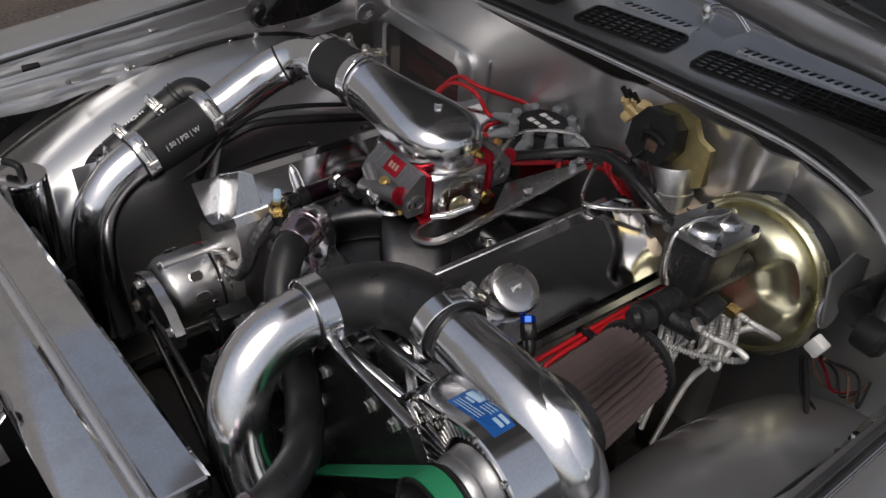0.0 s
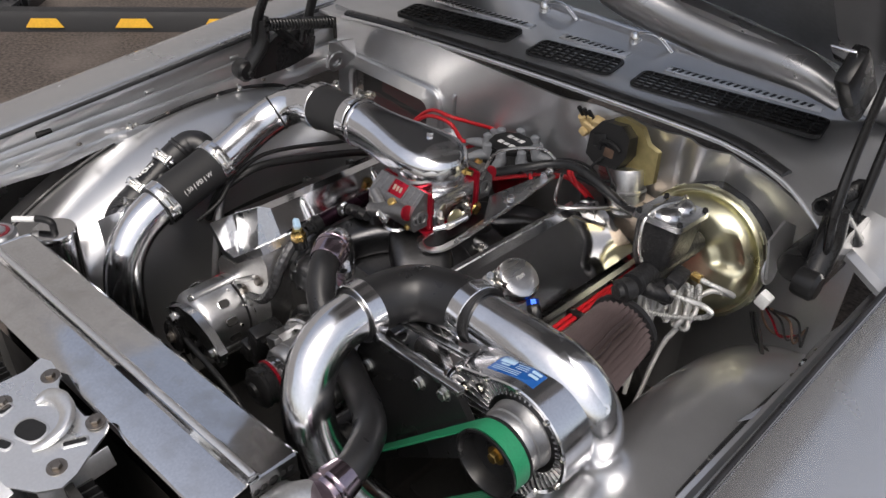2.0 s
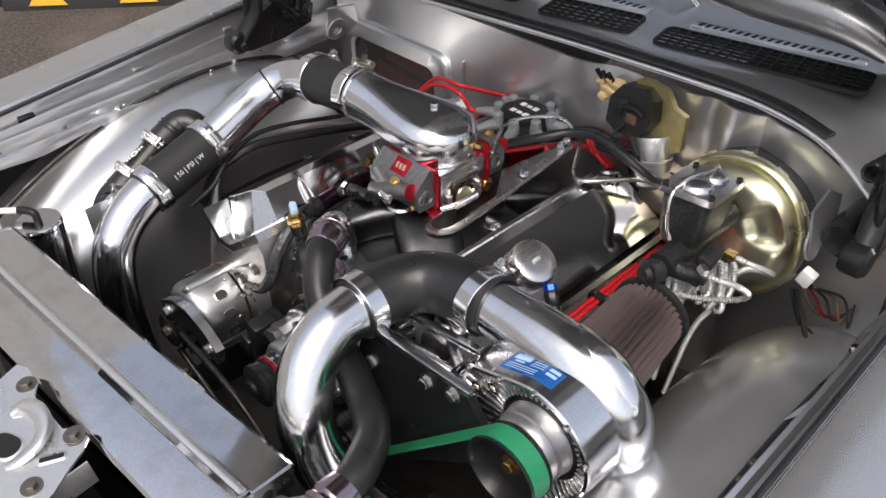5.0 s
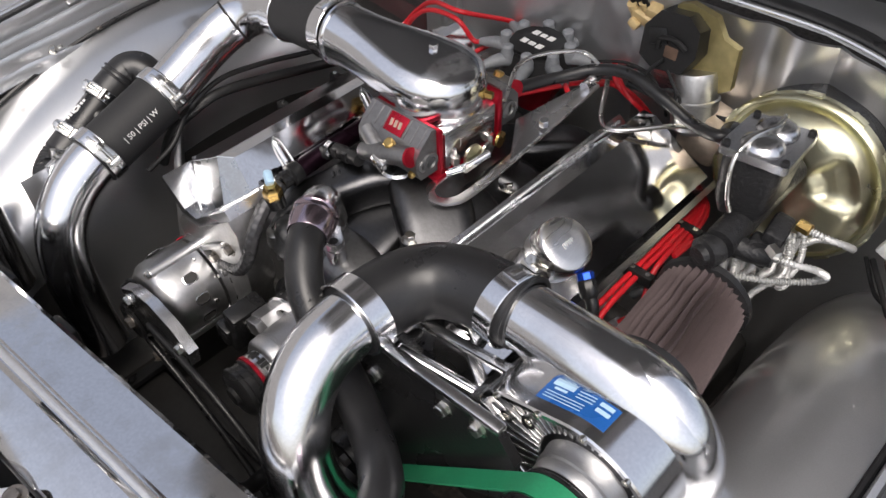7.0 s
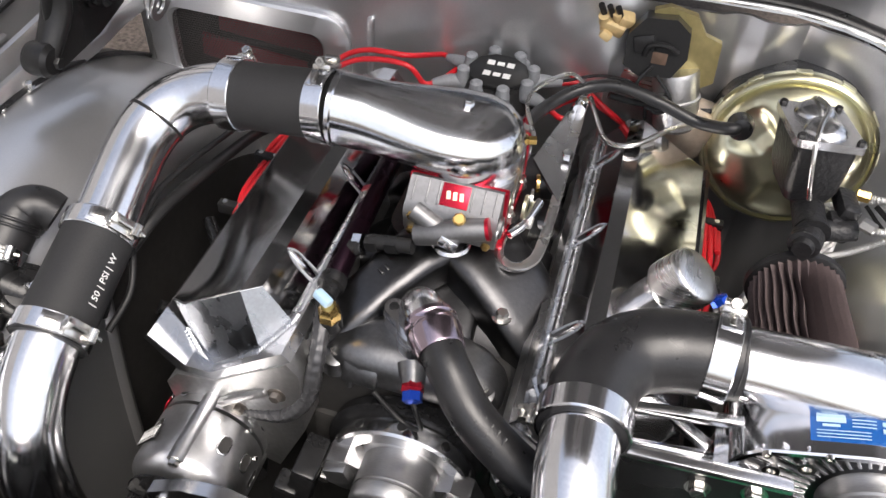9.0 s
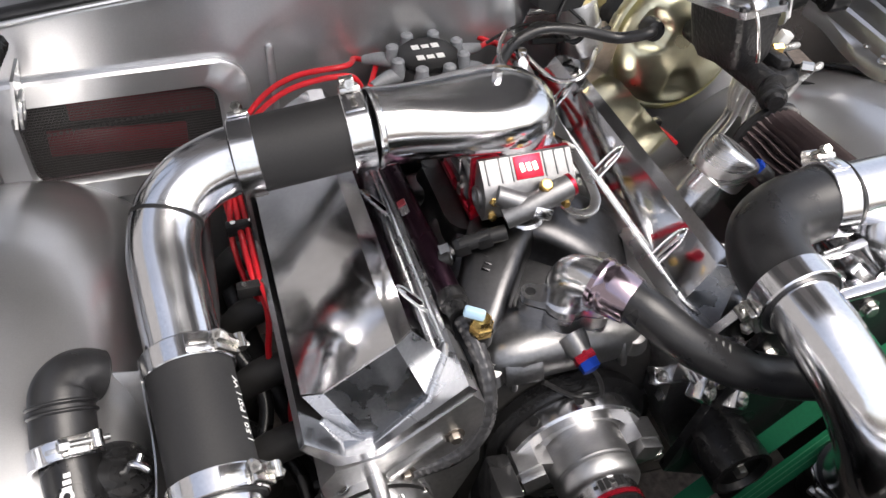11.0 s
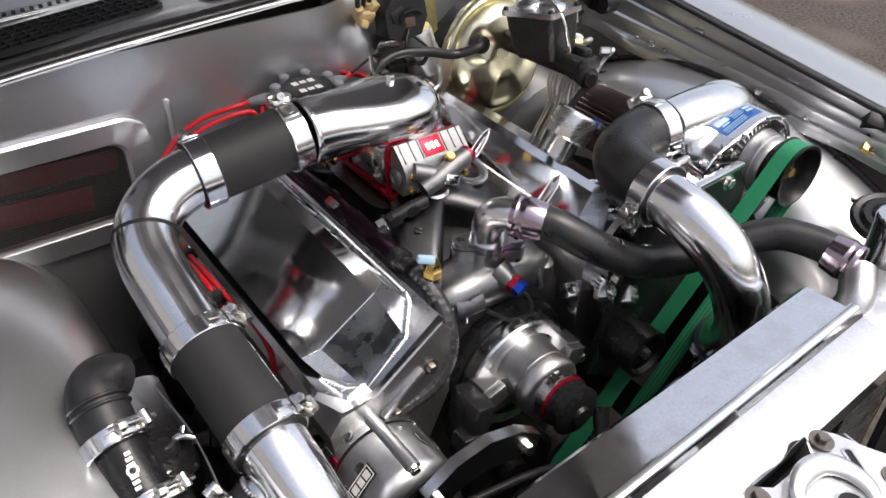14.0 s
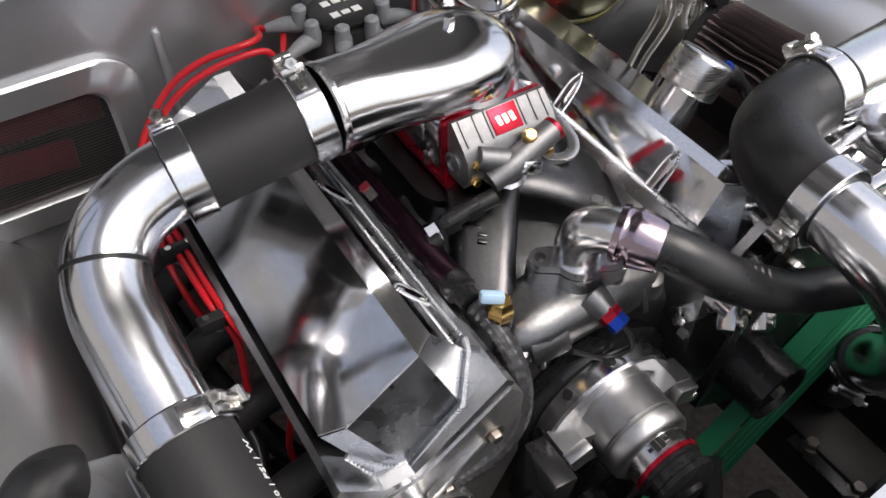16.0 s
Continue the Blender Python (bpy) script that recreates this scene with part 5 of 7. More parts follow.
def gear_outline(grow):
    """The case outline: a large round joined to a smaller one towards the engine."""
    pts = []
    for cx, cz, r in ((SX, SZ, 0.088), (SX - 0.084, SZ + 0.012, 0.050)):
        pts += [(cx + (r + grow) * math.cos(2 * math.pi * k / 72), cz + (r + grow) * math.sin(2 * math.pi * k / 72)) for k in range(72)]
    pts.sort()
    hull = []
    for order in (pts, pts[::-1]):
        half = []
        for p in order:
            while len(half) > 1 and (half[-1][0] - half[-2][0]) * (p[1] - half[-2][1]) - (half[-1][1] - half[-2][1]) * (p[0] - half[-2][0]) <= 1e-12:
                half.pop()
            half.append(p)
        hull += half[:-1]
    # even steps along the outline, so that straight runs carry points too
    h = [Vector(p) for p in hull]
    lens = [0.0]
    for p, q in zip(h, h[1:] + h[:1]):
        lens.append(lens[-1] + (q - p).length)
    xs, zs = [p.x for p in h] + [h[0].x], [p.y for p in h] + [h[0].y]
    at_ = np.linspace(0, lens[-1], 121)[:-1]
    return [(float(a), float(b)) for a, b in zip(np.interp(at_, lens, xs), np.interp(at_, lens, zs))]


one = B()
loft(one, [[(x, y, z) for x, z in gear_outline(g)] for g, y in ((-0.006, -0.095), (0.0, -0.100), (0.0, -0.148), (-0.0015, -0.1485), (-0.0015, -0.150), (0.0, -0.1505), (0.0, -0.210), (-0.002, -0.212), (-0.007, -0.212), (-0.008, -0.211), (-0.008, -0.205))])
part("gear_case", one, CHROME, sc, "polished gear case with a raised rim")
rim = gear_outline(-0.0085)
# Dark plate over the bright case face paints the shade between ribs.
part("recess", prism(B(), rim, 0.002, frame_of((0, -0.2045, 0), (0, -1, 0), (1, 0, 0)), 0), CASTDARK, sc, "dark plate painting the shade between the ribs")
nose_c = Vector((SX + 0.007, 0, SZ + 0.010))
for k in range(46):
    a = radians(360 * k / 46 + 3)
    w = Vector((math.cos(a), 0, math.sin(a)))
    reach = max((Vector((x, 0, z)) - nose_c).dot(w) for x, z in rim if (Vector((x, 0, z)) - nose_c).normalized().dot(w) > 0.985)
    if reach > 0.068:
        m = frame_of(nose_c + w * (0.060 + reach) / 2 + Vector((0, -0.2065, 0)), (0, -1, 0), w)
        part("rib", block(B(), m, (reach - 0.060, 0.0036, 0.005), 0.0008), MACHINED, sc)
part("nose", lathe(B(), nose_c + Vector((0, -0.204, 0)), ax, [(0.052, 0), (0.0515, 0.006), (0.050, 0.008), (0.0495, 0.022), (0.047, 0.024), (0.0465, 0.034), (0.045, 0.036), (0.041, 0.036), (0, 0.036)], 64), TURNED, sc, "machined stepped nose")
part("seal", lathe(B(), nose_c + Vector((0, -0.244, 0)), ax, [(0.044, -0.006), (0.044, 0.004), (0.040, 0.006), (0, 0.008)], 40), BLACK, sc, "black shaft seal")
rim = gear_outline(-0.0036)
for k in range(0, 120, 11):
    x, z = rim[k]
    part("cap_screw", lathe(B(), (x, -0.2115, z), ax, [(0.0042, 0), (0.0042, 0.004), (0.0022, 0.004), (0.0022, 0.002), (0, 0.002)], 14), STEEL, sc)
for x, z in ((SX - 0.066, SZ + 0.044), (SX - 0.094, SZ + 0.026)):
    part("case_bolt", lathe(B(), (x, -0.2045, z), ax, [(0.0085, 0), (0.0085, 0.008), (0.0045, 0.008), (0.0045, 0.004), (0, 0.004)], 20), STEEL, sc)
for a, y in ((74, -0.128), (36, -0.128), (2, -0.130), (-34, -0.132), (-60, -0.135)):
    a = radians(a)
    c = Vector((SX + 0.094 * math.cos(a), y, SZ + 0.094 * math.sin(a)))
    part("band_screw", lathe(B(), c, (math.cos(a), -0.6, math.sin(a)), [(0.008, 0), (0.008, 0.008), (0.0045, 0.008), (0.0045, 0.004), (0, 0.004)], 18), CHROME, sc)
for x, y, z in ((0.402, -0.152, 0.890), (0.378, -0.150, 0.872), (0.428, -0.150, 0.903)):
    part("clamp_lug", lathe(B(), (x, y, z), (-0.4, -0.8, 0.5), [(0.010, 0), (0.010, 0.012), (0.008, 0.014), (0.0045, 0.014), (0.0045, 0.009), (0, 0.009)], 20), CHROME, sc, "small clamp lug with a socket screw")
one = B()
prism(one, [(-0.02, -0.016), (0.02, -0.016), (0.024, 0.012), (0.0, 0.022), (-0.024, 0.012)], 0.05, frame_of((SX - 0.122, -0.165, SZ + 0.002), ax, (1, 0, 0)), 0.005, 3)
part("mounting_ear", one, CHROME, sc, "rounded mounting ear")
one = B()
prism(one, [(-0.02, -0.014), (0.02, -0.014), (0.02, 0.014), (-0.02, 0.014)], 0.04, frame_of((SX + 0.035, -0.19, SZ - 0.088), ax, (1, 0, 0.6)), 0.008, 3)
part("mounting_ear", one, CHROME, sc, "rounded mounting ear")
# blue label bent over the top of the case
top = sorted((p for p in gear_outline(0.0004) if 0.416 < p[0] < 0.500 and p[1] > SZ + 0.04), key=lambda p: p[0])
one = B()
grid(one, [[(x, y, z) for x, z in top] for y in (-0.166, -0.196)], 0.0008)
lab = part("label", one, BLUE, sc, "blue maker's label with pale bars")


def label_bar(u0, u1, y, w):
    n = len(top) - 1
    row = [top[round(n * (u0 + (u1 - u0) * k / 5))] for k in range(6)]
    one = B()
    grid(one, [[(x, y + e * w / 2, z + 0.0012) for x, z in row] for e in (-1, 1)], 0.0003)
    part("label_bar", one, PALEBLUE, lab)


label_bar(0.05, 0.36, -0.1715, 0.006)
label_bar(0.12, 0.30, -0.178, 0.003)
for k in range(3):
    label_bar(0.45, 0.66, -0.170 - 0.004 * k, 0.0012)
    label_bar(0.06, 0.62, -0.184 - 0.0038 * k, 0.0011)
for k in range(2):
    label_bar(0.76, 0.92, -0.172 - 0.008 * k, 0.005)
PX, PZ = SX + 0.012, SZ + 0.013
pl = part("pulley", lathe(B(), (PX, -0.246, PZ), ax, [(0.02, 0), (0.049, 0.0), (0.0515, 0.002), (0.0515, 0.004), (0.048, 0.006), (0.047, 0.032), (0.0515, 0.035), (0.0515, 0.038), (0.0475, 0.038), (0.0455, 0.034), (0.042, 0.014), (0.022, 0.011), (0.018, 0.016), (0, 0.016)], 56), BLACK, sc, "black cupped pulley")
part("pulley_bolt", hexagon(B(), (PX, -0.262, PZ), ax, 0.0085, 0.009, 0.014), BRASS, pl, "brass pulley bolt")

# the drive belt round both pulleys
P1, P2, R1, R2 = Vector((PX, 0, PZ)), Vector((0.115, 0, 0.42)), 0.0500, 0.06
d = P2 - P1
ang = math.atan2(d.z, d.x)
off = math.acos((R1 - R2) / d.length)
loop = [P1 + R1 * Vector((math.cos(a), 0, math.sin(a))) for a in np.linspace(ang + off, ang - off + 2 * math.pi, 24)]
loop += [P2 + R2 * Vector((math.cos(a), 0, math.sin(a))) for a in np.linspace(ang - off, ang + off, 24)]
belt = thing("drive_belt", P2, "wide green cogged drive belt from crank to supercharger", "drive belt")
one = B()
n = len(loop)
vin = []
for i, c in enumerate(loop):
    way = (loop[(i + 1) % n] - loop[i - 1]).normalized()
    nrm = Vector((way.z, 0, -way.x))
    vin.append([c + Vector((0, -0.252, 0)), c + Vector((0, -0.278, 0)), c + nrm * -0.003 + Vector((0, -0.278, 0)), c + nrm * -0.003 + Vector((0, -0.252, 0))])
loft(one, vin, closed=True)
part("band", one, GREEN, belt)
for off in (-0.259, -0.265, -0.271):
    one = B()
    rings = []
    for i, c in enumerate(loop):
        way = (loop[(i + 1) % n] - loop[i - 1]).normalized()
        nrm = Vector((way.z, 0, -way.x)) * -0.0034
        rings.append([c + nrm + Vector((0, off + 0.0006, 0)), c + nrm + Vector((0, off - 0.0006, 0)), c + nrm * 0.8 + Vector((0, off - 0.0006, 0)), c + nrm * 0.8 + Vector((0, off + 0.0006, 0))])
    loft(one, rings, closed=True)
    part("printed_stripe", one, PALEGREEN, belt, "pale printed stripe")
crank = thing("crank_pulley", (0.115, -0.26, 0.42), "black crank pulley under the engine front", "pulley")
part("wheel", lathe(B(), (0.115, -0.245, 0.42), ax, [(0.03, 0), (0.063, 0), (0.063, 0.003), (0.058, 0.005), (0.058, 0.034), (0.063, 0.037), (0.05, 0.037), (0.04, 0.03), (0, 0.03)], 48), BLACK, crank)

# support plates from engine to supercharger
sp = thing("supercharger_bracket", (0.3, -0.22, 0.8), "machined aluminium supercharger bracket with spacer rods", "bracket")
one = B()
prism(one, [(0.13, 0.60), (0.19, 0.82), (0.215, 0.865), (0.26, 0.868), (0.40, 0.880), (0.43, 0.84), (0.42, 0.76), (0.30, 0.66), (0.20, 0.56)], 0.012, frame_of((0, -0.228, 0), (0, -1, 0), (1, 0, 0)), 0.002)
part("front_plate", one, BLACK, sp, "black main plate")
part("plate_edge", block(B(), frame_of((0.31, -0.236, 0.874), (-0.07, 0, 1), (1, 0, 0.07)), (0.20, 0.014, 0.010), 0.002), MACHINED, sp, "bright machined edge")
one = B()
tube(one, [(0.243, -0.222, 0.852), (0.345, -0.194, 0.83)], 0.010, 14, 1)
part("strut", one, CHROME, sp)
part("rear_rail", block(B(), frame_of((0.318, -0.176, 0.872), (-0.05, 0, 1), (1, 0.10, 0.05)), (0.21, 0.012, 0.010), 0.002), MACHINED, sp, "bright machined rail")
part("cross_rail", block(B(), frame_of((0.275, -0.150, 0.846), (0.1, 0, 1), (1, -0.55, 0.10)), (0.15, 0.014, 0.010), 0.002), MACHINED, sp, "bright machined rail")
tens = thing("belt_tensioner", (0.262, -0.15, 0.80), "polished ribbed belt tensioner behind the bracket plate", "tensioner")
part("ribbed_barrel", lathe(B(), (0.262, -0.125, 0.815), (0.3, -0.8, 0.3), [(0.0, 0), (0.026, 0.0)] + [(0.026 - 0.0035 * (k % 2), 0.004 + 0.003 * k) for k in range(16)] + [(0.026, 0.054), (0.018, 0.056), (0, 0.056)], 32), MACHINED, tens)
part("arm", block(B(), frame_of((0.245, -0.155, 0.775), (0, -1, 0.2), (0.5, 0, 1)), (0.09, 0.024, 0.014), 0.004), CAST, tens)
one = B()
prism(one, [(0.12, 0.70), (0.16, 0.80), (0.20, 0.84), (0.25, 0.83), (0.24, 0.76), (0.20, 0.69)], 0.012, frame_of((0, -0.19, 0), (0, -1, 0), (1, 0, 0)), 0.003)
part("rear_plate", one, MACHINED, sp, "machined idler plate")
for at_, w, x_, size in (((0.165, -0.215, 0.765), (0.4, -0.8, 0.45), (1, 0.1, 0.9), (0.085, 0.026, 0.022)), ((0.205, -0.225, 0.742), (0.5, -0.8, 0.4), (0.8, 0.1, 1), (0.07, 0.030, 0.018)), ((0.128, -0.195, 0.742), (0.1, -0.7, 0.7), (1, 0, -0.2), (0.05, 0.022, 0.018))):
    arm = part("idler_arm", block(B(), frame_of(at_, w, x_), size, 0.003), MACHINED, sp, "machined idler arm")
    m = frame_of(at_, w, x_)
    for e in (-1, 1):
        part("socket_screw", lathe(B(), m @ Vector((e * size[0] * 0.34, 0, size[2] / 2)), w, [(0.0075, 0), (0.0075, 0.005), (0.004, 0.005), (0.004, 0.002), (0, 0.002)], 16), STEEL, arm)
for x, z in ((0.16, 0.775), (0.215, 0.80), (0.20, 0.73), (0.33, 0.845), (0.38, 0.86)):
    bolt((x, -0.240, z), ax, 0.009, 0.008, sp, STEEL, 0.013)
for x, z in ((0.15, 0.76), (0.22, 0.82)):
    part("spacer", lathe(B(), (x, -0.16, z), ax, [(0.013, 0), (0.013, 0.07), (0, 0.07)], 20), CHROME, sp)
idl = thing("idler_pulley", (0.195, -0.268, 0.648), "black smooth idler pulley", "pulley")
part("wheel", lathe(B(), (0.195, -0.240, 0.648), ax, [(0.02, 0), (0.040, 0), (0.040, 0.055), (0.034, 0.056), (0.030, 0.048), (0, 0.048)], 36), BLACK, idl)
bolt((0.195, -0.288, 0.648), ax, 0.009, 0.008, idl, STEEL)

# air filter behind the supercharger
af = thing("air_filter", (0.44, 0.05, 0.75), "pleated brown cone air filter with black rubber ends", "air filter")
f0, f1 = Vector((0.452, -0.03, 0.805)), Vector((0.437, 0.115, 0.812))
fa = (f1 - f0).normalized()
m = frame_of(f0, fa, (1, 0, 0))
one = B()
rings = []
N = 68
for h, r in [(0.14 * k / 14, 0.0625 - 0.006 * k / 14) for k in range(15)]:
    row = []
    for k in range(N):
        a = 2 * math.pi * k / N + 0.020 * math.sin(h * 75 + 0.9 * (k // 2)) + 0.03 * math.exp(-(((h - 0.05) / 0.02) ** 2)) * math.sin(0.35 * k)
        q = r - ((0.004 + 0.014 * min(1, (0.14 - h) / 0.03, h / 0.03 + 0.2)) if k % 2 else 0.0)
        row.append(m @ Vector((q * math.cos(a), q * math.sin(a), h)))
    rings.append(row)
loft(one, rings)
part("pleats", one, PLEAT, af, "brown pleated gauze", 20)
part("end_cap", lathe(B(), f0 + fa * 0.138, fa, [(0.055, 0), (0.0605, 0.002), (0.0615, 0.010), (0.056, 0.016), (0.02, 0.017), (0, 0.017)], 48), RUBBER, af, "black rubber end cap")
part("base", lathe(B(), f0 - fa * 0.022, fa, [(0.045, 0), (0.064, 0.002), (0.065, 0.022), (0.058, 0.026), (0, 0.026)], 48), RUBBER, af)

# ---- cooling: thermostat housing, hose, electric water pump ----
th = thing("thermostat_housing", (0.012, -0.125, 0.82), "polished swivel thermostat housing on the crossover", "thermostat housing")
TB = frame_of((0.008, -0.128, 0.806), (0, -0.08, 1), (0.85, -0.45, 0))
one = B()
ears = [(0.026 * math.cos(q), 0.026 * math.sin(q)) for q in np.linspace(radians(35), radians(145), 8)] + [(-0.040 + 0.013 * math.cos(q), 0.013 * math.sin(q)) for q in np.linspace(radians(100), radians(260), 8)]
ears += [(-x, -y) for x, y in ears]
prism(one, ears, 0.026, TB, 0.003)
part("base_flange", one, MACHINED, th)
part("upper_flange", prism(B(), [(x * 0.97, y * 0.95) for x, y in ears], 0.010, TB @ pose(0, 0, 0.0275), 0.002), MACHINED, th)
one = B()
tube(one, [(0.008, -0.126, 0.84), (0.008, -0.128, 0.862), (0.012, -0.135, 0.880), (0.022, -0.150, 0.889), (0.034, -0.167, 0.889)], 0.024, 28, 7)
part("neck", one, MACHINED, th)
for s in (-1, 1):
    part("bolt_hole", lathe(B(), TB @ Vector((s * 0.040, 0, 0.0376)), (0, -0.08, 1), [(0.006, 0), (0.005, 0.0006), (0, 0.0006)], 18), PLASTIC, th, "dark empty bolt hole")
hd = Vector((0.55, -0.83, -0.05)).normalized()
he = thing("hose_end", (0.034, -0.166, 0.889), "violet anodised hose end on the thermostat neck", "hose end", "violet hose ends")
part("collar", lathe(B(), (0.026, -0.154, 0.889), hd, [(0.022, 0), (0.029, 0.002), (0.030, 0.008), (0.0285, 0.010), (0.0285, 0.016), (0.030, 0.018), (0.030, 0.022), (0.0265, 0.045), (0.0255, 0.047), (0.02, 0.047)], 40), VIOLET, he)
hose = [(0.048, -0.187, 0.889), (0.066, -0.210, 0.882), (0.098, -0.237, 0.858), (0.145, -0.255, 0.828), (0.195, -0.268, 0.806), (0.25, -0.290, 0.806), (0.305, -0.318, 0.826), (0.352, -0.352, 0.842), (0.378, -0.395, 0.842), (0.386, -0.424, 0.838)]
rh = thing("radiator_hose", (0.2, -0.27, 0.8), "black rubber radiator hose from thermostat to radiator", "hose")
part("sleeve", tube(B(), hose, 0.0235, 32, 8), RUBBER, rh)
for k in range(5):
    part("moulded_bar", block(B(), frame_of((0.105 + 0.008 * k, -0.2455 - 0.003 * k, 0.8765 - 0.0045 * k), (-0.1, -0.45, 0.88), (1, -0.3, -0.5)), (0.003, 0.009, 0.0012), 0.0004), RUBBER, rh, "small moulded mark")
he2 = thing("hose_end", (0.38, -0.44, 0.84), "violet anodised hose end on the radiator neck", "hose end", "violet hose ends")
hd2 = Vector((-0.12, 0.98, 0.1)).normalized()
part("collar", lathe(B(), (0.388, -0.458, 0.834), hd2, [(0.022, 0), (0.029, 0.002), (0.030, 0.008), (0.0285, 0.010), (0.0285, 0.016), (0.030, 0.018), (0.0265, 0.042), (0.02, 0.044)], 40), VIOLET, he2)

ts = thing("temperature_sensor", (-0.095, -0.143, 0.82), "brass temperature sensor with pale blue plug", "sensor")
part("thread", lathe(B(), (-0.096, -0.140, 0.815), (0, -0.08, 1), [(0.014, 0), (0.014, 0.018), (0, 0.018)], 20), BLACK, ts)
part("hex_body", lathe(B(), (-0.096, -0.142, 0.832), (0, -0.08, 1), [(0.014, 0), (0.014, 0.012), (0.012, 0.014), (0.010, 0.022), (0, 0.022)], 6), BRASS, ts)
part("plug", block(B(), frame_of((-0.104, -0.139, 0.859), (0.3, 0.2, 1), (0.9, -0.4, 0)), (0.024, 0.012, 0.011), 0.003), PALEBLUE, ts, "pale blue plastic plug")

an = thing("hose_fitting", (0.018, -0.176, 0.788), "red and blue anodised hose fitting", "fitting")
d = Vector((0.25, -0.9, -0.35)).normalized()
part("mounting_boss", lathe(B(), (0.012, -0.158, 0.797), d, [(0.020, -0.006), (0.017, 0.006), (0.013, 0.018), (0, 0.018)], 24), CROSS, an, "cast boss")
part("red_nut", lathe(B(), (0.016, -0.172, 0.793), d, [(0.012, 0), (0.0135, 0.004), (0.0135, 0.012), (0, 0.013)], 6), REDANO, an, "red nut")
part("blue_nut", lathe(B(), Vector((0.016, -0.172, 0.793)) + d * 0.012, d, [(0.012, 0), (0.012, 0.011), (0.007, 0.013), (0, 0.014)], 6), BLUEANO, an, "blue nut")
part("wire", tube(B(), [Vector((0.016, -0.172, 0.793)) + d * 0.022, (0.03, -0.20, 0.772), (0.035, -0.20, 0.745), (0.01, -0.19, 0.735), (-0.03, -0.18, 0.765)], 0.003, 8, 6), PLASTIC, an)

wp = thing("water_pump", (0.015, -0.22, 0.58), "polished electric water pump with a black motor", "water pump")
part("backing", lathe(B(), (0.015, -0.165, 0.645), ax, [(0.104, 0), (0.106, 0.015), (0.096, 0.02), (0, 0.02)], 48), BLACK, wp, "black timing cover")
part("flange_ring", ring(B(), (0.015, -0.185, 0.643), ax, 0.072, 0.092, 0.026, 64, 0.003), MACHINED, wp, "polished ring")
for k in range(10):
    a = radians(36 * k + 20)
    part("ring_screw", lathe(B(), (0.015 + 0.0915 * math.cos(a), -0.197, 0.643 + 0.0915 * math.sin(a)), (math.cos(a), 0, math.sin(a)), [(0.0062, 0), (0.0062, 0.0016), (0.003, 0.0018), (0, 0.0012)], 10), PLASTIC, wp)
part("dark_groove", lathe(B(), (0.015, -0.19, 0.643), ax, [(0.072, 0), (0.070, 0.014), (0, 0.014)], 48), DARKFILL, wp)
part("body", lathe(B(), (0.018, -0.200, 0.662), ax, [(0.058, 0), (0.056, 0.006), (0.051, 0.012), (0.050, 0.052), (0.0485, 0.0535), (0.0485, 0.056), (0.050, 0.0575), (0.049, 0.072), (0.045, 0.077), (0.040, 0.079), (0, 0.079)], 56), TURNED, wp, "polished motor body")
part("printed_band", lathe(B(), (0.018, -0.277, 0.662), ax, [(0.0388, 0), (0.0388, 0.019), (0, 0.019)], 48), MACHINED, wp)
one = B()
for k in range(7):
    a = radians(60 + 10 * k)
    block(one, frame_of((0.018 + 0.0391 * math.cos(a), -0.286, 0.662 + 0.0391 * math.sin(a)), (math.cos(a), 0, math.sin(a)), (0, -1, 0)), (0.013 if k % 3 else 0.004, 0.0055, 0.001))
part("print_bars", one, PLASTIC, wp, "black printed bars")
part("red_ring", lathe(B(), (0.018, -0.295, 0.662), ax, [(0.037, 0), (0.0398, 0.001), (0.0398, 0.006), (0.037, 0.007), (0, 0.007)], 48), REDANO, wp, "red ring")
part("motor_cap", lathe(B(), (0.018, -0.302, 0.662), ax, [(0.0385, 0), (0.0385, 0.004), (0.036, 0.006), (0.036, 0.016), (0.0385, 0.018), (0.0385, 0.024), (0.030, 0.030), (0.016, 0.031), (0.013, 0.036), (0, 0.037)], 40), BLACK, wp, "black motor cap")
for s in (-1, 1):
    one = B()
    prism(one, [(s * 0.03, -0.030), (s * 0.044, 0.022), (s * 0.066, 0.030), (s * 0.090, 0.022), (s * 0.104, -0.010), (s * 0.096, -0.026), (s * 0.07, -0.034)][:: 1 if s > 0 else -1], 0.030, frame_of((0.018, -0.205, 0.657), ax, (1, 0, 0)), 0.004, 2)
    arm = part("arm", one, TURNED, wp, "machined mounting arm")
    part("arm_step", box(B(), (0.018 + s * 0.072, -0.240, 0.668), (0.030, 0.016, 0.026), (0, s * 20, 0), 0.002), TURNED, arm)
    part("arm_bolt", hexagon(B(), (0.018 + s * 0.090, -0.236, 0.650), ax, 0.008, 0.01, 0.011), STEEL, arm)
part("motor_bracket", box(B(), (-0.098, -0.235, 0.640), (0.030, 0.060, 0.085), (0, 12, 0), 0.004), BLACK, wp, "black bracket block beside the pump")
part("bracket_step", box(B(), (-0.118, -0.255, 0.622), (0.030, 0.030, 0.040), (0, 12, 0), 0.004), BLACK, wp)

# ---- alternator ----
al = thing("alternator", (-0.236, -0.25, 0.55), "satin slotted alternator with a framed plate and red strip", "alternator")
AC = Vector((-0.236, 0, 0.630))


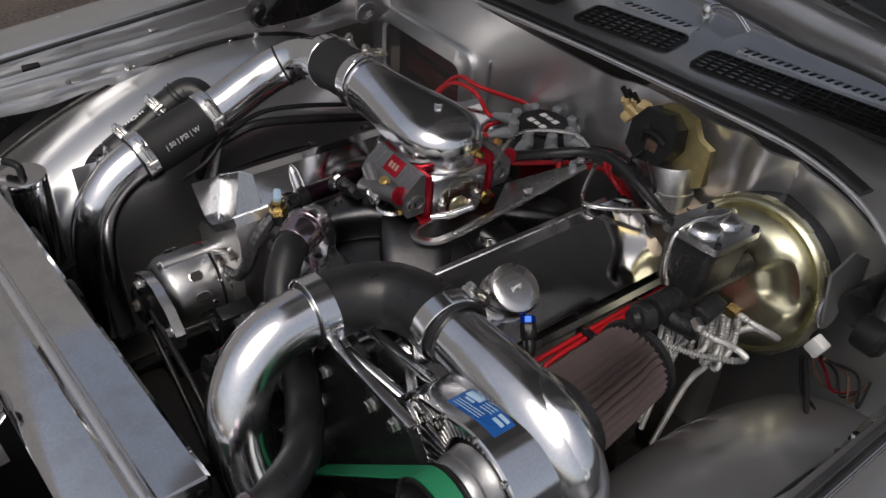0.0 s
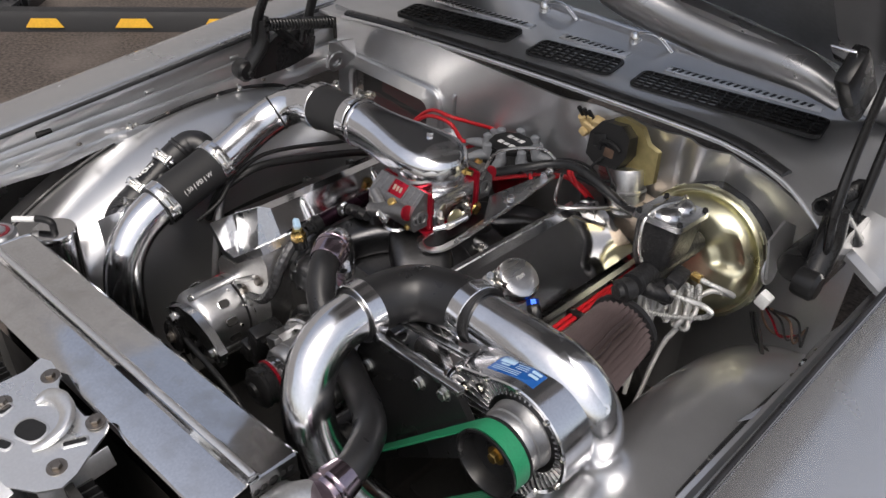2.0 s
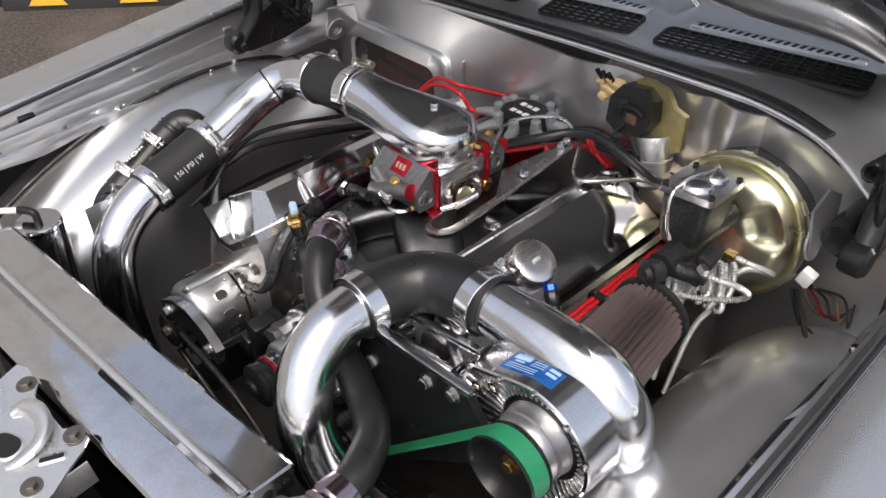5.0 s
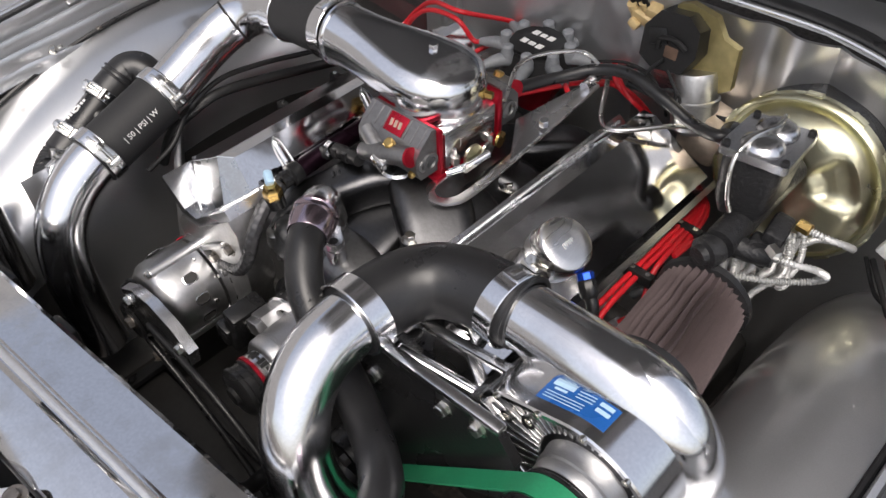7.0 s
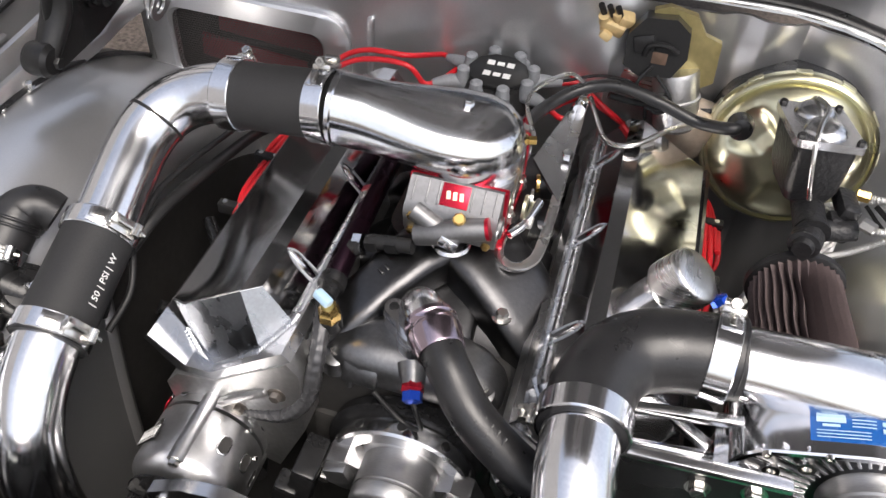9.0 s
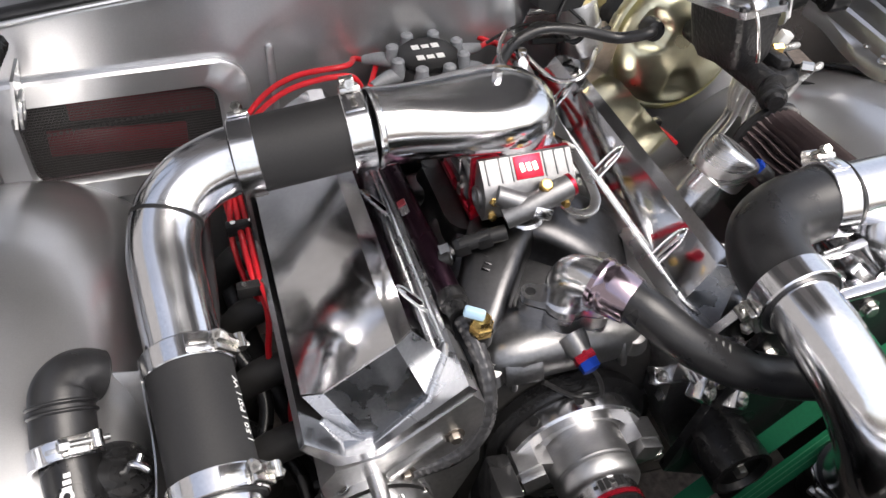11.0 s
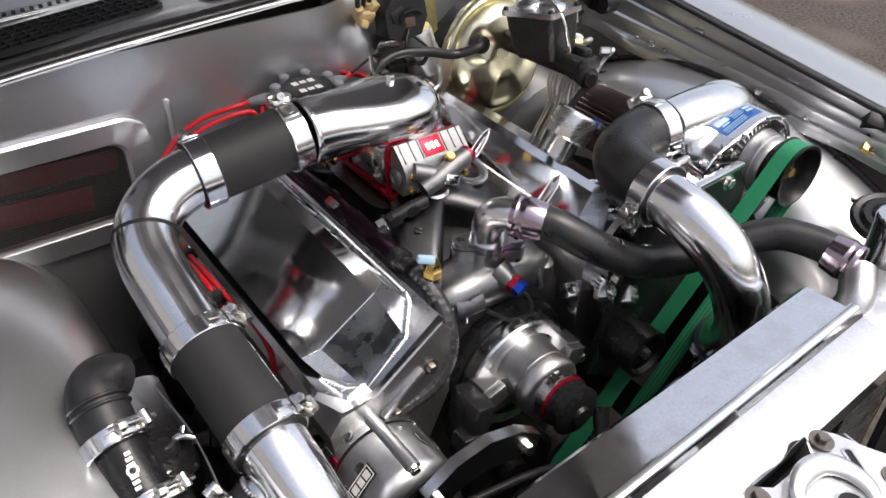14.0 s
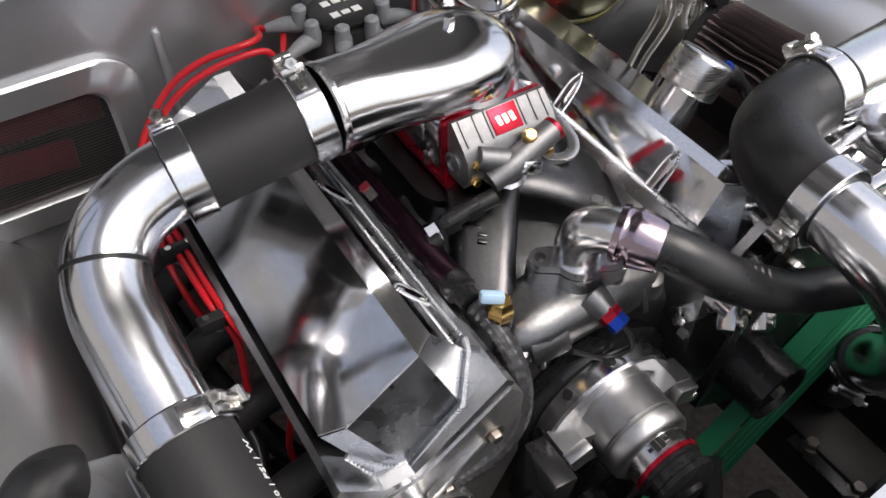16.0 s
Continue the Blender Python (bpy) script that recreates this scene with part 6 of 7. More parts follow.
def round_slot(deg, y, w, h, mat=None, label="dark oval cooling slot"):
    """A recessed slot with a worn lip in the alternator's round side."""
    n = Vector((math.cos(radians(deg)), 0, math.sin(radians(deg))))
    m = frame_of(AC + n * 0.0706 + Vector((0, y, 0)), n, n.cross(Vector((0, 1, 0))))
    lip = B()
    outer, inner = rounded(w + 0.003, h + 0.003, w * 0.48, 4), rounded(w, h, w * 0.46, 4)
    a, b = ([lip.verts.new(m @ Vector((x, z, e))) for x, z in q] for q, e in ((outer, 0.0006), (inner, 0.0012)))
    c = [lip.verts.new(m @ Vector((x, z, 0.0002))) for x, z in inner]
    for k in range(len(a)):
        j = (k + 1) % len(a)
        lip.faces.new((a[k], a[j], b[j], b[k]))
        lip.faces.new((b[k], b[j], c[j], c[k]))
    slot = part("slot", prism(B(), inner, 0.0005, m @ pose(0, 0, 0.0), 0), mat or DARKFILL, al, label)
    part("slot_lip", lip, MACHINED, slot)


part("front_case", lathe(B(), AC + Vector((0, -0.222, 0)), ax, [(0.05, 0), (0.069, 0.001), (0.070, 0.003), (0.070, 0.070), (0.068, 0.078), (0.058, 0.090), (0.034, 0.096), (0, 0.096)], 64), SATIN, al, "satin machined front case")
part("case_groove", ring(B(), AC + Vector((0, -0.222, 0)), ax, 0.060, 0.0675, 0.005, 56), DARKFILL, al, "dark parting line")
part("rear_case", lathe(B(), AC + Vector((0, -0.168, 0)), ax, [(0, 0), (0.048, 0.0), (0.060, 0.006), (0.068, 0.016), (0.069, 0.050), (0, 0.050)], 64), SATIN, al)
for deg in (-8, 22, 52, 120, 150, 180, 210):
    round_slot(deg, -0.196 if deg < 90 else -0.200, 0.014, 0.021, RUST if deg == 52 else None)
    round_slot(deg + (10 if deg > 90 else 0), -0.258, 0.014, 0.022)
for deg, y0, y1_ in ((88, -0.300, -0.182), (205, -0.296, -0.186), (-35, -0.296, -0.186)):
    n = Vector((math.cos(radians(deg)), 0, math.sin(radians(deg))))
    c = AC + n * 0.0665
    boss = part("through_bolt_boss", tube(B(), [c + Vector((0, y0, 0)), c + Vector((0, (y0 + y1_) / 2, 0)), c + Vector((0, y1_, 0))], 0.0105, 20, 2), SATIN, al, "long through-bolt boss")
    part("through_bolt", hexagon(B(), c + Vector((0, y0 - 0.001, 0)), ax, 0.007, 0.006, 0.009), STEEL, boss)
for deg, y in ((70, -0.236), (36, -0.222), (8, -0.240), (165, -0.246)):
    n = Vector((math.cos(radians(deg)), 0, math.sin(radians(deg))))
    part("case_screw", lathe(B(), AC + n * 0.0695 + Vector((0, y, 0)), n, [(0.0034, 0), (0.0034, 0.0022), (0.0016, 0.0022), (0, 0.0012)], 12), STEEL, al)
n = Vector((math.cos(radians(138)), 0, math.sin(radians(138))))
side = n.cross(Vector((0, 1, 0)))
pm = frame_of(AC + n * 0.0708 + Vector((0, -0.268, 0)), n, side)
plate = part("maker_plate", block(B(), pm, (0.046, 0.021, 0.0024), 0.0005), PLASTIC, al, "black plate with a pale frame and bars")
for x, z, w, h in ((0, 0.0085, 0.042, 0.0014), (0, -0.0085, 0.042, 0.0014), (-0.0205, 0, 0.0014, 0.018), (0.0205, 0, 0.0014, 0.018), (-0.012, 0, 0.010, 0.011), (0.0, 0, 0.009, 0.011), (0.012, 0, 0.010, 0.011)):
    part("plate_bar", block(B(), pm @ pose(x, z, 0.0014), (w, h, 0.0006)), WHITE, plate)
red = part("red_strip", block(B(), frame_of(AC + Vector((math.cos(radians(160)), 0, math.sin(radians(160)))) * 0.0702 + Vector((0, -0.214, 0)), (math.cos(radians(160)), 0, math.sin(radians(160))), (0, 1, 0)), (0.014, 0.040, 0.0016), 0.0004), REDANO, al, "red strip with a dark bar")
part("strip_bar", block(B(), frame_of(AC + Vector((math.cos(radians(160)), 0, math.sin(radians(160)))) * 0.0712 + Vector((0, -0.2165, 0)), (math.cos(radians(160)), 0, math.sin(radians(160))), (0, 1, 0)), (0.005, 0.032, 0.0008)), PLASTIC, red)
part("fan", lathe(B(), AC + Vector((0, -0.320, 0)), ax, [(0.060, 0), (0.060, 0.003), (0.04, 0.006), (0, 0.006)], 40), BLACK, al, "black fan disc")
for k in range(12):
    a = radians(30 * k)
    part("fan_blade", box(B(), AC + Vector((0.047 * math.cos(a), -0.3275, 0.047 * math.sin(a))), (0.022, 0.010, 0.0015), (0, -math.degrees(a), 0)), BLACK, al)
part("pulley", lathe(B(), AC + Vector((0, -0.328, 0)), ax, [(0.02, 0), (0.034, 0), (0.034, 0.004), (0.030, 0.006), (0.030, 0.009), (0.0275, 0.0105), (0.030, 0.012), (0.0275, 0.0135), (0.030, 0.015), (0.0275, 0.0165), (0.030, 0.018), (0.034, 0.020), (0.030, 0.024), (0.012, 0.022), (0, 0.026)], 40), BLACK, al, "black ribbed pulley")
part("pulley_nut", hexagon(B(), AC + Vector((0, -0.352, 0)), ax, 0.010, 0.008, 0.013), DARKSTEEL, al)
ab = thing("alternator_bracket", (-0.16, -0.325, 0.66), "curved machined aluminium alternator bracket", "bracket")
one = B()
top = [(-0.245, 0.694), (-0.20, 0.722), (-0.15, 0.730), (-0.10, 0.716), (-0.066, 0.690)]
low = [(-0.075, 0.655), (-0.11, 0.672), (-0.15, 0.682), (-0.195, 0.676), (-0.235, 0.655)]
prism(one, top[::-1] + low[::-1], 0.016, frame_of((0, -0.328, 0), ax, (1, 0, 0)), 0.0015)
part("arc", one, MACHINED, ab)
for x, z in ((-0.228, 0.68), (-0.09, 0.682)):
    bolt((x, -0.344, z), ax, 0.008, 0.008, ab, STEEL, 0.012)
one = B()
tube(one, [(-0.24, -0.338, 0.575), (-0.10, -0.338, 0.50), (0.02, -0.338, 0.40)], 0.006, 10, 4)
tube(one, [(-0.235, -0.338, 0.638), (-0.05, -0.338, 0.60), (0.07, -0.338, 0.52)], 0.006, 10, 4)
solo("accessory_belt", one, RUBBER, "thin black accessory belt ahead of the engine", "drive belt")

# ---- ignition ----
di = thing("distributor", (-0.015, 0.335, 0.80), "black distributor cap with grey boots and red wires", "distributor")
DC = Vector((-0.016, 0.337, 0.0))
part("body", lathe(B(), DC + Vector((0, 0, 0.78)), (0, 0, 1), [(0.03, 0), (0.034, 0.02), (0.046, 0.04), (0.048, 0.06), (0, 0.06)], 32), REDANO, di, "red housing")
part("cap", lathe(B(), DC + Vector((0, 0, 0.838)), (0, 0, 1), [(0.058, 0), (0.060, 0.004), (0.056, 0.022), (0.050, 0.040), (0.048, 0.046), (0.044, 0.048), (0, 0.048)], 40), PLASTIC, di, "black cap")
part("retainer", lathe(B(), DC + Vector((0, 0, 0.886)), (0, 0, 1), [(0.043, 0), (0.046, 0.003), (0.046, 0.008), (0.043, 0.010), (0, 0.010)], 10), PLASTIC, di, "black wire retainer")
one = B()
for s in (-1, 1):
    for k in range(3):
        box(one, DC + Vector((-0.015 + 0.015 * k, s * 0.015, 0.8965)), (0.011, 0.012 if k != 1 else 0.009, 0.0008), (0, 0, 0))
part("cap_bars", one, WHITE, di, "pale bars")
ends = []
for k in range(8):
    a = radians(45 * k + 20)
    n = Vector((math.cos(a), math.sin(a), 0))
    part("terminal_screw", lathe(B(), DC + n * 0.053 + Vector((0, 0, 0.876)), (0, 0, 1), [(0.0115, 0), (0.0115, 0.008), (0.0095, 0.014), (0.0095, 0.022), (0.006, 0.025), (0, 0.025)], 14), GREYBOOT, di)
    one = B()
    tube(one, [DC + n * 0.048 + Vector((0, 0, 0.874)), DC + n * 0.072 + Vector((0, 0, 0.876)), DC + n * 0.098 + Vector((0, 0, 0.872))], [0.0115, 0.0105, 0.0065], 14, 4)
    part("boot", one, GREYBOOT, di, "grey rubber boot")
    ends.append((DC + n * 0.096 + Vector((0, 0, 0.872)), n))


def wire(pts, label="red silicone ignition wire", r=0.0042):
    w = thing("ignition_wire", pts[-1], label, "ignition wire", "ignition wires")
    part("lead", tube(B(), pts, r, 12, 8), RED, w)
    e, p = Vector(pts[-1]), Vector(pts[-2])
    d = (e - p).normalized()
    part("boot", tube(B(), [e - d * 0.010, e + d * 0.012, e + d * 0.04], [0.007, 0.0075, 0.008], 14, 3), GREYBOOT, w, "grey plug boot")
    return w


left = [e for e in ends if e[1].x < -0.05]
right = [e for e in ends if e[1].x >= -0.05]
left.sort(key=lambda e: e[0].y)
for k, (e, n) in enumerate(left):
    o = 0.009 * k
    y2 = -0.13 + 0.115 * k
    if k in (1, 2):
        up = 0.010 * (k - 1)
        start = [(-0.146, 0.288 + up, 0.904 + up), (-0.216, 0.298 + up, 0.892 + up), (-0.266, 0.306 + up, 0.858 + up), (-0.304 - up, 0.306, 0.808)]
    else:
        start = [(-0.09 - o, 0.285 + o, 0.85), (-0.16, 0.295 + o, 0.80), (-0.25, 0.305, 0.775), (-0.305, 0.300, 0.765)]
    ends_at = [
        [(-0.316, 0.19, 0.768), (-0.314, 0.06, 0.776), (-0.302, -0.025, 0.762), (-0.297, -0.058, 0.72), (-0.307, -0.052, 0.64), (-0.303, -0.074, 0.600), (-0.285, -0.082, 0.597)],
        [(-0.326, 0.19, 0.766), (-0.323, 0.08, 0.772), (-0.312, 0.040, 0.735), (-0.320, 0.020, 0.68), (-0.320, 0.010, 0.652), (-0.305, 0.006, 0.645)],
        [(-0.336, 0.20, 0.764), (-0.338, 0.16, 0.745), (-0.330, 0.13, 0.70), (-0.312, 0.12, 0.665)],
        [(-0.338, 0.27, 0.75), (-0.335, 0.255, 0.71), (-0.315, 0.245, 0.67)],
    ][min(k, 3)]
    wire([e, e + n * 0.016] + start + [(-0.318 - o * 0.5, 0.275, 0.764)] + ends_at)
right.sort(key=lambda e: e[0].y)
for k, (e, n) in enumerate(right):
    o = 0.009 * k
    y2 = -0.09 + 0.10 * k
    wire([e, e + n * 0.03, (0.11 + o, 0.36, 0.86), (0.20, 0.385, 0.80), (0.29, 0.365, 0.745), (0.318 + o * 0.6, 0.31, 0.760 - 0.3 * o), (0.322 + o, 0.20, 0.760), (0.324 + o, max(y2 + 0.05, 0.0), 0.748), (0.332 + o, y2 + 0.015, 0.71), (0.325, y2, 0.672)])
for s, ys in ((-1, (0.168, 0.050)), (1, (0.26, 0.14))):
    for y in ys:
        lm = thing("wire_separator", (s * 0.322, y, 0.75), "small black plastic ignition wire separator", "wire separator", "wire separators")
        x = -0.322 if s < 0 else 0.333
        part("bar", box(B(), (x, y, 0.770 if s < 0 else 0.757), (0.044, 0.014, 0.018), (0, 0, 0), 0.002), PLASTIC, lm)
        for k in range(2):
            part("screw", lathe(B(), (x - 0.012 + 0.024 * k, y, 0.779 if s < 0 else 0.765), (0, 0, 1), [(0.004, 0), (0.004, 0.002), (0, 0.002)], 10), STEEL, lm)

# ---- brakes ----
bb = thing("brake_booster", (0.418, 0.36, 0.76), "yellow zinc-plated brake booster on the firewall", "brake booster")
BC, ba = Vector((0.420, 0.362, 0.838)), Vector((0.0, -1, 0.12)).normalized()
bm_ = frame_of(BC, ba, (1, 0, 0))
one = B()
seg = 96
rows = []
for r, h in ((0.112, -0.075), (0.118, -0.066), (0.119, -0.020), (0.123, -0.016), (0.124, -0.006), (0.121, 0.0), (0.117, 0.003), (0.1155, -0.004), (0.111, -0.005), (0.109, 0.004), (0.105, 0.012), (0.098, 0.020), (0.094, 0.024), (0.089, 0.028), (0.084, 0.030), (0.078, 0.031), (0.072, 0.032), (0.066, 0.033), (0.058, 0.033), (0.050, 0.033), (0.042, 0.032), (0.034, 0.030), (0.02, 0.028), (0.0, 0.028)):
    row = []
    for k in range(seg):
        a = 2 * math.pi * k / seg
        dip = 0.0
        if 0.03 < r < 0.105:
            for a0 in (30, 150, 270):
                q = math.degrees(a) - a0
                q = (q + 180) % 360 - 180
                dip += 0.015 * math.exp(-((q / 24) ** 6)) * math.exp(-(((r - 0.068) / 0.026) ** 6))
        row.append(bm_ @ Vector((max(r, 1e-4) * math.cos(a), max(r, 1e-4) * math.sin(a), h - dip)))
    rows.append(row)
loft(one, rows[3:])
part("shell", one, GOLD, bb)
part("rear_shell", loft(B(), rows[:4]), BLACK, bb, "black rear shell")
for k in range(12):
    a = radians(30 * k + 7)
    n = bm_.to_3x3() @ Vector((math.cos(a), math.sin(a), 0))
    part("crimp_tab", block(B(), frame_of(BC + n * 0.1235 - ba * 0.010, n, ba.cross(n)), (0.022, 0.012, 0.004), 0.001), GOLD, bb)
part("hose_grommet", lathe(B(), (0.338, 0.325, 0.896), ba, [(0.018, 0), (0.019, 0.006), (0.016, 0.022), (0.012, 0.024), (0, 0.024)], 28), RUBBER, bb, "black rubber grommet")
mc = thing("master_cylinder", (0.43, 0.22, 0.89), "black cast-iron brake master cylinder with a polished lid", "master cylinder")
m = pose(0.417, 0.229, 0.926, -12, 0, 7)
one = B()
rings = []
for z, w, l, cy in ((-0.040, 0.052, 0.09, 0.0), (-0.02, 0.066, 0.108, 0.0), (0.02, 0.073, 0.118, 0.0), (0.040, 0.075, 0.120, 0.0)):
    rings.append([m @ Vector((x * w, y * l + cy, z)) for x, y in rounded(1, 1, 0.16, 5)])
loft(one, rings)
part("reservoir", one, IRON, mc, "rough black cast reservoir")
one = B()
tube(one, [(0.424, 0.330, 0.880), (0.427, 0.24, 0.884), (0.431, 0.132, 0.890)], 0.020, 28, 4)
part("bore", one, IRON, mc)
part("bore_plug", lathe(B(), (0.433, 0.130, 0.893), (0, -1, 0), [(0.020, 0), (0.020, 0.005), (0.010, 0.005), (0.010, 0.003), (0, 0.003)], 24), IRON, mc)
lid = part("lid", prism(B(), [(x * 0.084, y * 0.128) for x, y in rounded(1, 1, 0.08, 4)], 0.010, m @ pose(0, 0, 0.041), 0.002), MACHINED, mc, "polished lid")
for y in (-0.028, 0.028):
    part("lid_dome", lathe(B(), m @ Vector((0, y, 0.05)), (0, 0.07, 1), [(0.027, 0), (0.025, 0.006), (0.020, 0.011), (0.011, 0.014), (0, 0.0145)], 32), MACHINED, lid, "polished dome")
for x, y in ((-0.035, -0.054), (0.035, -0.054), (-0.035, 0.054), (0.035, 0.054)):
    part("lid_screw", hexagon(B(), m @ Vector((x, y, 0.051)), (0, 0, 1), 0.005, 0.005), PLASTIC, lid)
bail = part("bail_wire", tube(B(), [m @ Vector(p) for p in ((0.0, 0.066, 0.045), (0.0, 0.045, 0.066), (0.004, 0.0, 0.070), (-0.012, -0.04, 0.062), (-0.018, -0.066, 0.04), (-0.012, -0.070, 0.0), (-0.004, -0.064, -0.025))], 0.0032, 10, 8), STEEL, mc, "bent bail wire")
one = B()
tube(one, [(0.425, 0.150, 0.884), (0.455, 0.152, 0.880), (0.488, 0.158, 0.884)], [0.017, 0.014, 0.013], 18, 4)
box(one, (0.468, 0.166, 0.878), (0.034, 0.030, 0.030), (0, 12, 8), 0.006)
box(one, (0.474, 0.190, 0.896), (0.026, 0.05, 0.022), (0, 12, 8), 0.006)
lathe(one, (0.430, 0.128, 0.884), (-0.3, -1, 0), [(0.020, 0), (0.020, 0.02), (0.014, 0.022), (0.012, 0.03), (0, 0.03)], 20)
part("valve_block", one, IRON, mc, "black proportioning valve")
for p, d in (((0.487, 0.215, 0.898), (1, -0.1, 0)), ((0.486, 0.145, 0.908), (0.8, -0.5, 0))):
    part("line_nut", lathe(B(), p, d, [(0.008, 0), (0.008, 0.016), (0.005, 0.018), (0, 0.02)], 6), BRASS if d[0] == 1 else STEEL, mc)


def brake_line(pts, n=10):
    """A steel line inside a wound wire guard."""
    b = thing("brake_line", pts[0], "steel brake line in a wound wire guard", "brake line", "brake lines")
    line = spline(pts, n)
    one = B()
    dense = []
    for p, q in zip(line, line[1:]):
        k = max(1, int((q - p).length / 0.0015))
        dense += [p.lerp(q, j / k) for j in range(k)]
    rings, side = [], None
    for i, c in enumerate(dense):
        way = (dense[min(i + 1, len(dense) - 1)] - dense[max(i - 1, 0)]).normalized()
        side = way.orthogonal().normalized() if side is None else (side - way * side.dot(way)).normalized()
        v = way.cross(side)
        rings.append([c + (0.0050 if i % 2 else 0.0030) * (math.cos(a) * side + math.sin(a) * v) for a in (2 * math.pi * k / 10 for k in range(10))])
    loft(one, rings)
    part("wire_guard", one, WOUND, b, "", 80)
    return b


brake_line([(0.503, 0.213, 0.898), (0.522, 0.212, 0.899), (0.542, 0.226, 0.89), (0.548, 0.244, 0.875), (0.533, 0.258, 0.862), (0.505, 0.262, 0.85), (0.48, 0.262, 0.82)])
brake_line([(0.498, 0.140, 0.903), (0.517, 0.145, 0.902), (0.536, 0.162, 0.893), (0.546, 0.182, 0.872), (0.530, 0.184, 0.852), (0.495, 0.162, 0.845), (0.46, 0.138, 0.848), (0.432, 0.118, 0.852), (0.418, 0.114, 0.846), (0.418, 0.124, 0.832), (0.430, 0.14, 0.81), (0.432, 0.17, 0.75), (0.41, 0.21, 0.6)])


def coil(c, way, turns, pitch, wide, high, tail):
    """A neat hanging coil of brake line, its loops side by side."""
    c, way = Vector(c), Vector(way).normalized()
    side = way.cross(Vector((0, 0, 1))).normalized()
    pts = []
    for k in range(int(10 * turns) + 1):
        a, lean = 2 * math.pi * k / 10, math.sin(1.9 * (k // 10) + turns)
        pts.append(c + way * (pitch * (k + 3 * lean) / 10) + side * (wide * (1 + 0.3 * lean) * math.cos(a)) + Vector((0, 0, high * (1 + 0.14 * lean) * math.sin(a) - 0.004 * lean)))
    return brake_line(pts + tail, 3)


coil((0.440, 0.150, 0.832), (0.3, 0.9, 0.0), 2.5, 0.017, 0.010, 0.032, [(0.44, 0.20, 0.78), (0.42, 0.22, 0.70), (0.40, 0.24, 0.55)])
coil((0.456, 0.205, 0.820), (0.6, 0.75, -0.05), 4.5, 0.013, 0.016, 0.040, [(0.47, 0.25, 0.76), (0.44, 0.26, 0.68), (0.41, 0.27, 0.5)])
one = B()
tube(one, [(0.338, 0.318, 0.898), (0.325, 0.300, 0.900), (0.28, 0.315, 0.89), (0.22, 0.318, 0.908), (0.16, 0.325, 0.915), (0.11, 0.315, 0.905), (0.07, 0.27, 0.895), (0.05, 0.21, 0.90), (0.045, 0.15, 0.915)], 0.009, 20, 8)
solo("vacuum_hose", one, RUBBER, "black rubber vacuum hose to the brake booster", "hose")

# ---- wiper motor on the firewall ----
wm = thing("wiper_motor", (0.21, 0.40, 0.90), "wiper motor with a black cover and gold bracket", "wiper motor")
one = B()
prism(one, [(-0.030, 0.020), (-0.030, 0.048), (-0.010, 0.056), (0.030, 0.048), (0.048, 0.022), (0.072, 0.014), (0.076, -0.046), (0.058, -0.058), (0.022, -0.050), (0.0, -0.02)][::-1], 0.014, frame_of((0.215, 0.400, 0.958), (0.05, -1, 0.1), (1, 0, 0)), 0.004)
part("bracket", one, OLIVE, wm, "olive yellow zinc bracket")
one = B()
prism(one, [(-0.044, -0.033), (-0.019, -0.046), (0.026, -0.040), (0.042, -0.010), (0.038, 0.026), (0.016, 0.042), (-0.026, 0.038), (-0.046, 0.010)], 0.040, frame_of((0.203, 0.395, 0.962), (0.0, -1, 0.2), (1, 0, 0)), 0.010, 3)
cover = part("cover", one, PLASTIC, wm, "black plastic cover")
part("socket", block(B(), frame_of((0.207, 0.354, 0.955), (0, -1, 0.2), (1, 0, 0)), (0.022, 0.018, 0.004), 0.002), RUST, cover, "brown socket")
part("socket_hood", tube(B(), [(0.186, 0.352, 0.956), (0.190, 0.350, 0.974), (0.212, 0.350, 0.978), (0.230, 0.352, 0.968)], 0.004, 8, 4), PLASTIC, cover)
part("moulded_step", block(B(), frame_of((0.182, 0.356, 0.972), (0, -1, 0.2), (1, 0, 0.3)), (0.03, 0.024, 0.006), 0.003), PLASTIC, cover)
one = B()
box(one, (0.134, 0.392, 0.972), (0.036, 0.024, 0.024), (24, 14, 0), 0.005)
box(one, (0.150, 0.390, 0.985), (0.022, 0.020, 0.018), (24, 14, 20), 0.004)
box(one, (0.126, 0.384, 0.960), (0.018, 0.020, 0.014), (0, 30, 0), 0.004)
tube(one, [(0.120, 0.388, 0.975), (0.118, 0.380, 0.990)], 0.008, 14, 1)
tube(one, [(0.138, 0.388, 0.984), (0.136, 0.380, 0.998)], 0.007, 14, 1)
part("washer_pump", one, TANPLASTIC, wm, "tan plastic washer pump")
for k in range(3):
    part("nozzle", tube(B(), [(0.118 + 0.012 * k, 0.385, 0.990), (0.112 + 0.012 * k, 0.375, 1.008)], 0.0045, 10, 1), PLASTIC, wm)
part("motor_can", lathe(B(), (0.235, 0.385, 0.925), (0.25, -0.15, -1), [(0.032, 0), (0.034, 0.006), (0.034, 0.04), (0.036, 0.042), (0.036, 0.046), (0.034, 0.048), (0.034, 0.085), (0.028, 0.092), (0, 0.092)], 36), CAST, wm, "silver motor can")
part("lower_case", box(B(), (0.275, 0.385, 0.835), (0.07, 0.06, 0.08), (0, 12, 0), 0.012), TANCAST, wm, "tan stained lower case")
part("bent_plate", box(B(), (0.19, 0.40, 0.885), (0.06, 0.004, 0.05), (20, 10, 0), 0.001), BRUSHED, wm, "pale bent plate")
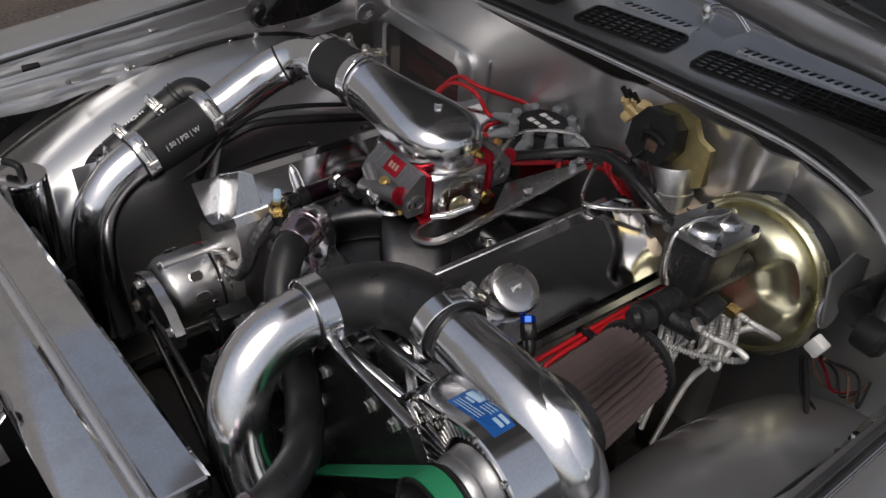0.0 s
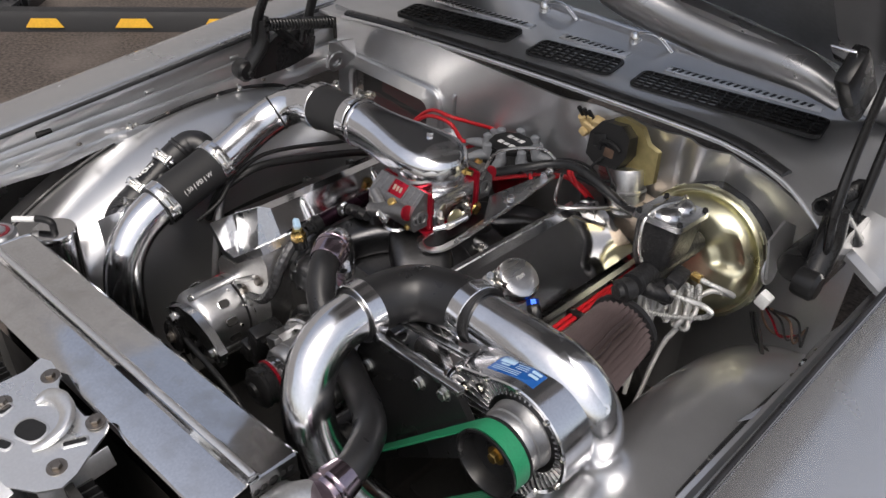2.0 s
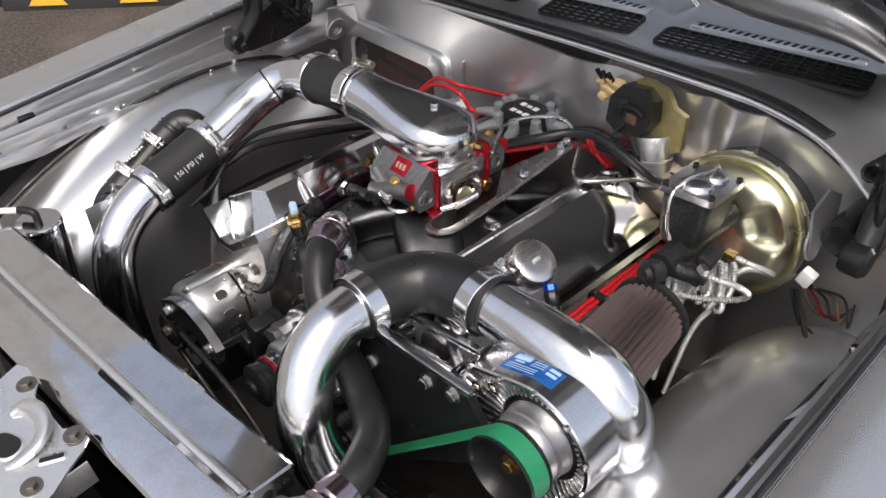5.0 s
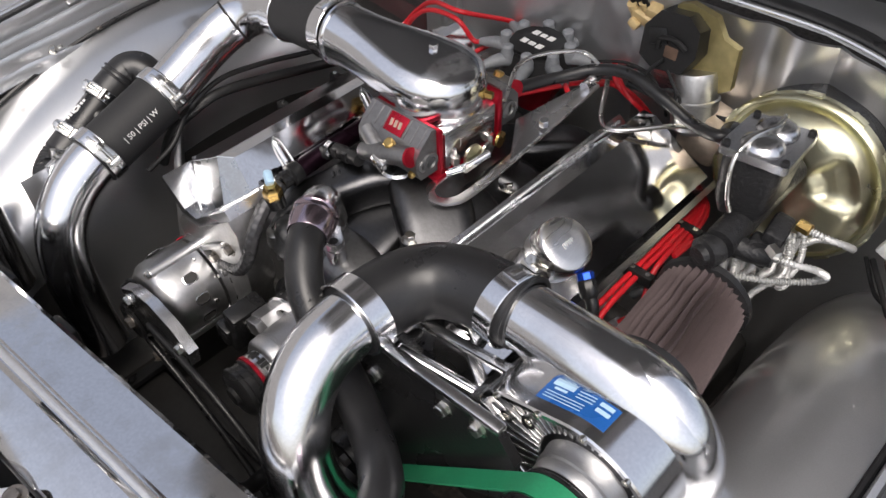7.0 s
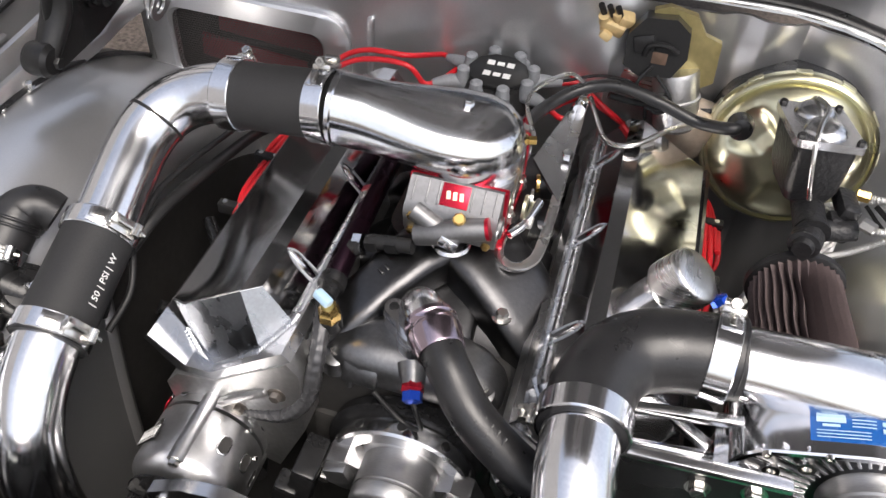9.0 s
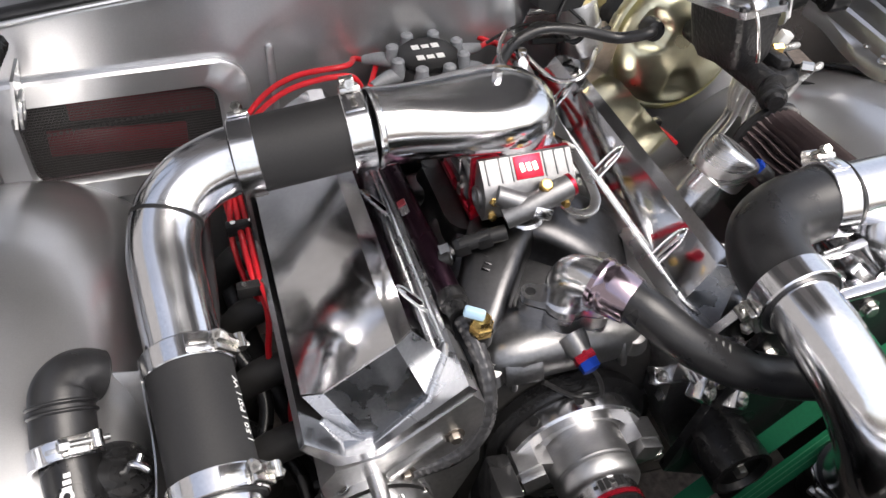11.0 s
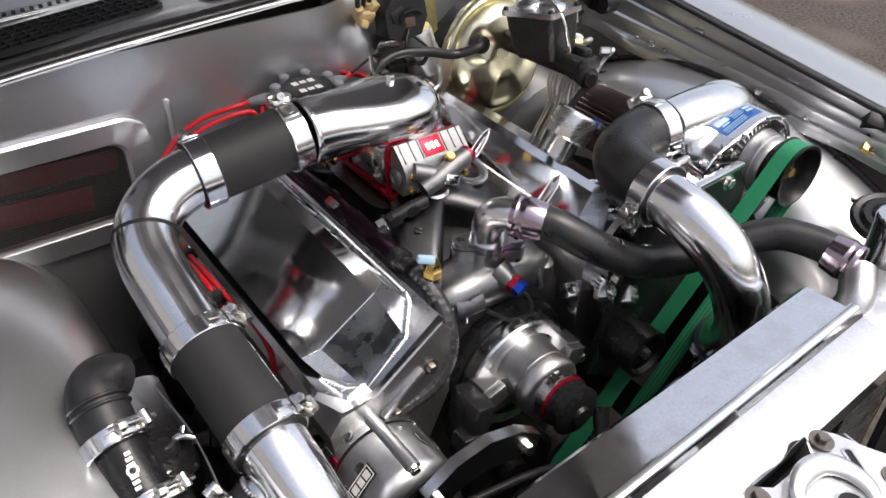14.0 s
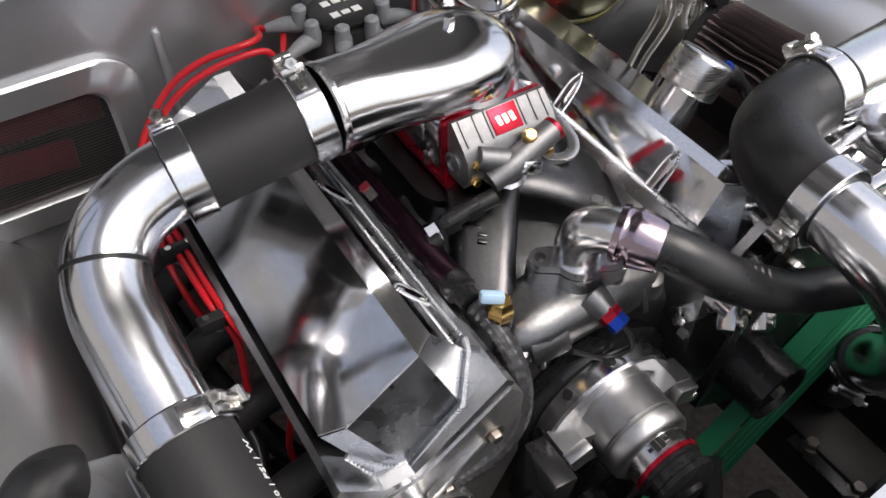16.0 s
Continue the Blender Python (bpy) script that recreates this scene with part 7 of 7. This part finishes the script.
for pts in (
    [(0.20, 0.348, 0.945), (0.185, 0.335, 0.92), (0.20, 0.34, 0.90), (0.23, 0.345, 0.905), (0.24, 0.345, 0.885), (0.22, 0.34, 0.875), (0.20, 0.345, 0.895)],
    [(0.12, 0.33, 0.90), (0.155, 0.345, 0.915), (0.19, 0.348, 0.905), (0.215, 0.345, 0.88)],
    [(0.08, 0.35, 0.89), (0.13, 0.36, 0.905), (0.17, 0.365, 0.90), (0.20, 0.36, 0.88), (0.21, 0.37, 0.84)],
    [(0.21, 0.348, 0.93), (0.235, 0.338, 0.905), (0.225, 0.335, 0.885), (0.205, 0.34, 0.88)],
):
    one = B()
    tube(one, pts, 0.0026, 8, 6)
    solo("wire", one, PLASTIC, "thin black wire beside the wiper motor", "wire", "wiper wires")

# ---- fuel rail, looms and small hoses ----
fr = thing("fuel_rail", (-0.118, 0.03, 0.83), "dark purple anodised fuel rail along the intake", "fuel rail")
part("tube", tube(B(), [(-0.124, 0.26, 0.836), (-0.119, 0.08, 0.836), (-0.113, -0.085, 0.834)], 0.0145, 24, 4), PURPLE, fr)
part("end_fitting", lathe(B(), (-0.113, -0.083, 0.834), (0.03, -1, -0.05), [(0.016, 0), (0.017, 0.003), (0.017, 0.016), (0.013, 0.018), (0.013, 0.034), (0, 0.034)], 24), BLACK, fr, "black end fitting")
part("sticker", block(B(), frame_of((-0.128, 0.062, 0.8478), (-0.5, 0, 0.85), (0, 1, 0)), (0.026, 0.011, 0.0012)), BRUSHED, fr, "small white and red sticker")
part("sticker_top", block(B(), frame_of((-0.129, 0.070, 0.8486), (-0.5, 0, 0.85), (0, 1, 0)), (0.010, 0.0105, 0.0012)), REDPANEL, fr)
part("port", lathe(B(), (-0.110, -0.035, 0.842), (0.9, -0.2, 0.3), [(0.010, 0), (0.010, 0.012), (0.006, 0.014), (0, 0.015)], 16), BLACK, fr)
part("port_screw", lathe(B(), (-0.099, -0.037, 0.846), (0.9, -0.2, 0.3), [(0.005, 0), (0.005, 0.003), (0, 0.004)], 12), CHROME, fr)


def loom(pts, r, label, mat=None, ribs=True):
    """A ribbed or braided hose along a smooth line."""
    one = B()
    line = spline(pts, 14)
    rr = []
    dense = []
    for p, q in zip(line, line[1:]):
        k = max(1, int((q - p).length / 0.0022))
        for j in range(k):
            dense.append(p.lerp(q, j / k))
    rr = [r * (1.0 if (i % 2 or not ribs) else 0.86) for i in range(len(dense))]
    rings, side = [], None
    for i, c in enumerate(dense):
        way = (dense[min(i + 1, len(dense) - 1)] - dense[max(i - 1, 0)]).normalized()
        side = way.orthogonal().normalized() if side is None else (side - way * side.dot(way)).normalized()
        v = way.cross(side)
        n = 28 if mat is BRAID else 14
        weave = [0.07 * math.copysign(1, math.sin(0.9 * i + 4 * a) * math.sin(0.9 * i - 4 * a)) if mat is BRAID else 0.0 for a in (2 * math.pi * k / n for k in range(n))]
        rings.append([c + (r * (0.95 + weave[k]) if mat is BRAID else rr[i]) * (math.cos(2 * math.pi * k / n) * side + math.sin(2 * math.pi * k / n) * v) for k in range(n)])
    loft(one, rings)
    return solo("ribbed_hose" if ribs else "hose", one, mat or PLASTIC, label, "hose", sharp=60)


loom([(-0.110, -0.118, 0.830), (-0.104, -0.150, 0.820), (-0.100, -0.182, 0.790), (-0.106, -0.200, 0.745), (-0.135, -0.205, 0.705), (-0.19, -0.200, 0.682), (-0.25, -0.195, 0.664), (-0.29, -0.190, 0.65), (-0.31, -0.18, 0.60)], 0.0105, "black braided hose curving down ahead of the valve cover", BRAID)
loom([(-0.125, -0.11, 0.815), (-0.125, -0.165, 0.795), (-0.13, -0.195, 0.735), (-0.17, -0.20, 0.692), (-0.23, -0.198, 0.672), (-0.30, -0.17, 0.655)], 0.006, "thin black ribbed loom beside the valve cover")
loom([(-0.365, 0.27, 0.75), (-0.37, 0.205, 0.772), (-0.372, 0.07, 0.806), (-0.374, -0.035, 0.826), (-0.385, -0.09, 0.81), (-0.40, -0.13, 0.78), (-0.42, -0.15, 0.72)], 0.0085, "black ribbed conduit under the charge pipe", ribs=False)
loom([(-0.375, 0.26, 0.79), (-0.38, 0.15, 0.812), (-0.382, 0.05, 0.835), (-0.384, -0.03, 0.842), (-0.376, -0.10, 0.822), (-0.36, -0.15, 0.79), (-0.37, -0.2, 0.76)], 0.0045, "thin black hose under the charge pipe", ribs=False)
loom([(0.075, 0.15, 0.92), (0.05, 0.22, 0.94), (0.09, 0.30, 0.935), (0.118, 0.325, 0.905)], 0.003, "thin grey throttle cable behind the carburettor", BRUSHED, False)
loom([(0.125, 0.33, 0.885), (0.16, 0.27, 0.862), (0.20, 0.255, 0.872), (0.25, 0.32, 0.868), (0.28, 0.37, 0.85)], 0.0038, "bare steel cable over the valve cover", BRUSHED, False)
bc = thing("oil_line_fitting", (0.336, 0.005, 0.85), "black hose fitting with a blue collar beside the breather", "fitting")
part("blue_collar", lathe(B(), (0.330, 0.004, 0.868), (0.5, -0.3, -0.5), [(0.008, 0), (0.011, 0.002), (0.011, 0.010), (0.008, 0.012), (0, 0.012)], 8), BLUEANO, bc, "blue collar")
part("body", lathe(B(), (0.336, 0.0, 0.862), (0.5, -0.3, -0.5), [(0.010, 0), (0.012, 0.004), (0.012, 0.02), (0.009, 0.024), (0, 0.024)], 8), BLACK, bc)
part("hose", tube(B(), [(0.346, -0.006, 0.852), (0.36, -0.014, 0.835), (0.362, -0.03, 0.81), (0.345, -0.04, 0.79)], 0.008, 14, 6), BLACK, bc)

# ---- bypass valve on the passenger side ----
bv = thing("bypass_valve", (-0.52, -0.20, 0.76), "black bypass valve with clamps and rubber elbows", "bypass valve")
V0, V1 = Vector((-0.527, -0.155, 0.820)), Vector((-0.517, -0.250, 0.770))
vd = (V1 - V0).normalized()
vm = (V0 + V1) / 2
part("body", tube(B(), [V0, vm, V1], 0.0285, 40, 3), BLACK, bv, "gloss black body")
nn = Vector((-0.10, -0.40, 0.91))
nn = (nn - vd * vd.dot(nn)).normalized()
vs = vd.cross(nn)
mark = part("pale_mark", ring(B(), vm + nn * 0.0278 + vd * 0.003, nn, 0.0035, 0.0065, 0.0014, 24), WHITE, bv, "pale abstract mark")
for k in (-3, -2, -1, 1, 2, 3):
    part("mark_bar", block(B(), frame_of(vm + nn * 0.0286 + vd * (0.003 + 0.0062 * k) + vs * 0.0012 * k, nn, vd), (0.0042, 0.010 - 0.0012 * abs(k), 0.0009)), WHITE, mark)
part("body_screw", lathe(B(), vm - vs * 0.0275 + vd * 0.018, -vs, [(0.004, 0), (0.004, 0.004), (0, 0.0045)], 12), CHROME, bv)
# the round diaphragm housing on its side, with a chrome barb
dn = Vector((0.50, -0.16, 0.85)).normalized()
DH = Vector((-0.482, -0.188, 0.786))
part("housing_neck", tube(B(), [vm + Vector((0.01, 0.01, 0.0)), DH - dn * 0.008], 0.024, 28, 2), BLACK, bv)
dh = part("diaphragm_housing", lathe(B(), DH - dn * 0.016, dn, [(0, 0), (0.024, 0.0), (0.034, 0.006), (0.0365, 0.009), (0.0365, 0.013), (0.0355, 0.0135), (0.0355, 0.0150), (0.0365, 0.0155), (0.0365, 0.0195), (0.033, 0.022), (0.029, 0.0222), (0.026, 0.0255), (0.014, 0.027), (0, 0.027)], 56), BLACK, bv, "round black diaphragm housing")
dx = frame_of(DH, dn, vd)
for k in range(6):
    a = radians(60 * k + 25)
    part("housing_screw", lathe(B(), dx @ Vector((0.0325 * math.cos(a), 0.0325 * math.sin(a), 0.0055)), dn, [(0.0026, 0), (0.0026, 0.002), (0, 0.0024)], 10), STEEL, dh)
part("barb_boss", lathe(B(), DH + dn * 0.010, dn, [(0.010, 0), (0.009, 0.004), (0.006, 0.005), (0, 0.005)], 20), PLASTIC, dh)
e0 = DH + dn * 0.014
part("barb", tube(B(), [e0, e0 + dn * 0.010, e0 + dn * 0.014 - vs * 0.006 + vd * 0.004, e0 + dn * 0.014 - vs * 0.014 + vd * 0.012], [0.0042, 0.0042, 0.0042, 0.0036], 12, 5), CHROME, dh, "chrome vacuum barb")
part("barb_tee", tube(B(), [e0 + dn * 0.013 - vs * 0.010 - vd * 0.006, e0 + dn * 0.013 - vs * 0.005 + vd * 0.002], 0.0036, 12, 2), CHROME, dh)
# short elbow with an open, cut mouth
up_el = thing("elbow_hose", (-0.51, -0.11, 0.80), "short black rubber elbow with an open cut mouth", "hose")
bend = spline([V0 + vd * 0.02, V0, (-0.5265, -0.128, 0.834), (-0.5245, -0.112, 0.8405), (-0.515, -0.100, 0.842), (-0.503, -0.094, 0.838), (-0.491, -0.092, 0.830)], 8)
rad = np.interp(np.linspace(0, 1, len(bend)), [0, 0.45, 0.7, 1], [0.0315, 0.0310, 0.0285, 0.0255])
part("hose_bend", tube(B(), bend, [float(r) for r in rad], 36, 1, caps=False), RUBBER, up_el)
part("inner_wall", tube(B(), bend, [float(r) - 0.004 for r in rad], 36, 1, caps=False), DARKFILL, up_el, "dark inside of the elbow")
way = (bend[-1] - bend[-2]).normalized()
part("mouth_edge", ring(B(), bend[-1] - way * 0.002, way, 0.0212, 0.0258, 0.003, 36, 0.001), RUBBER, up_el)
rd = Vector((0.02, 0.83, 0.53)).normalized()
for off in (0.0, 0.0085):
    part("raised_rib", ring(B(), Vector((-0.5265, -0.135, 0.8305)) + rd * off, rd, 0.029, 0.0338, 0.0045, 44, 0.0018), RUBBER, up_el, "raised rubber rib")
low_el = thing("elbow_hose", (-0.49, -0.29, 0.73), "black ribbed rubber elbow to the charge pipe", "hose")
bend = spline([V1 - vd * 0.02, V1, (-0.512, -0.280, 0.756), (-0.494, -0.302, 0.749), (-0.468, -0.303, 0.755), (-0.440, -0.296, 0.766), (-0.425, -0.292, 0.772)], 20)
part("hose_bend", tube(B(), bend, [0.031 - (0.0 if k < 34 or k > 96 or k % 4 < 2 else 0.0020) for k in range(len(bend))], 36, 1), RUBBER, low_el, "", 60)
clamp(Vector((-0.527, -0.168, 0.8135)), vd, 0.033, (0.5, -0.3, 0.8), 0.020)
clamp(Vector((-0.5185, -0.238, 0.7765)), vd, 0.033, (0.5, -0.3, 0.8), 0.020)
clamp((-0.447, -0.2965, 0.763), (1, 0.22, 0.36), 0.0325, (-0.25, 0.45, 1), 0.02)
solo("pipe_stub", tube(B(), [(-0.438, -0.2955, 0.767), (-0.415, -0.292, 0.776), (-0.39, -0.290, 0.787)], 0.0285, 32, 4), MACHINED, "welded stub on the charge pipe", "pipe stub")
bead = B()
for k in range(40):
    a = 2 * math.pi * k / 40
    c = frame_of((-0.4215, -0.2925, 0.774), (1, 0.12, 0.40), (0, 1, 0)) @ Vector((0.0295 * math.cos(a), 0.0295 * math.sin(a), 0.004 * math.cos(2 * a)))
    bmesh.ops.create_icosphere(bead, subdivisions=1, radius=0.0034, matrix=Matrix.Translation(c))
solo("stub_weld", bead, SCUFFED, "beaded weld round the pipe stub", "weld bead")

# ---- front corners ----


def can(at, r, h, label):
    c = thing("catch_can", at, label, "catch can", "catch cans")
    part("body", lathe(B(), at, (0, 0, 1), [(r * 0.9, 0), (r, 0.006), (r, h - 0.014), (r * 0.98, h - 0.012), (0, h - 0.012)], 48), CHROME, c)
    part("lid", lathe(B(), (at[0], at[1], at[2] + h - 0.012), (0, 0, 1), [(r * 1.02, 0), (r * 1.02, 0.008), (r * 0.96, 0.012), (0, 0.012)], 48), POLISH, c)
    return c


can((0.492, -0.447, 0.722), 0.031, 0.150, "polished cylindrical can beside the radiator")
pc = can((-0.472, -0.437, 0.612), 0.040, 0.185, "polished cylindrical can with a fitting in the corner")
part("fitting", tube(B(), [(-0.472, -0.437, 0.795), (-0.474, -0.437, 0.81), (-0.488, -0.445, 0.814), (-0.50, -0.455, 0.814)], 0.007, 12, 4), PLASTIC, pc, "black fitting")
part("white_pipe", tube(B(), [(-0.494, -0.450, 0.814), (-0.53, -0.486, 0.812)], 0.0058, 14, 1), WHITE, pc, "white plastic pipe")
rc = thing("filler_cap", (-0.548, -0.515, 0.77), "small round filler cap with a red face", "filler cap")
part("rim", lathe(B(), (-0.548, -0.515, 0.772), (0, 0, 1), [(0.034, 0), (0.035, 0.01), (0.030, 0.016), (0, 0.016)], 36), CAST, rc)
part("face", lathe(B(), (-0.548, -0.515, 0.7875), (0, 0, 1), [(0.024, 0), (0.022, 0.002), (0, 0.002)], 32), REDPANEL, rc, "red ring")
part("centre", lathe(B(), (-0.548, -0.515, 0.7895), (0, 0, 1), [(0.017, 0), (0.016, 0.003), (0, 0.003)], 8), CAST, rc, "silver centre")
hn = thing("horn", (0.56, -0.41, 0.78), "black round disc horn in the front corner", "horn")
hz = Vector((-0.25, -0.1, 1)).normalized()
HC = Vector((0.565, -0.405, 0.805))
part("shell", lathe(B(), HC, hz, [(0.03, 0), (0.054, 0.008), (0.055, 0.014), (0.050, 0.018), (0.042, 0.016), (0.036, 0.022), (0.026, 0.022), (0.018, 0.030), (0, 0.031)], 40), BLACK, hn)
part("bracket", box(B(), (0.60, -0.37, 0.80), (0.02, 0.08, 0.004), (10, 20, 30)), BLACK, hn)
rl = thing("relay", (0.735, -0.26, 0.85), "small black relay with a loose wiring plug on the fender", "relay")
part("body", box(B(), (0.728, -0.262, 0.868), (0.024, 0.030, 0.034), (20, -40, 20), 0.003), PLASTIC, rl)
part("plug", box(B(), (0.70, -0.285, 0.835), (0.016, 0.03, 0.012), (30, -30, 20), 0.002), BRASS, rl, "yellow plug")
part("wires", tube(B(), [(0.72, -0.27, 0.85), (0.69, -0.24, 0.80), (0.66, -0.2, 0.74), (0.66, -0.25, 0.68)], 0.006, 10, 6), PLASTIC, rl)
sp_ = thing("bent_sheet", (-0.42, -0.2, 0.5), "bent silver sheet standing below the charge pipe", "sheet metal")
one = B()
rows, fold = [], []
for z in np.linspace(0.79, 0.34, 22):
    end = -0.085 - 0.30 * (0.79 - z) - 0.012 * math.sin((0.79 - z) * 9)
    rows.append([(-0.455 + 0.06 * ((0.79 - z) / 0.45) + 0.004 * math.sin(y * 25), y, z) for y in np.linspace(-0.36, end, 24)])
    fold.append([(rows[-1][-1][0] + dx, end + dy, z) for dx, dy in ((0.0, 0.0), (0.005, 0.004), (0.007, 0.010), (0.004, 0.017), (-0.004, 0.022), (-0.03, 0.028))])
grid(one, rows, 0.002)
part("sheet", one, BAYPAINT, sp_)
part("folded_edge", grid(B(), fold, 0.002), BAYPAINT, sp_, "rolled bright edge")
hl = thing("wiring_plug", (0.60, 0.30, 0.80), "loose orange and black wiring plug by the booster", "wiring plug")
for k in range(5):
    part("wire", tube(B(), [(0.575 + 0.006 * k, 0.30, 0.845), (0.585 + 0.01 * k, 0.31 + 0.01 * k, 0.81), (0.60 + 0.012 * k, 0.33, 0.78), (0.63, 0.36 + 0.01 * k, 0.77)], 0.0022, 6, 6), (RUST, REDANO, PLASTIC, RUST, PLASTIC)[k], hl)
part("plug", box(B(), (0.578, 0.30, 0.855), (0.022, 0.016, 0.03), (10, 20, 0), 0.003), WHITE, hl)
one = B()
tube(one, [(0.60, 0.42, 0.92), (0.60, 0.36, 0.925), (0.60, 0.32, 0.92)], 0.028, 24, 4)
solo("column_grommet", one, BLACK, "black rubber grommet in the firewall corner", "grommet")

# ---- small hoses and wires low in the bay ----
loom([(-0.20, -0.20, 0.52), (-0.24, -0.10, 0.50), (-0.30, 0.02, 0.52), (-0.34, 0.16, 0.55), (-0.36, 0.30, 0.60)], 0.016, "thick black hose low beside the block", RUBBER, False)
loom([(-0.42, -0.04, 0.62), (-0.36, -0.02, 0.58), (-0.31, -0.06, 0.52), (-0.30, -0.14, 0.47)], 0.011, "black control tube beside the block", BLACK, False)
loom([(-0.40, 0.10, 0.68), (-0.36, 0.05, 0.66), (-0.335, -0.01, 0.62), (-0.36, -0.08, 0.58)], 0.010, "gloss black bent tube beside the block", BLACK, False)
loom([(0.10, -0.30, 0.60), (0.06, -0.36, 0.52), (0.02, -0.38, 0.46)], 0.012, "black hose below the water pump", RUBBER, False)
loom([(0.56, 0.33, 0.80), (0.60, 0.28, 0.79), (0.63, 0.22, 0.80), (0.64, 0.14, 0.815)], 0.004, "thin black wire along the inner fender", PLASTIC, False)
loom([(0.55, 0.34, 0.79), (0.585, 0.30, 0.775), (0.62, 0.27, 0.785), (0.64, 0.20, 0.80)], 0.003, "thin black wire beside the brake booster", PLASTIC, False)
loom([(0.15, 0.345, 0.885), (0.20, 0.36, 0.872), (0.26, 0.372, 0.868), (0.32, 0.38, 0.872)], 0.005, "black wiring loom along the firewall", PLASTIC, False)
